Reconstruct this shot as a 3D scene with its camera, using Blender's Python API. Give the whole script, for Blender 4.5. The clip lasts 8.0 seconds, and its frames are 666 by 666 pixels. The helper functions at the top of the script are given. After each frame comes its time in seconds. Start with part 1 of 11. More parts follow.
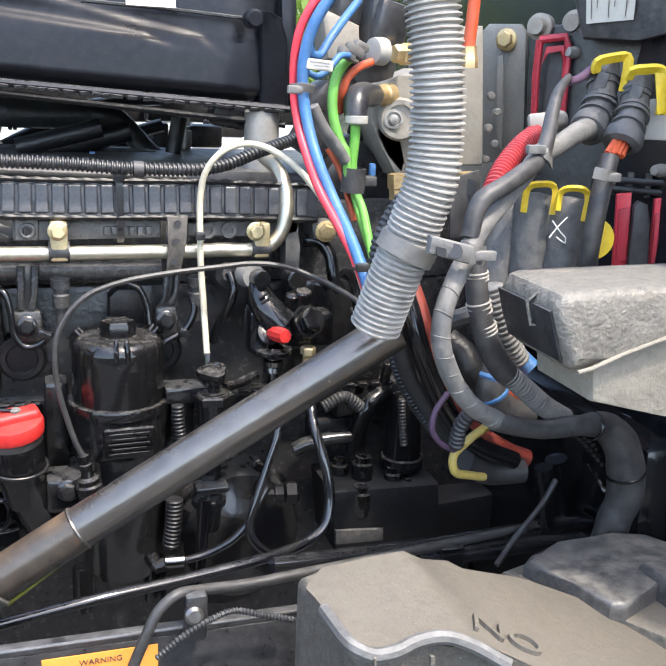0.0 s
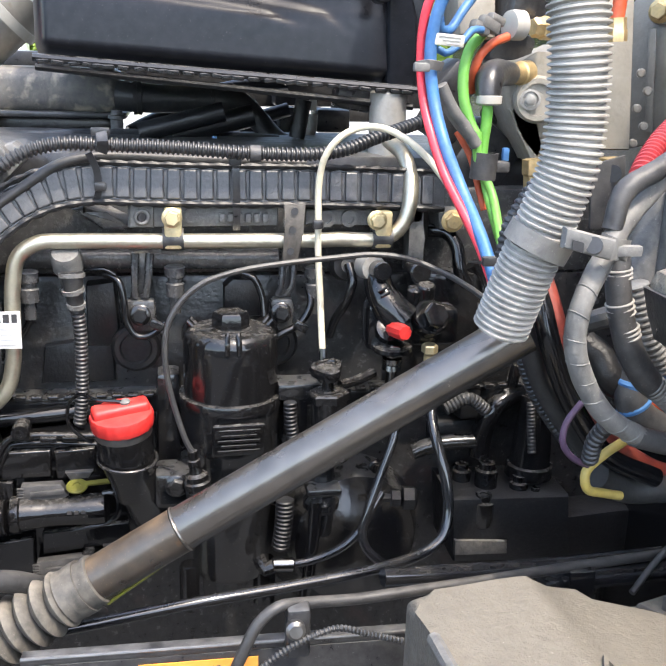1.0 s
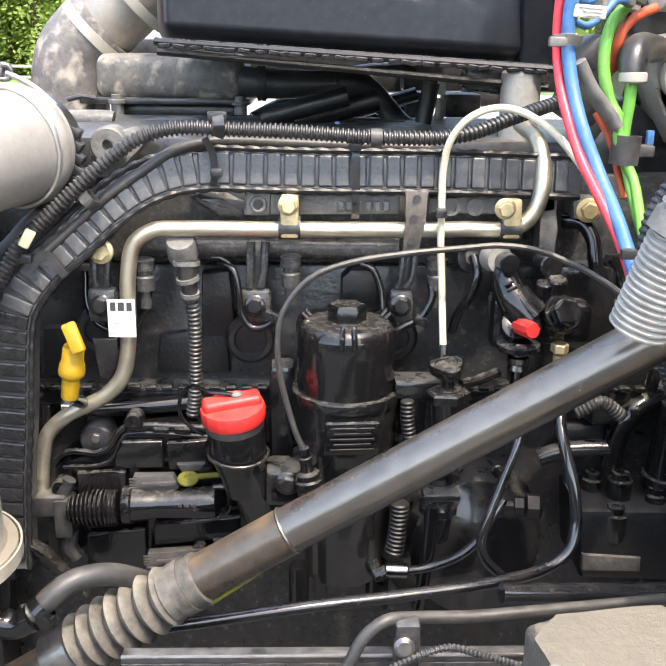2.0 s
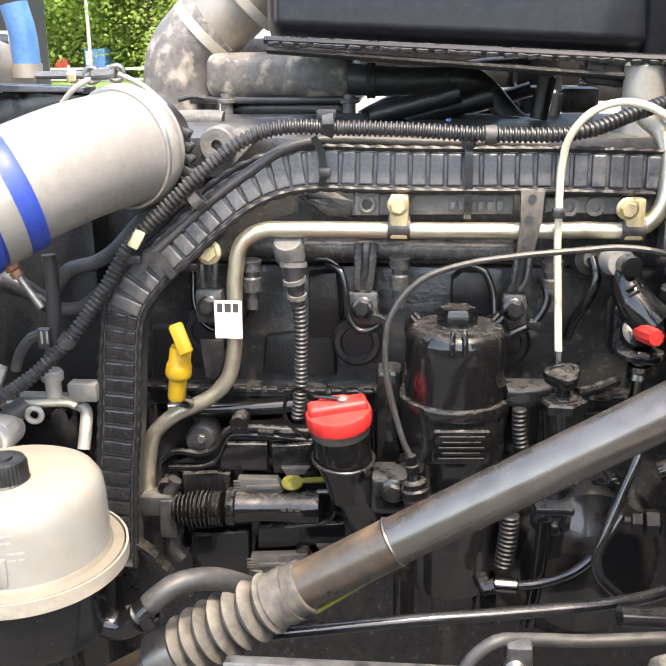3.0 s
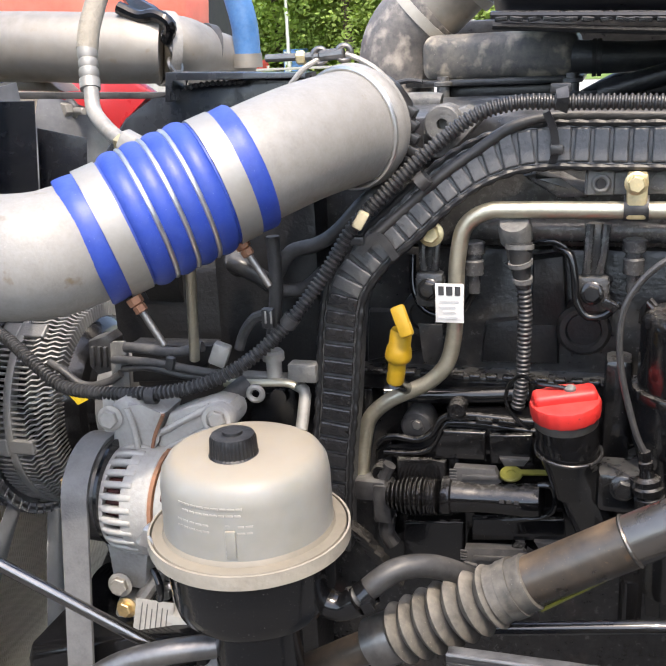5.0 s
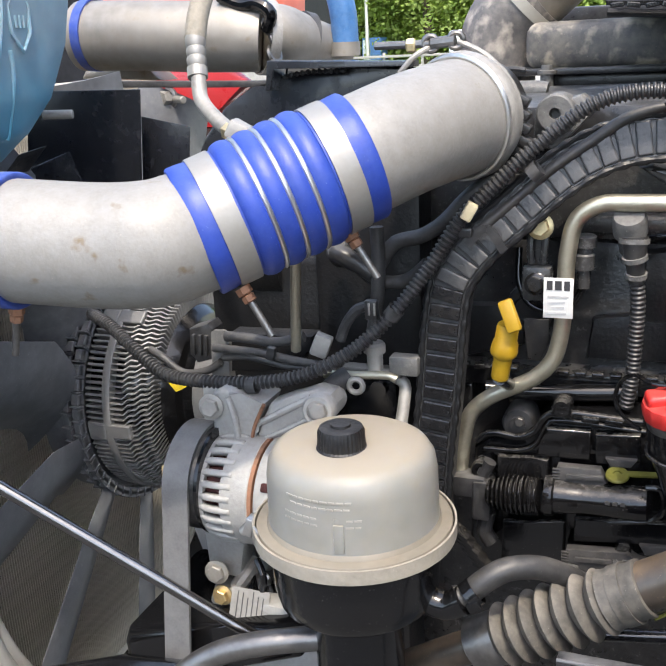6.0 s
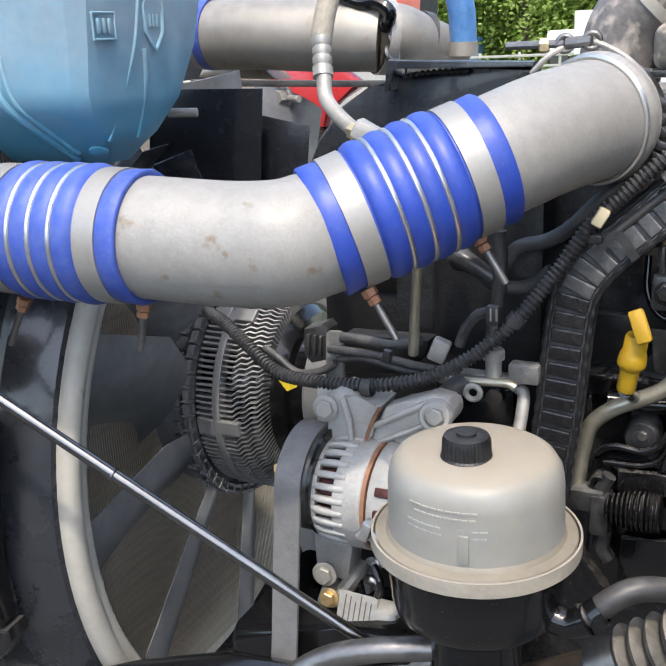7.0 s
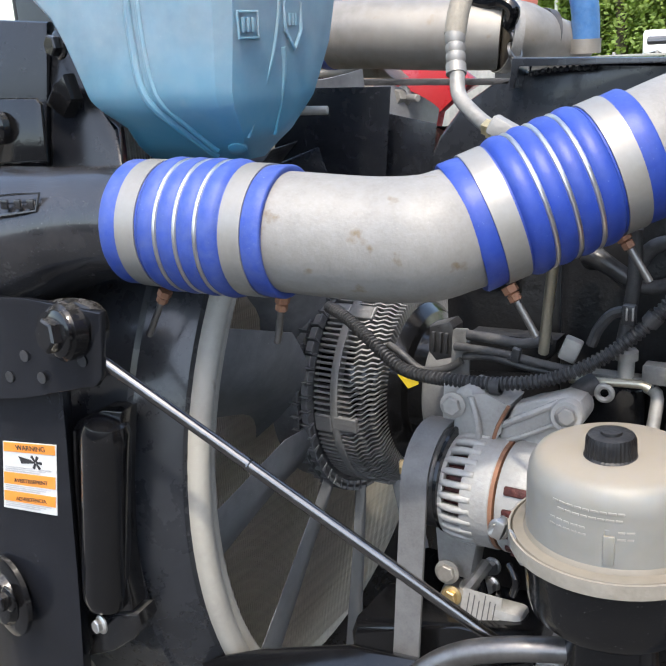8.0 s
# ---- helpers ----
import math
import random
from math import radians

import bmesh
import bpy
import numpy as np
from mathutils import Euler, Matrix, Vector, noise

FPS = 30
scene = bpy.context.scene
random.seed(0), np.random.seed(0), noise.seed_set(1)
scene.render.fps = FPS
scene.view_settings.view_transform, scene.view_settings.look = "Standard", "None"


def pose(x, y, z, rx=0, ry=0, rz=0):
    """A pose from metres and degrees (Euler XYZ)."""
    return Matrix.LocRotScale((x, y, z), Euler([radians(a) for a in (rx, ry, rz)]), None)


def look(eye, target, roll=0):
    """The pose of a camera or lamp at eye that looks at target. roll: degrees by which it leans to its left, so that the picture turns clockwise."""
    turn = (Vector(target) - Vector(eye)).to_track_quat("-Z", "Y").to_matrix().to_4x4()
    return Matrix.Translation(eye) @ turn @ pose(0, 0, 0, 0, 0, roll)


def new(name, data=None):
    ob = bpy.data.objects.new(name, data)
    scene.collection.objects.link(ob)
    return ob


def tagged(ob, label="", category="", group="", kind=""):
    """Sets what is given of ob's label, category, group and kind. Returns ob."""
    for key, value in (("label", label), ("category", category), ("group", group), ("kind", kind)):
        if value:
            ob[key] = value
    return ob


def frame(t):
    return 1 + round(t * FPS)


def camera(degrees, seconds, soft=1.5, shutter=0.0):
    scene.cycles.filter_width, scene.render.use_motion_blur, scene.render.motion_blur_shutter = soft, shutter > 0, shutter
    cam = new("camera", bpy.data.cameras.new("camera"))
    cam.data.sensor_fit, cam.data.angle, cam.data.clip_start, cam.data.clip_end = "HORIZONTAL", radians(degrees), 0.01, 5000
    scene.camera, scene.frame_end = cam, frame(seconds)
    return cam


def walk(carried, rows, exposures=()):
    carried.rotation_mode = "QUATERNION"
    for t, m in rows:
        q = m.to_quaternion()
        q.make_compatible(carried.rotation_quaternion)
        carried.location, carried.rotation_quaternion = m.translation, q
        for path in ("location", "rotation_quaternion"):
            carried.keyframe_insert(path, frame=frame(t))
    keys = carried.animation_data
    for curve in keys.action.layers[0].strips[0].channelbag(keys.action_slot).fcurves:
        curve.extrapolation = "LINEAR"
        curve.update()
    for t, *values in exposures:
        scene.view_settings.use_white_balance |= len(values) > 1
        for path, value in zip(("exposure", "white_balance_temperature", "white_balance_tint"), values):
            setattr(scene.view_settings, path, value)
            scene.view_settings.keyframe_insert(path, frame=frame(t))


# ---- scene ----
cam = camera(39.6, 8.0)
PATH = [
    (0, (-0.026, -1.151, 1.593), (0.58, 0.679, 1.061), 2.6),
    (0.5, (-0.013, -1.12, 1.588), (0.459, 0.745, 1.041), 2.3),
    (1, (0.007, -1.086, 1.583), (0.333, 0.804, 1.016), 1.8),
    (1.5, (0.018, -1.054, 1.574), (0.203, 0.85, 0.991), 1.2),
    (1.7, (0.025, -1.046, 1.572), (0.152, 0.862, 0.986), 1.0),
    (2.8, (0.022, -1.009, 1.568), (-0.108, 0.896, 0.973), -0.2),
    (3, (0.019, -1.007, 1.568), (-0.155, 0.894, 0.974), -0.5),
    (3.5, (0.016, -1.002, 1.566), (-0.266, 0.888, 0.974), -1.2),
    (4, (0.003, -1.002, 1.561), (-0.383, 0.869, 0.969), -1.9),
    (4.5, (-0.012, -0.993, 1.554), (-0.49, 0.854, 0.957), -2.5),
    (4.7, (-0.014, -0.995, 1.55), (-0.53, 0.843, 0.957), -2.6),
    (5.8, (-0.052, -0.991, 1.549), (-0.739, 0.788, 0.943), -3.1),
    (6, (-0.057, -0.993, 1.55), (-0.772, 0.774, 0.944), -3.0),
    (6.5, (-0.073, -0.99, 1.551), (-0.872, 0.742, 0.95), -2.9),
    (7, (-0.095, -0.996, 1.551), (-0.978, 0.697, 0.954), -2.8),
    (7.5, (-0.114, -1.005, 1.548), (-1.08, 0.644, 0.959), -2.9),
    (8, (-0.136, -1.026, 1.548), (-1.176, 0.58, 0.966), -3.4),
]
EXPOSURES = [(0.0, 2.58, 6900, 10), (1.5, 2.74, 7300, 10), (3.0, 2.86, 7900, 11), (4.0, 2.60, 7700, 12), (4.7, 2.3, 7500, 12), (6.0, 2.1, 7200, 10), (8.0, 1.9, 7000, 9)]
walk(cam, [(t, look(eye, target, roll)) for t, eye, target, roll in PATH], EXPOSURES)

# ---- light ----
SUN_DIR = Vector((0.20, -0.42, 0.88)).normalized()  # towards the sun
world = bpy.data.worlds.new("sky")
scene.world = world
world.use_nodes = True
wn = world.node_tree
sky = wn.nodes.new("ShaderNodeTexSky")
sky.sky_type = "NISHITA"
sky.sun_disc = False
sky.sun_elevation = math.asin(SUN_DIR.z)
sky.sun_rotation = math.atan2(SUN_DIR.x, SUN_DIR.y)
sky.air_density, sky.dust_density = 1.0, 2.0
wn.links.new(sky.outputs[0], wn.nodes["Background"].inputs[0])
wn.nodes["Background"].inputs[1].default_value = 0.15
sun = new("sun", bpy.data.lights.new("sun", "SUN"))
sun.data.energy, sun.data.angle, sun.data.color = 0.9, radians(1.5), (1.0, 0.97, 0.92)
sun.matrix_world = look(SUN_DIR * 30, (0, 0, 0))


# ---- materials ----
def mat(name, color, rough=0.5, metal=0.0, scale=40.0, vary=0.25, bump=0.15, dust=0.0, spots=None,
        top_dust=0.0, caked=False, dust_color=(0.30, 0.27, 0.22), coat=0.0, specks=0.0, spec=0.5, spot_scale=9.0, spot_amount=0.5, per_piece=0.0, soft=0.0):
    """A worn surface: two scales of tone, fine relief, dust in patches (dust) and settled on upward faces (top_dust), and stains (spots)."""
    m = bpy.data.materials.new(name)
    m.use_nodes = True
    nt = m.node_tree
    nd, lk = nt.nodes, nt.links
    b = nd["Principled BSDF"]
    tc = nd.new("ShaderNodeTexCoord")

    def noise_tex(s, detail=6.0, gain=0.5):
        n = nd.new("ShaderNodeTexNoise")
        n.inputs["Scale"].default_value, n.inputs["Detail"].default_value, n.inputs["Roughness"].default_value = s, detail, gain
        lk.new(tc.outputs["Object"], n.inputs["Vector"])
        return n.outputs["Fac"]

    def ramp(src, lo, hi):
        r = nd.new("ShaderNodeMapRange")
        r.inputs[1].default_value, r.inputs[2].default_value = lo, hi
        lk.new(src, r.inputs[0])
        return r.outputs[0]

    def mix(fac, a, c):
        x = nd.new("ShaderNodeMix")
        x.data_type = "RGBA"
        for sock, v in ((x.inputs[0], fac), (x.inputs[6], a), (x.inputs[7], c)):
            if isinstance(v, (int, float)):
                sock.default_value = v
            elif isinstance(v, tuple):
                sock.default_value = (*v, 1)
            else:
                lk.new(v, sock)
        return x.outputs[2]

    fine, broad = noise_tex(scale * 6), noise_tex(scale * 1.1)
    dark = tuple(c * (1 - vary) for c in color)
    lite = tuple(min(1, c * (1 + vary)) for c in color)
    col = mix(ramp(broad, 0.3, 0.7), dark, lite)
    col = mix(ramp(fine, 0.35, 0.75), col, mix(0.5, col, tuple(min(1, c * (1 + 1.5 * vary) + 0.01) for c in color)))
    if per_piece:
        info = nd.new("ShaderNodeObjectInfo")
        col = mix(ramp(info.outputs["Random"], -1 / per_piece + 1, 1.0), col, lite)
    if spots:
        col = mix(ramp(noise_tex(spot_scale, 8.0), 0.72 - 0.3 * spot_amount, 0.80 - 0.18 * spot_amount), col, spots)
    rgh = None
    if dust or top_dust:
        parts = []
        if dust:
            mul = nd.new("ShaderNodeMath")
            mul.operation = "MULTIPLY"
            lk.new(ramp(noise_tex(scale * 2.6, 12.0, 0.66), 0.30, 0.80), mul.inputs[0])
            mul.inputs[1].default_value = dust
            parts.append(mul.outputs[0])
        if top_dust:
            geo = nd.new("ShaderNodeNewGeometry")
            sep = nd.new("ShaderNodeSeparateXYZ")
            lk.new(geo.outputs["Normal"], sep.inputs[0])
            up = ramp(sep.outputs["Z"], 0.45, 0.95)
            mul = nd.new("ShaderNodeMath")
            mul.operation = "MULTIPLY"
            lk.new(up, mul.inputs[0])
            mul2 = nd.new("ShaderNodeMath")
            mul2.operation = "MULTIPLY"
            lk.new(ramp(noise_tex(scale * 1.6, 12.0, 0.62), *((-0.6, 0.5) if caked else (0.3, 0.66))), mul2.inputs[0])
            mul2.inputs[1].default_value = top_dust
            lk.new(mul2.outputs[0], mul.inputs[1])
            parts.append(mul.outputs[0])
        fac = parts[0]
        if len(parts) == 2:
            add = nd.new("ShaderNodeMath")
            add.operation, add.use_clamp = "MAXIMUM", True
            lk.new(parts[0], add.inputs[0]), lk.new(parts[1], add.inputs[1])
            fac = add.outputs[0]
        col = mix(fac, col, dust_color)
        mr = nd.new("ShaderNodeMapRange")
        mr.inputs[3].default_value, mr.inputs[4].default_value = rough, 0.85
        lk.new(fac, mr.inputs[0])
        rgh = mr.outputs[0]
        if metal:
            mm = nd.new("ShaderNodeMapRange")
            mm.inputs[3].default_value, mm.inputs[4].default_value = metal, 0.0
            lk.new(fac, mm.inputs[0])
            lk.new(mm.outputs[0], b.inputs["Metallic"])
    if rgh is None:
        mr = nd.new("ShaderNodeMapRange")
        mr.inputs[3].default_value, mr.inputs[4].default_value = max(0.05, rough - 0.1), min(1, rough + 0.12)
        lk.new(broad, mr.inputs[0])
        rgh = mr.outputs[0]
    if specks:
        sp = nd.new("ShaderNodeMath")
        sp.operation = "MULTIPLY"
        lk.new(ramp(noise_tex(520.0, 2.0), 0.70, 0.76), sp.inputs[0])
        sp.inputs[1].default_value = specks
        col = mix(sp.outputs[0], col, tuple(min(1, 1.5 * c + 0.05) for c in dust_color))
    lk.new(rgh, b.inputs["Roughness"])
    lk.new(col, b.inputs["Base Color"])
    if not (metal and (dust or top_dust)):
        b.inputs["Metallic"].default_value = metal
    b.inputs["Coat Weight"].default_value = coat
    if soft:
        b.inputs["Subsurface Weight"].default_value = soft
        b.inputs["Subsurface Radius"].default_value = (1.0, 0.9, 0.75)
        b.inputs["Subsurface Scale"].default_value = 0.03
    b.inputs["Specular IOR Level"].default_value = spec
    if bump:
        bp = nd.new("ShaderNodeBump")
        bp.inputs["Strength"].default_value, bp.inputs["Distance"].default_value = bump, 0.002
        both = nd.new("ShaderNodeMath")
        both.operation = "MULTIPLY_ADD"
        lk.new(noise_tex(scale * 1.6, 4.0), both.inputs[0])
        both.inputs[1].default_value = 1.6
        lk.new(fine, both.inputs[2])
        lk.new(both.outputs[0], bp.inputs["Height"])
        lk.new(bp.outputs[0], b.inputs["Normal"])
    return m


M = {
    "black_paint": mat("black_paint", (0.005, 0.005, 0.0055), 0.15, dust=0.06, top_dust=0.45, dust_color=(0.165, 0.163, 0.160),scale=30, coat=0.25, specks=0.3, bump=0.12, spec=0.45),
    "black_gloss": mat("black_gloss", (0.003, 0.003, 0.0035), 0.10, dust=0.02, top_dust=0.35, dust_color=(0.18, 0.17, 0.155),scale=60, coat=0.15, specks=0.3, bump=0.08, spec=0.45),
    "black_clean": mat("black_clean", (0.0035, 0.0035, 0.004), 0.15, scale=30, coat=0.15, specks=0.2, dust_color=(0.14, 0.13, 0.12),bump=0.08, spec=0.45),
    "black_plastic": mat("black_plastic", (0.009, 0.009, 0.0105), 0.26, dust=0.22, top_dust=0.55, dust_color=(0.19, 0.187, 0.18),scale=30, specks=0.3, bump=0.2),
    "panel_plastic": mat("panel_plastic", (0.008, 0.009, 0.012),0.26, dust=0.03, dust_color=(0.06, 0.056, 0.052),scale=14, specks=0.15, bump=0.1),
    "housing_black": mat("housing_black", (0.006, 0.0065, 0.009), 0.30, scale=14, specks=0.1, bump=0.06, spec=0.28),
    "inlet_black": mat("inlet_black", (0.014, 0.014, 0.016), 0.16, dust=0.25, dust_color=(0.10, 0.095, 0.09), scale=9, specks=0.4, bump=0.06, coat=0.5),
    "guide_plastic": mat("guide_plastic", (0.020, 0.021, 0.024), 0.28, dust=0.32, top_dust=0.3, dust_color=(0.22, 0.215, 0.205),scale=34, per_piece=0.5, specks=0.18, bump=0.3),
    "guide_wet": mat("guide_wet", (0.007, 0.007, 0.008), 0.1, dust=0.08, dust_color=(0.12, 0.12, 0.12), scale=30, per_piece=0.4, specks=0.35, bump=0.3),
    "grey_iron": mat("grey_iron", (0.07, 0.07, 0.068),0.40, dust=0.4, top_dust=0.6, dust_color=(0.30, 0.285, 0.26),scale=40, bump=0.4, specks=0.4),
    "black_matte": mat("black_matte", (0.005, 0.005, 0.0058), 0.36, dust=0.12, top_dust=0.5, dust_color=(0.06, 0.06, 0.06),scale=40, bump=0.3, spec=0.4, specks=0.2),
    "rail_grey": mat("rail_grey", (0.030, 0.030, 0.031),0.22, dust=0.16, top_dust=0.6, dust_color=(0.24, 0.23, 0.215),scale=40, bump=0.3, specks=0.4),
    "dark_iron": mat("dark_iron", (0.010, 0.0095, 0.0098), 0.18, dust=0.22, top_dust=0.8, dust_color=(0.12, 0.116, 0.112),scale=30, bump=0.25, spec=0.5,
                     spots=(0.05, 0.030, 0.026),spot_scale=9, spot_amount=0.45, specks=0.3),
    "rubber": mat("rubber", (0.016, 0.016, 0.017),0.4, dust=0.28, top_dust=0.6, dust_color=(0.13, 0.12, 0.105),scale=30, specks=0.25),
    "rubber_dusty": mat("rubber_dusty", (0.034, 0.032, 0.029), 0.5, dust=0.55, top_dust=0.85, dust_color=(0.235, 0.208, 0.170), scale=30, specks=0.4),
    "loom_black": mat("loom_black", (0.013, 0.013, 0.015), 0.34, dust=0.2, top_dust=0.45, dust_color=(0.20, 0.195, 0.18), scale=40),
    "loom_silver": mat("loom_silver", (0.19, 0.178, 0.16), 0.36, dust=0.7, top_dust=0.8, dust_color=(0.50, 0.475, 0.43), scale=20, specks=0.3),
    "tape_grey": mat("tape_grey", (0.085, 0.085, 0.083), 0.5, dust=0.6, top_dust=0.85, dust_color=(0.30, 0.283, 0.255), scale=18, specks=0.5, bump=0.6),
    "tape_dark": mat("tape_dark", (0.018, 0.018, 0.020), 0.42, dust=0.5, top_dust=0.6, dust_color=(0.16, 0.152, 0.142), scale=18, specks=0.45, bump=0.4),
    "alu_tube": mat("alu_tube", (0.245, 0.238, 0.224), 0.50, 0.15, scale=60, vary=0.10, bump=0.14, dust=0.35, dust_color=(0.215, 0.19, 0.155), spots=(0.17, 0.122, 0.075), spot_scale=46, spot_amount=0.25, specks=0.5),
    "alu_cast": mat("alu_cast", (0.35, 0.345, 0.33), 0.50, 0.3, scale=40, vary=0.16, bump=0.35, dust=0.5, dust_color=(0.33, 0.31, 0.27), specks=0.3),
    "clutch_alu": mat("clutch_alu", (0.20, 0.20, 0.20), 0.45, 0.5, scale=60, vary=0.15, bump=0.2, dust=0.5, dust_color=(0.25, 0.247, 0.24), per_piece=0.4),
    "cast_dirty": mat("cast_dirty", (0.26, 0.238, 0.20), 0.5, 0.2, scale=26, vary=0.2, bump=0.4, dust=0.7, dust_color=(0.32, 0.283, 0.225), specks=0.4),
    "alu_dull": mat("alu_dull", (0.30, 0.29, 0.27), 0.5, 0.6, scale=30, bump=0.3, dust=0.6, dust_color=(0.34, 0.31, 0.27)),
    "steel": mat("steel", (0.58, 0.57, 0.55), 0.3, 1.0, scale=40, vary=0.12, bump=0.08, dust=0.2, dust_color=(0.4, 0.36, 0.3)),
    "bright_band": mat("bright_band", (0.28, 0.272, 0.255), 0.38, 0.4, scale=30, vary=0.08, bump=0.08, dust=0.3, dust_color=(0.25, 0.215, 0.17)),
    "dark_steel": mat("dark_steel", (0.16, 0.155, 0.15), 0.32, 0.9, scale=30, dust=0.2, dust_color=(0.2, 0.18, 0.15)),
    "chrome_dark": mat("chrome_dark", (0.20, 0.195, 0.19), 0.22, 1.0, scale=30, vary=0.15, bump=0.05),
    "gold_zinc": mat("gold_zinc", (0.50, 0.465, 0.365), 0.34, 1.0, scale=40, vary=0.15, bump=0.08, dust=0.3, dust_color=(0.40, 0.36, 0.27), specks=0.2),
    "gold_bolt": mat("gold_bolt", (0.68, 0.56, 0.32), 0.36, 0.9, scale=50, dust=0.4, dust_color=(0.42, 0.36, 0.25)),
    "brass": mat("brass", (0.58, 0.42, 0.20), 0.4, 0.9, scale=50, dust=0.4, dust_color=(0.36, 0.30, 0.22)),
    "copper": mat("copper", (0.055, 0.013, 0.010), 0.45, 0.4, scale=120, vary=0.6, bump=0.4),
    "black_hard": mat("black_hard", (0.012, 0.012, 0.013), 0.12, 0.0, scale=30, coat=0.5, bump=0.03, top_dust=0.12, dust_color=(0.2, 0.18, 0.15), specks=0.2),
    "strap_rust": mat("strap_rust", (0.05, 0.045, 0.04), 0.5, 0.4, scale=60, vary=0.4, dust=0.6, dust_color=(0.20, 0.18, 0.15), spots=(0.20, 0.085, 0.04), spot_scale=60, spot_amount=0.3),
    "rust": mat("rust", (0.20, 0.085, 0.045), 0.7, scale=60, vary=0.5, dust=0.4, dust_color=(0.26, 0.18, 0.11)),
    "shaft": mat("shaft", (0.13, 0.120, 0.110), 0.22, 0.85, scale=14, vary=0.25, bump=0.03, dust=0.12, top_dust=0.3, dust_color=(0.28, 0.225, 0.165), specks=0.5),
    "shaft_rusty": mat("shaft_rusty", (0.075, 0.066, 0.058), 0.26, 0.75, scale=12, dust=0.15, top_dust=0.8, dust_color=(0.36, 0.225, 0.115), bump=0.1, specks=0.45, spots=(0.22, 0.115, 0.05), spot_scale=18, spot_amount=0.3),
    "red_cable": mat("red_cable", (0.24, 0.032, 0.018), 0.42, scale=30, vary=0.35, dust=0.5, dust_color=(0.09, 0.055, 0.045), specks=0.3),
    "blue_hose": mat("blue_hose", (0.008, 0.038, 0.28), 0.42, scale=30, vary=0.12, dust=0.2, top_dust=0.3, dust_color=(0.11, 0.16, 0.32), specks=0.3),
    "blue_dusty": mat("blue_dusty", (0.010, 0.045, 0.29), 0.46, scale=30, vary=0.15, dust=0.4, top_dust=0.4, dust_color=(0.17, 0.21, 0.32), specks=0.4),
    "masking": mat("masking", (0.48, 0.42, 0.28), 0.6, scale=60, vary=0.1, dust=0.3, dust_color=(0.35, 0.30, 0.2)),
    "cream_hose": mat("cream_hose", (0.54, 0.49, 0.36), 0.5, scale=20, dust=0.4, dust_color=(0.40, 0.355, 0.28), specks=0.2),
    "red_line": mat("red_line", (0.66, 0.030, 0.050), 0.38, scale=30, dust=0.2, dust_color=(0.6, 0.2, 0.2)),
    "blue_line": mat("blue_line", (0.025, 0.12, 0.30), 0.38, scale=30, dust=0.45, dust_color=(0.16, 0.26, 0.40), specks=0.3),
    "green_line": mat("green_line", (0.11, 0.36, 0.045), 0.4, scale=20, dust=0.35, dust_color=(0.26, 0.38, 0.17), specks=0.3),
    "orange_line": mat("orange_line", (0.52, 0.072, 0.020), 0.45, scale=20, dust=0.35, dust_color=(0.42, 0.18, 0.11), specks=0.3),
    "purple_line": mat("purple_line", (0.075, 0.038, 0.078), 0.5, scale=20, dust=0.4, dust_color=(0.12, 0.09, 0.11)),
    "yellow_line": mat("yellow_line", (0.42, 0.30, 0.06), 0.5, scale=20, dust=0.5, dust_color=(0.32, 0.27, 0.15), specks=0.3),
    "red_cap": mat("red_cap", (0.50, 0.016, 0.014), 0.42, scale=30, vary=0.15, top_dust=0.3, dust=0.15, dust_color=(0.46, 0.15, 0.12), spots=(0.10, 0.012, 0.012), spot_scale=160, spot_amount=0.12),
    "red_loom": mat("red_loom", (0.42, 0.022, 0.030), 0.35, scale=30, vary=0.2, dust=0.35, dust_color=(0.30, 0.17, 0.15), specks=0.3),
    "red_plastic": mat("red_plastic", (0.42, 0.018, 0.035), 0.4, scale=30, dust=0.2, dust_color=(0.4, 0.12, 0.12)),
    "yellow_plastic": mat("yellow_plastic", (0.37, 0.215, 0.005), 0.40, scale=30, vary=0.15, dust=0.25, dust_color=(0.30, 0.20, 0.05), specks=0.4),
    "yellow_latch": mat("yellow_latch", (0.66, 0.46, 0.014), 0.42, scale=30, dust=0.35, dust_color=(0.46, 0.36, 0.12), specks=0.3),
    "lime": mat("lime", (0.10, 0.098, 0.010), 0.4, scale=60, dust=0.5, dust_color=(0.05, 0.048, 0.015)),
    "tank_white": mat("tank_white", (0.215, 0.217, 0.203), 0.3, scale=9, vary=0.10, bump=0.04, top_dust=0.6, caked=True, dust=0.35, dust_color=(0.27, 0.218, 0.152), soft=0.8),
    "tank_print": mat("tank_print", (0.30, 0.285, 0.25), 0.35, scale=9, bump=0),
    "tank_blue": mat("tank_blue", (0.15, 0.25, 0.32), 0.30, scale=7, vary=0.22, bump=0.10, dust=0.55, dust_color=(0.30, 0.36, 0.38), spots=(0.36, 0.37, 0.34), spot_scale=18, spot_amount=0.22, specks=0.2),
    "tank_rim": mat("tank_rim", (0.17, 0.152, 0.122), 0.42, scale=14, vary=0.2, bump=0.05, dust=0.5, dust_color=(0.20, 0.165, 0.118)),
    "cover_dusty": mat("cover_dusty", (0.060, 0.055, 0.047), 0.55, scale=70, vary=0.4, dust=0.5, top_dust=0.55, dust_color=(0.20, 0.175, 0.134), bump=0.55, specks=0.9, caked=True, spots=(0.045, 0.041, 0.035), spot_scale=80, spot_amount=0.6),
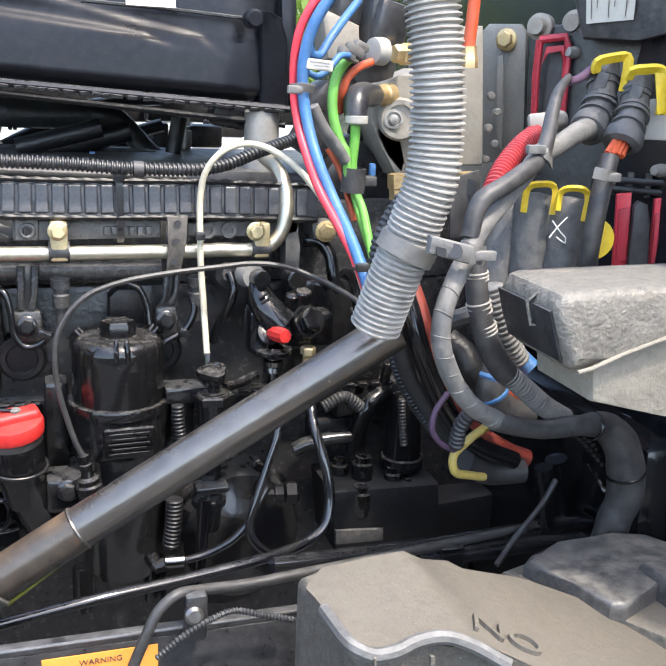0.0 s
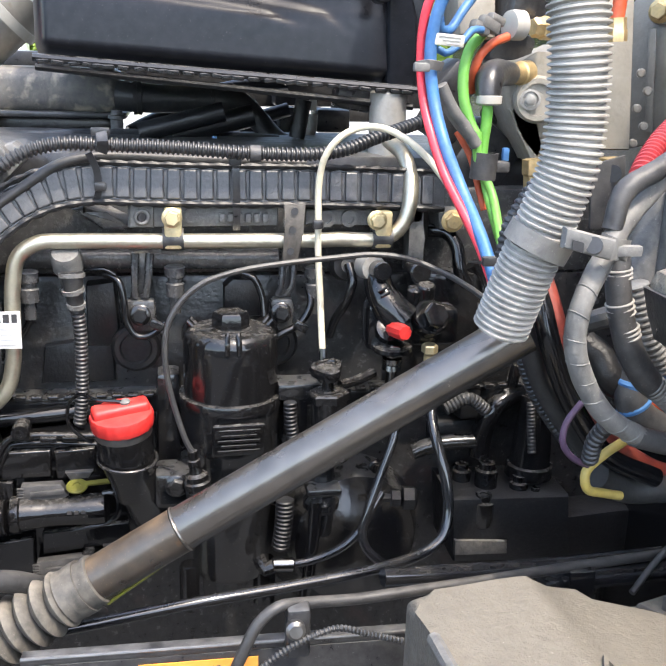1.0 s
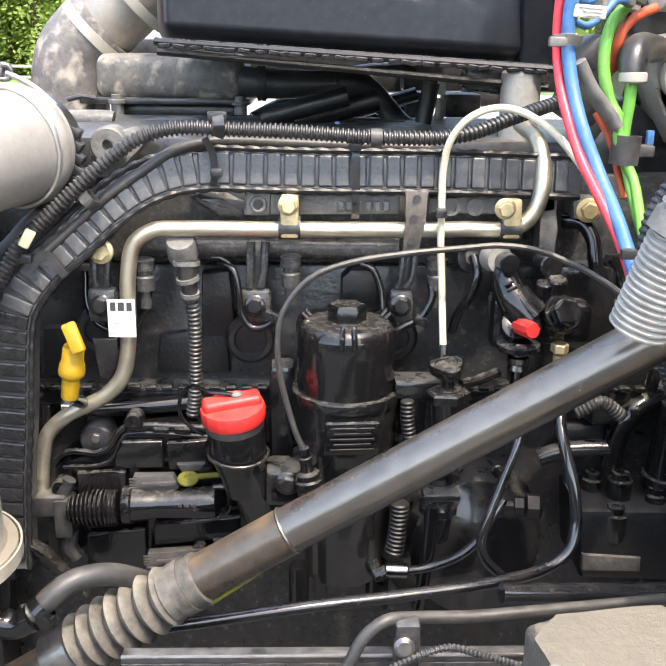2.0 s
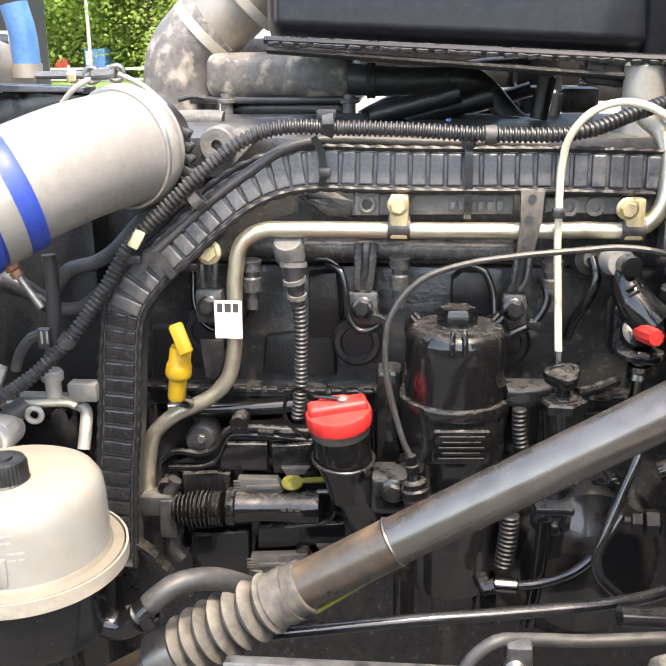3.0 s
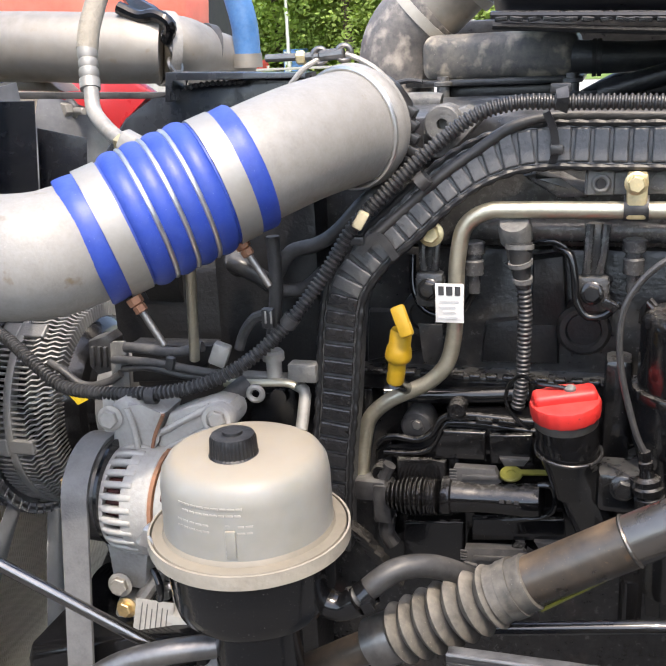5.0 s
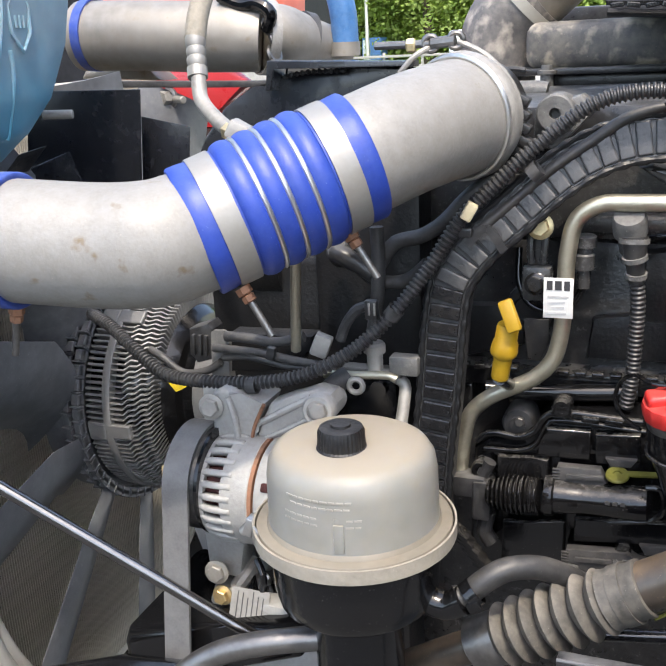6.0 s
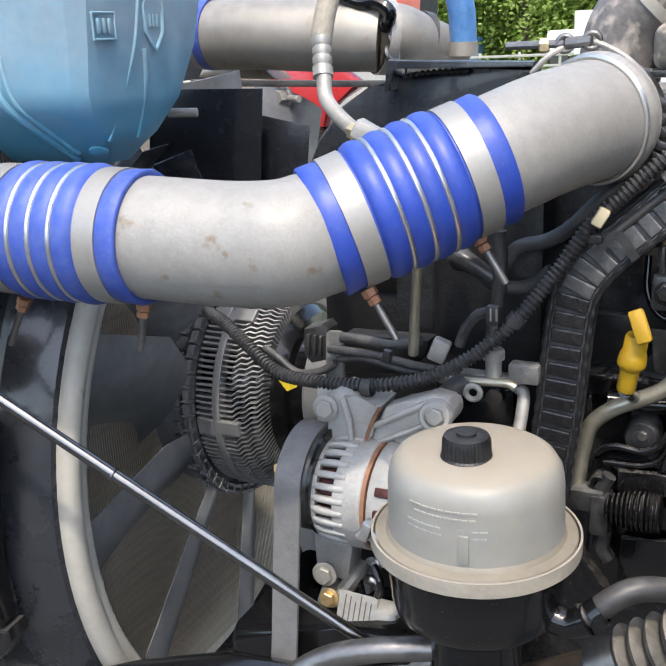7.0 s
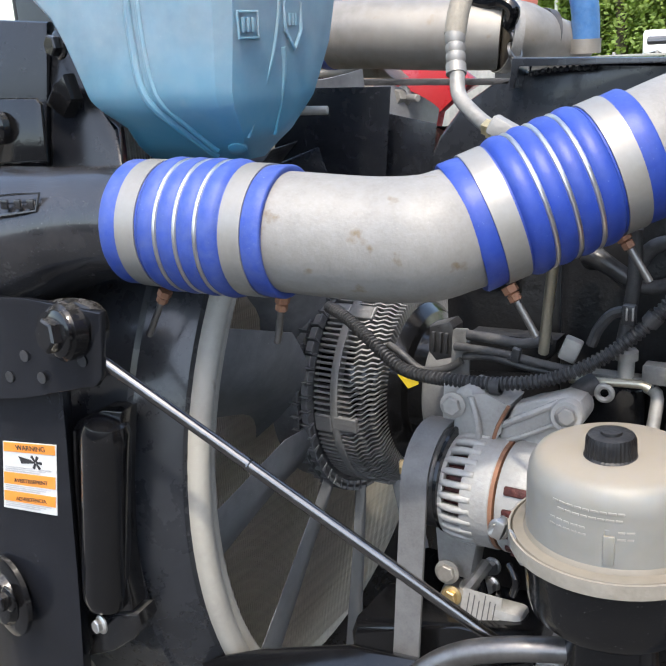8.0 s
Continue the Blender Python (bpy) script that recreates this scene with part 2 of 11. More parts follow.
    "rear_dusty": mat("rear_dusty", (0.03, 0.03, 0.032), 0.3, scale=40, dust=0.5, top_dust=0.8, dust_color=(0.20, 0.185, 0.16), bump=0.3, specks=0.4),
    "reflection_grey": mat("reflection_grey", (0.10, 0.105, 0.11), 0.6, scale=2, vary=0.2, bump=0.1),
    "box_dusty": mat("box_dusty", (0.11, 0.102, 0.088), 0.40, scale=44, vary=0.25, dust=0.8, dust_color=(0.30, 0.272, 0.225), spots=(0.055, 0.052, 0.047), spot_scale=26, spot_amount=0.35, bump=0.9, specks=0.5),
    "mud_beige": mat("mud_beige", (0.20, 0.178, 0.142), 0.6, scale=30, vary=0.2, dust=0.7, dust_color=(0.33, 0.298, 0.24), bump=0.7, specks=0.3),
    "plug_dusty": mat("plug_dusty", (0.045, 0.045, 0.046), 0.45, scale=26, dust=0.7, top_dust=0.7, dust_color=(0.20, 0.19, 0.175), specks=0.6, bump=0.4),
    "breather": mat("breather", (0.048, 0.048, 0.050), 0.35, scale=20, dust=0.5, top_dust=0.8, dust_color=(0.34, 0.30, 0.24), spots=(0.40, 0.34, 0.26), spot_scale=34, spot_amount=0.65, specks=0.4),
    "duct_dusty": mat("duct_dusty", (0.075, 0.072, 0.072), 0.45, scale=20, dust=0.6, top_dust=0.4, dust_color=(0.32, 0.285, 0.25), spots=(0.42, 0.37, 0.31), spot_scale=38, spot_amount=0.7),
    "duct_silver": mat("duct_silver", (0.27, 0.252, 0.225), 0.45, 0.5, scale=10, dust=0.5, dust_color=(0.22, 0.19, 0.15), specks=0.3, spots=(0.18, 0.125, 0.075), spot_scale=30, spot_amount=0.3),
    "shroud": mat("shroud", (0.016, 0.018, 0.022), 0.22, scale=8, vary=0.2, dust=0.25, dust_color=(0.055, 0.058, 0.064), specks=0.25, coat=0.3),
    "seal_cream": mat("seal_cream", (0.36, 0.345, 0.305), 0.5, scale=20, vary=0.12, dust=0.5, dust_color=(0.36, 0.33, 0.275), spots=(0.16, 0.14, 0.115), spot_scale=22, spot_amount=0.25, specks=0.3),
    "fan_plastic": mat("fan_plastic", (0.075, 0.078, 0.084), 0.30, scale=9, vary=0.25, dust=0.45, top_dust=0.6, dust_color=(0.34, 0.345, 0.35), specks=0.3, coat=0.15, bump=0.08),
    "belt": mat("belt", (0.12, 0.12, 0.119), 0.38, scale=60, vary=0.2, dust=0.3, dust_color=(0.17, 0.168, 0.165)),
    "fins": mat("fins", (0.40, 0.372, 0.315), 0.6, 0.0, scale=60, dust=0.5, dust_color=(0.52, 0.485, 0.415)),
    "label": mat("label", (0.62, 0.62, 0.60), 0.5, scale=30, vary=0.05, bump=0, dust=0.3, dust_color=(0.48, 0.455, 0.41), specks=0.2),
    "label_old": mat("label_old", (0.52, 0.49, 0.42), 0.5, scale=30, vary=0.08, bump=0, dust=0.4, dust_color=(0.36, 0.325, 0.26), specks=0.3),
    "label_orange": mat("label_orange", (0.80, 0.27, 0.035), 0.45, scale=30, vary=0.05, bump=0, dust=0.2, dust_color=(0.6, 0.38, 0.2)),
    "ink": mat("ink", (0.03, 0.03, 0.032), 0.5, bump=0),
    "ink_grey": mat("ink_grey", (0.42, 0.42, 0.42), 0.5, bump=0),
    "red_paint": mat("red_paint", (0.45, 0.014, 0.02), 0.25, scale=10, vary=0.1, bump=0, dust=0.15, dust_color=(0.4, 0.2, 0.18), coat=0.5),
    "tank_coolant": mat("tank_coolant", (0.62, 0.10, 0.06), 0.4, scale=6, dust=0.5, dust_color=(0.62, 0.28, 0.2)),
    "truck_black": mat("truck_black", (0.012, 0.012, 0.014), 0.45, scale=6, bump=0, spec=0.15),
    "light_concrete": mat("light_concrete", (0.33, 0.32, 0.295), 0.85, scale=1.5, vary=0.12, spots=(0.30, 0.29, 0.27), spot_scale=0.4, bump=0.3),
    # surface of the added dark strip beside the truck
    "asphalt": mat("asphalt", (0.055, 0.054, 0.052), 0.85, scale=3, vary=0.25, bump=0.5, spots=(0.075, 0.073, 0.07), spot_scale=0.7),
    "grass": mat("grass", (0.10, 0.16, 0.035), 0.8, scale=2, vary=0.4),
    "bark": mat("bark", (0.09, 0.07, 0.05), 0.9, scale=10, vary=0.4, bump=0.6),
    "leaves": mat("leaves", (0.27, 0.35, 0.11), 0.6, scale=1.2, vary=0.4, bump=0, spec=0.15),
    "leaves_dark": mat("leaves_dark", (0.17, 0.24, 0.07), 0.6, scale=1.2, vary=0.4, bump=0, spec=0.15),
    "porta_blue": mat("porta_blue", (0.08, 0.20, 0.45), 0.5, scale=3, bump=0),
    "white_paint": mat("white_paint", (0.74, 0.75, 0.75), 0.35, scale=3, bump=0),
    "stop_red": mat("stop_red", (0.6, 0.05, 0.04), 0.4, scale=3, bump=0),
    "glass": mat("glass", (0.02, 0.025, 0.03), 0.06, bump=0),
}
for key in ("leaves", "leaves_dark"):
    nt = M[key].node_tree
    thin = nt.nodes.new("ShaderNodeBsdfTranslucent")
    both = nt.nodes.new("ShaderNodeMixShader")
    pb_ = nt.nodes["Principled BSDF"]
    thin.inputs["Color"].default_value = (0.30, 0.42, 0.06, 1)
    both.inputs[0].default_value = 0.5
    nt.links.new(pb_.outputs[0], both.inputs[1])
    nt.links.new(thin.outputs[0], both.inputs[2])
    nt.links.new(both.outputs[0], nt.nodes["Material Output"].inputs["Surface"])
for key, weight, radius in (("tank_white", 0.5, (0.03, 0.025, 0.015)), ("tank_blue", 0.4, (0.01, 0.03, 0.04))):
    p = M[key].node_tree.nodes["Principled BSDF"]
    p.inputs["Subsurface Weight"].default_value = weight
    p.inputs["Subsurface Radius"].default_value = radius
    p.inputs["Subsurface Scale"].default_value = 0.4


# blue washer fluid showing through the lower part of the tank's translucent wall, with a wavering upper edge
nt = M["tank_blue"].node_tree
pb_ = nt.nodes["Principled BSDF"]
wall_colour = pb_.inputs["Base Color"].links[0].from_socket
place = nt.nodes.new("ShaderNodeNewGeometry")
height = nt.nodes.new("ShaderNodeSeparateXYZ")
waver = nt.nodes.new("ShaderNodeTexNoise")
lift = nt.nodes.new("ShaderNodeMath")
level = nt.nodes.new("ShaderNodeMapRange")
fluid = nt.nodes.new("ShaderNodeMix")
waver.inputs["Scale"].default_value = 14.0
lift.operation = "MULTIPLY_ADD"
lift.inputs[1].default_value = 0.05
level.inputs[1].default_value, level.inputs[2].default_value = 1.600, 1.495
level.inputs[4].default_value = 0.85
fluid.data_type = "RGBA"
fluid.inputs[7].default_value = (0.030, 0.19, 0.29, 1)
nt.links.new(place.outputs["Position"], height.inputs[0])
nt.links.new(waver.outputs["Fac"], lift.inputs[0])
nt.links.new(height.outputs["Z"], lift.inputs[2])
nt.links.new(lift.outputs[0], level.inputs[0])
nt.links.new(level.outputs[0], fluid.inputs[0])
nt.links.new(wall_colour, fluid.inputs[6])
nt.links.new(fluid.outputs[2], pb_.inputs["Base Color"])


# ---- mesh tools ----
def thing(name, at, label, category, group="", kind=""):
    ob = new(name)
    ob.empty_display_size = 0.02
    ob.location = at
    return tagged(ob, label, category, group, kind)


def base_of(ob):
    while ob.parent:
        ob = ob.parent
    return ob.location


def part(name, bm, material, parent=None, label="", sharp=35, at=None):
    me = bpy.data.meshes.new(name)
    origin = Vector(base_of(parent)) if parent else Vector(at or (0, 0, 0))
    bmesh.ops.translate(bm, verts=bm.verts, vec=-origin)
    bmesh.ops.recalc_face_normals(bm, faces=bm.faces)
    lim = radians(sharp)
    for f in bm.faces:
        f.smooth = True
    for e in bm.edges:
        if len(e.link_faces) == 2 and e.calc_face_angle(0) > lim:
            e.smooth = False
    bm.to_mesh(me)
    bm.free()
    me.materials.append(M[material] if isinstance(material, str) else material)
    ob = new(name, me)
    if parent:
        ob.parent = parent
    else:
        ob.location = origin
    if label:
        ob["label"] = label
    return ob


def B():
    return bmesh.new()


def V(p):
    return Vector(p)


def spline(pts, step=0.006, closed=False):
    """Points on a smooth curve through pts, about step apart."""
    P = [Vector(p) for p in pts]
    n = len(P)
    if n == 2:
        k = max(1, int((P[1] - P[0]).length / step))
        return [P[0].lerp(P[1], i / k) for i in range(k + 1)]
    out = []
    for i in range(n if closed else n - 1):
        p1, p2 = P[i], P[(i + 1) % n]
        p0 = P[i - 1] if (i > 0 or closed) else p1 * 2 - p2
        p3 = P[(i + 2) % n] if (i + 2 < n or closed) else p2 * 2 - p1
        d01, d12, d23 = [max(1e-5, (a - b).length) ** 0.5 for a, b in ((p0, p1), (p1, p2), (p2, p3))]
        m1 = (p2 - p1) + d12 * ((p1 - p0) / d01 - (p2 - p0) / (d01 + d12))
        m2 = (p2 - p1) + d12 * ((p3 - p2) / d23 - (p3 - p1) / (d12 + d23))
        k = max(1, int((p2 - p1).length / step))
        for j in range(k):
            t = j / k
            out.append((2 * t**3 - 3 * t**2 + 1) * p1 + (t**3 - 2 * t**2 + t) * m1 + (3 * t**2 - 2 * t**3) * p2 + (t**3 - t**2) * m2)
    if not closed:
        out.append(P[-1])
    return out


def resample(line, step):
    out, need = [line[0].copy()], step
    for a, b in zip(line, line[1:]):
        seg = (b - a).length
        pos = 0.0
        while seg - pos >= need:
            pos += need
            out.append(a.lerp(b, pos / seg))
            need = step
        need -= seg - pos
    return out


def frames_along(line, up=(0, -1, 0)):
    """Tangent, side and normal at each point of a line, without twist."""
    res, nrm = [], Vector(up)
    for i in range(len(line)):
        t = (line[min(i + 1, len(line) - 1)] - line[max(i - 1, 0)]).normalized()
        nrm = nrm - t * nrm.dot(t)
        if nrm.length < 1e-4:
            nrm = t.orthogonal()
        nrm = nrm.normalized()
        res.append((t, t.cross(nrm).normalized(), nrm))
    return res


def sweep(bm, line, sections, up=(0, -1, 0), caps=True, closed=False):
    """Skins a list of closed sections [(side, normal), ...] carried along a line."""
    fr = frames_along(line, up)
    rings = []
    for p, (t, s, n), sec in zip(line, fr, sections):
        rings.append([bm.verts.new(p + s * a + n * b) for a, b in sec])
    k = len(rings[0])
    pairs = list(zip(rings, rings[1:])) + ([(rings[-1], rings[0])] if closed else [])
    for r0, r1 in pairs:
        for i in range(k):
            bm.faces.new((r0[i], r0[(i + 1) % k], r1[(i + 1) % k], r1[i]))
    if caps and not closed:
        bm.faces.new(rings[0][::-1]), bm.faces.new(rings[-1])
    return bm


def between(z, table):
    """A value read off a short table of (height, value) pairs."""
    for (z0, v0), (z1, v1) in zip(table, table[1:]):
        if z >= z1:
            return v0 + (v1 - v0) * min(1.0, max(0.0, (z0 - z) / (z0 - z1)))
    return table[-1][1]


def circle(r, seg):
    return [(r * math.cos(2 * math.pi * i / seg), r * math.sin(2 * math.pi * i / seg)) for i in range(seg)]


def tube(bm, pts, r, seg=12, step=0.006, smooth=True, wob=0.0):
    """A hose or rod along pts; r is one radius or one for each point."""
    line = spline(pts, step) if smooth else [Vector(p) for p in pts]
    if isinstance(r, (list, tuple)):
        cum, tot = [0.0], 0.0
        for a, b in zip(pts, pts[1:]):
            tot += (Vector(b) - Vector(a)).length
            cum.append(tot)
        length, acc, rad = 0.0, 0.0, []
        total = sum((b - a).length for a, b in zip(line, line[1:]))
        for i, p in enumerate(line):
            if i:
                acc += (p - line[i - 1]).length
            rad.append(float(np.interp(acc / total * tot, cum, r)))
    else:
        rad = [r] * len(line)
    if wob:
        rad = [q * (1 + wob * noise.noise(p * 60)) for q, p in zip(rad, line)]
    return sweep(bm, line, [circle(q, seg) for q in rad])


def corrugated(bm, pts, r, pitch, depth, seg=14, flat=0.5, rot=0.0):
    """A ribbed loom or bellows: ridges of one pitch along pts. r may be a pair for the two ends."""
    line = spline(pts, 0.004)
    r0, r1 = r if isinstance(r, (list, tuple)) else (r, r)
    total = sum((b - a).length for a, b in zip(line, line[1:]))
    n = max(2, int(total / pitch))
    line = resample(line, total / n / 4 * 0.99999)
    shape = (0.0, 1.0, 1.0, 0.0) if flat >= 0.5 else (0.0, 0.65, 1.0, 0.65)
    secs = []
    for i in range(len(line)):
        rr = r0 + (r1 - r0) * i / max(1, len(line) - 1)
        secs.append(circle(rr - depth * (1 - shape[i % 4]), seg))
    return sweep(bm, line, secs)


def basis(axis, up=None):
    z = Vector(axis).normalized()
    x = Vector(up) if up else z.orthogonal()
    x = (x - z * x.dot(z))
    x = x.normalized() if x.length > 1e-5 else z.orthogonal().normalized()
    y = z.cross(x)
    return Matrix((x, y, z)).transposed()


def lathe(bm, at, axis, profile, seg=32, lobes=None, up=None, hoop=False):
    """Turns a profile [(radius, height), ...] about an axis. lobes(angle, h): a factor on the radius."""
    m, o = basis(axis, up), Vector(at)
    rings = []
    for r, h in profile:
        if r <= 1e-6:
            rings.append([bm.verts.new(o + m @ Vector((0, 0, h)))])
            continue
        ring = []
        for i in range(seg):
            a = 2 * math.pi * i / seg
            q = r * (lobes(a, h) if lobes else 1)
            ring.append(bm.verts.new(o + m @ Vector((q * math.cos(a), q * math.sin(a), h))))
        rings.append(ring)
    for r0, r1 in list(zip(rings, rings[1:])) + ([(rings[-1], rings[0])] if hoop else []):
        if len(r0) == 1 and len(r1) == 1:
            continue
        for i in range(seg):
            j = (i + 1) % seg
            if len(r0) == 1:
                bm.faces.new((r0[0], r1[i], r1[j]))
            elif len(r1) == 1:
                bm.faces.new((r0[i], r0[j], r1[0]))
            else:
                bm.faces.new((r0[i], r0[j], r1[j], r1[i]))
    if hoop:
        return bm
    if len(rings[0]) > 1:
        bm.faces.new(rings[0][::-1])
    if len(rings[-1]) > 1:
        bm.faces.new(rings[-1])
    return bm


def cyl(bm, p0, p1, r, seg=16, bevel=0.0):
    p0, p1 = Vector(p0), Vector(p1)
    h = (p1 - p0).length
    e = min(bevel, h * 0.45, r * 0.45)
    prof = [(r, 0), (r, h)] if not e else [(r - e, 0), (r, e), (r, h - e), (r - e, h)]
    return lathe(bm, p0, p1 - p0, prof, seg)


def box(bm, at, size, rot=(0, 0, 0), bevel=0.002, seg=2):
    m = pose(*at, *rot) @ Matrix.Diagonal((*size, 1))
    g = bmesh.ops.create_cube(bm, size=1.0, matrix=m)
    if bevel:
        es = list({e for v in g["verts"] for e in v.link_edges})
        bmesh.ops.bevel(bm, geom=es, offset=min(bevel, min(size) * 0.45), segments=seg, affect="EDGES", profile=0.5)
    return bm


def prism(bm, outline, depth, bevel=0.0, seg=2):
    """A plate: an outline of points in space, thickened by the vector depth."""
    d = Vector(depth)
    a = [bm.verts.new(Vector(p)) for p in outline]
    c = [bm.verts.new(Vector(p) + d) for p in outline]
    n = len(a)
    fs = [bm.faces.new(a[::-1]), bm.faces.new(c)]
    for i in range(n):
        fs.append(bm.faces.new((a[i], a[(i + 1) % n], c[(i + 1) % n], c[i])))
    if bevel:
        bmesh.ops.bevel(bm, geom=list({e for f in fs[:2] for e in f.edges}), offset=bevel, segments=seg, affect="EDGES", profile=0.5)
    return bm


def hexbolt(bm, at, axis, af, h, flange=True):
    """A hex head on its flange, seated at a point and standing along the axis."""
    r = af / 2 / math.cos(math.pi / 6)
    at, ax = Vector(at), Vector(axis).normalized()
    if flange:
        lathe(bm, at, ax, [(af * 0.78, 0), (af * 0.78, h * 0.18), (af * 0.62, h * 0.32)], 20)
    m = basis(ax)
    lo = h * 0.2
    prof = [(r, lo), (r, h * 0.88), (r * 0.86, h)]
    lathe(bm, at, ax, prof, 6)
    return bm


def rod(bm, p0, p1, r, seg=12):
    return cyl(bm, p0, p1, r, seg, r * 0.2)


def band(bm, at, axis, r, width, thick=0.0012, seg=36):
    """A flat strap round a pipe."""
    w = width / 2
    m, o = basis(axis), Vector(at)
    sec = [(r, -w), (r + thick, -w), (r + thick, w), (r, w)]
    rings = []
    for i in range(seg):
        a = 2 * math.pi * i / seg
        rings.append([bm.verts.new(o + m @ Vector((q * math.cos(a), q * math.sin(a), h))) for q, h in sec])
    for i in range(seg):
        r0, r1 = rings[i], rings[(i + 1) % seg]
        for k in range(4):
            bm.faces.new((r0[k], r1[k], r1[(k + 1) % 4], r0[(k + 1) % 4]))
    return bm


def torus(bm, at, axis, R, r, seg=40, sec=10, arc=None, up=None):
    m, o = basis(axis, up), Vector(at)
    n = seg
    full = arc is None
    a0, a1 = (0, 2 * math.pi) if full else (radians(arc[0]), radians(arc[1]))
    line = []
    for i in range(n if full else n + 1):
        a = a0 + (a1 - a0) * i / n
        line.append(o + m @ Vector((R * math.cos(a), R * math.sin(a), 0)))
    return sweep(bm, line, [circle(r, sec)] * len(line), up=axis, closed=full)


def text_mesh(text, size, depth, m):
    """Raised letters of the built-in font as a bmesh, on the plane of m."""
    cu = bpy.data.curves.new("letters", "FONT")
    cu.body, cu.size, cu.extrude, cu.align_x = text, size, depth, "CENTER"
    ob = bpy.data.objects.new("letters", cu)
    scene.collection.objects.link(ob)
    dg = bpy.context.evaluated_depsgraph_get()
    me = bpy.data.meshes.new_from_object(ob.evaluated_get(dg))
    bm = bmesh.new()
    bm.from_mesh(me)
    bmesh.ops.transform(bm, matrix=m, verts=bm.verts)
    bpy.data.objects.remove(ob)
    bpy.data.curves.remove(cu)
    bpy.data.meshes.remove(me)
    return bm


def whole(name, bm, material, label, category, group="", kind="", at=None, sharp=35):
    """A thing that is one mesh."""
    if at is None:
        lo = Vector([min(v.co[i] for v in bm.verts) for i in range(3)])
        hi = Vector([max(v.co[i] for v in bm.verts) for i in range(3)])
        at = ((lo.x + hi.x) / 2, (lo.y + hi.y) / 2, lo.z)
    return tagged(part(name, bm, material, None, at=at, sharp=sharp), label, category, group, kind)


# ---- ground and distance ----
bm = B()
vs = [bm.verts.new(p) for p in ((-900, -300, 0), (900, -300, 0), (900, 1500, 0), (-900, 1500, 0))]
bm.faces.new(vs)
whole("ground", bm, "light_concrete", "pale weathered concrete truck yard", "ground", kind="structure", at=(0, 0, 0))
bm = B()
vs = [bm.verts.new(p) for p in ((-300, 34, 0.02), (300, 34, 0.02), (300, 300, 0.02), (-300, 300, 0.02))]
bm.faces.new(vs)
whole("grass_verge", bm, "grass", "strip of mown grass under the trees", "grass", kind="structure", at=(0, 34, 0))

# dark strip added beside the truck to darken what the black parts reflect
bm = B()
vs = [bm.verts.new(p) for p in ((-60, -10.8, 0.006), (60, -10.8, 0.006), (60, 0.9, 0.006), (-60, 0.9, 0.006))]
bm.faces.new(vs)
whole("pavement", bm, "asphalt", "added dark ground strip that deepens black reflections", "pavement", kind="structure", at=(0, -10.8, 0))
# unseen wall added behind the camera so glossy parts reflect something darker
bm = B()
box(bm, (0, -11, 1.3), (70, 0.3, 2.6), bevel=0.02)
whole("wall_south", bm, "reflection_grey", "unseen dark wall added to darken reflections", "wall", kind="structure", at=(0, -11, 0))


def tree(at, height, spread, seed, leafy, label):
    """A broad-leaved tree: tapered trunk, limbs, and a crown of many small leaf clumps with gaps."""
    rng = random.Random(seed)
    t = thing("tree", at, label, "tree", "row of trees")
    base = Vector(at)
    bm = B()
    fork = base + Vector((rng.uniform(-0.3, 0.3), 0, height * 0.28))
    tube(bm, [base, base.lerp(fork, 0.5) + Vector((0.08, 0, 0)), fork], [height * 0.03, height * 0.022, height * 0.018], 8, 0.5)
    tips = []
    for i in range(9):
        a = i * 2.4 + rng.random()
        up = rng.uniform(0.3, 0.68)
        tip = fork + Vector((math.cos(a) * spread * rng.uniform(0.3, 0.8), math.sin(a) * spread * rng.uniform(0.3, 0.8), height * up))
        tube(bm, [fork, fork.lerp(tip, 0.5) + Vector((0, 0, height * 0.05)), tip], [height * 0.012, height * 0.008, height * 0.003], 6, 0.6)
        tips.append(tip)
    part("trunk", bm, "bark", t)
    bm = B()
    clumps = []
    for i in range(60):
        if i < 9:
            c = tips[i]
        else:
            a, u = rng.uniform(0, 2 * math.pi), rng.random()
            z = base.z + height * (0.06 + 0.92 * u)
            w = spread * (0.55 + 0.5 * math.sin(math.pi * min(1, u * 0.9 + 0.12))) * rng.uniform(0.35, 1.0)
            c = Vector((base.x + math.cos(a) * w, base.y + math.sin(a) * w, z))
        clumps.append((c, rng.uniform(0.12, 0.2) * height))
    verts, faces = [], []
    for c, r in clumps:
        for k in range(420):
            d = Vector((rng.gauss(0, 1), rng.gauss(0, 1), rng.gauss(0, 0.75))).normalized() * r * rng.uniform(0.55, 1.05)
            p = c + d
            s = rng.uniform(0.08, 0.17)
            u = Vector((rng.gauss(0, 1), rng.gauss(0, 1), rng.gauss(0, 0.5))).normalized()
            w = u.orthogonal().normalized()
            i0 = len(verts)
            verts += [p - u * s, p + w * s * 0.6, p + u * s, p - w * s * 0.6]
            faces.append((i0, i0 + 1, i0 + 2, i0 + 3))
    me = bpy.data.meshes.new("crown")
    me.from_pydata([v - base for v in verts], [], faces)
    me.materials.append(M[leafy])
    crown = new("crown", me)
    crown.parent = t
    return t


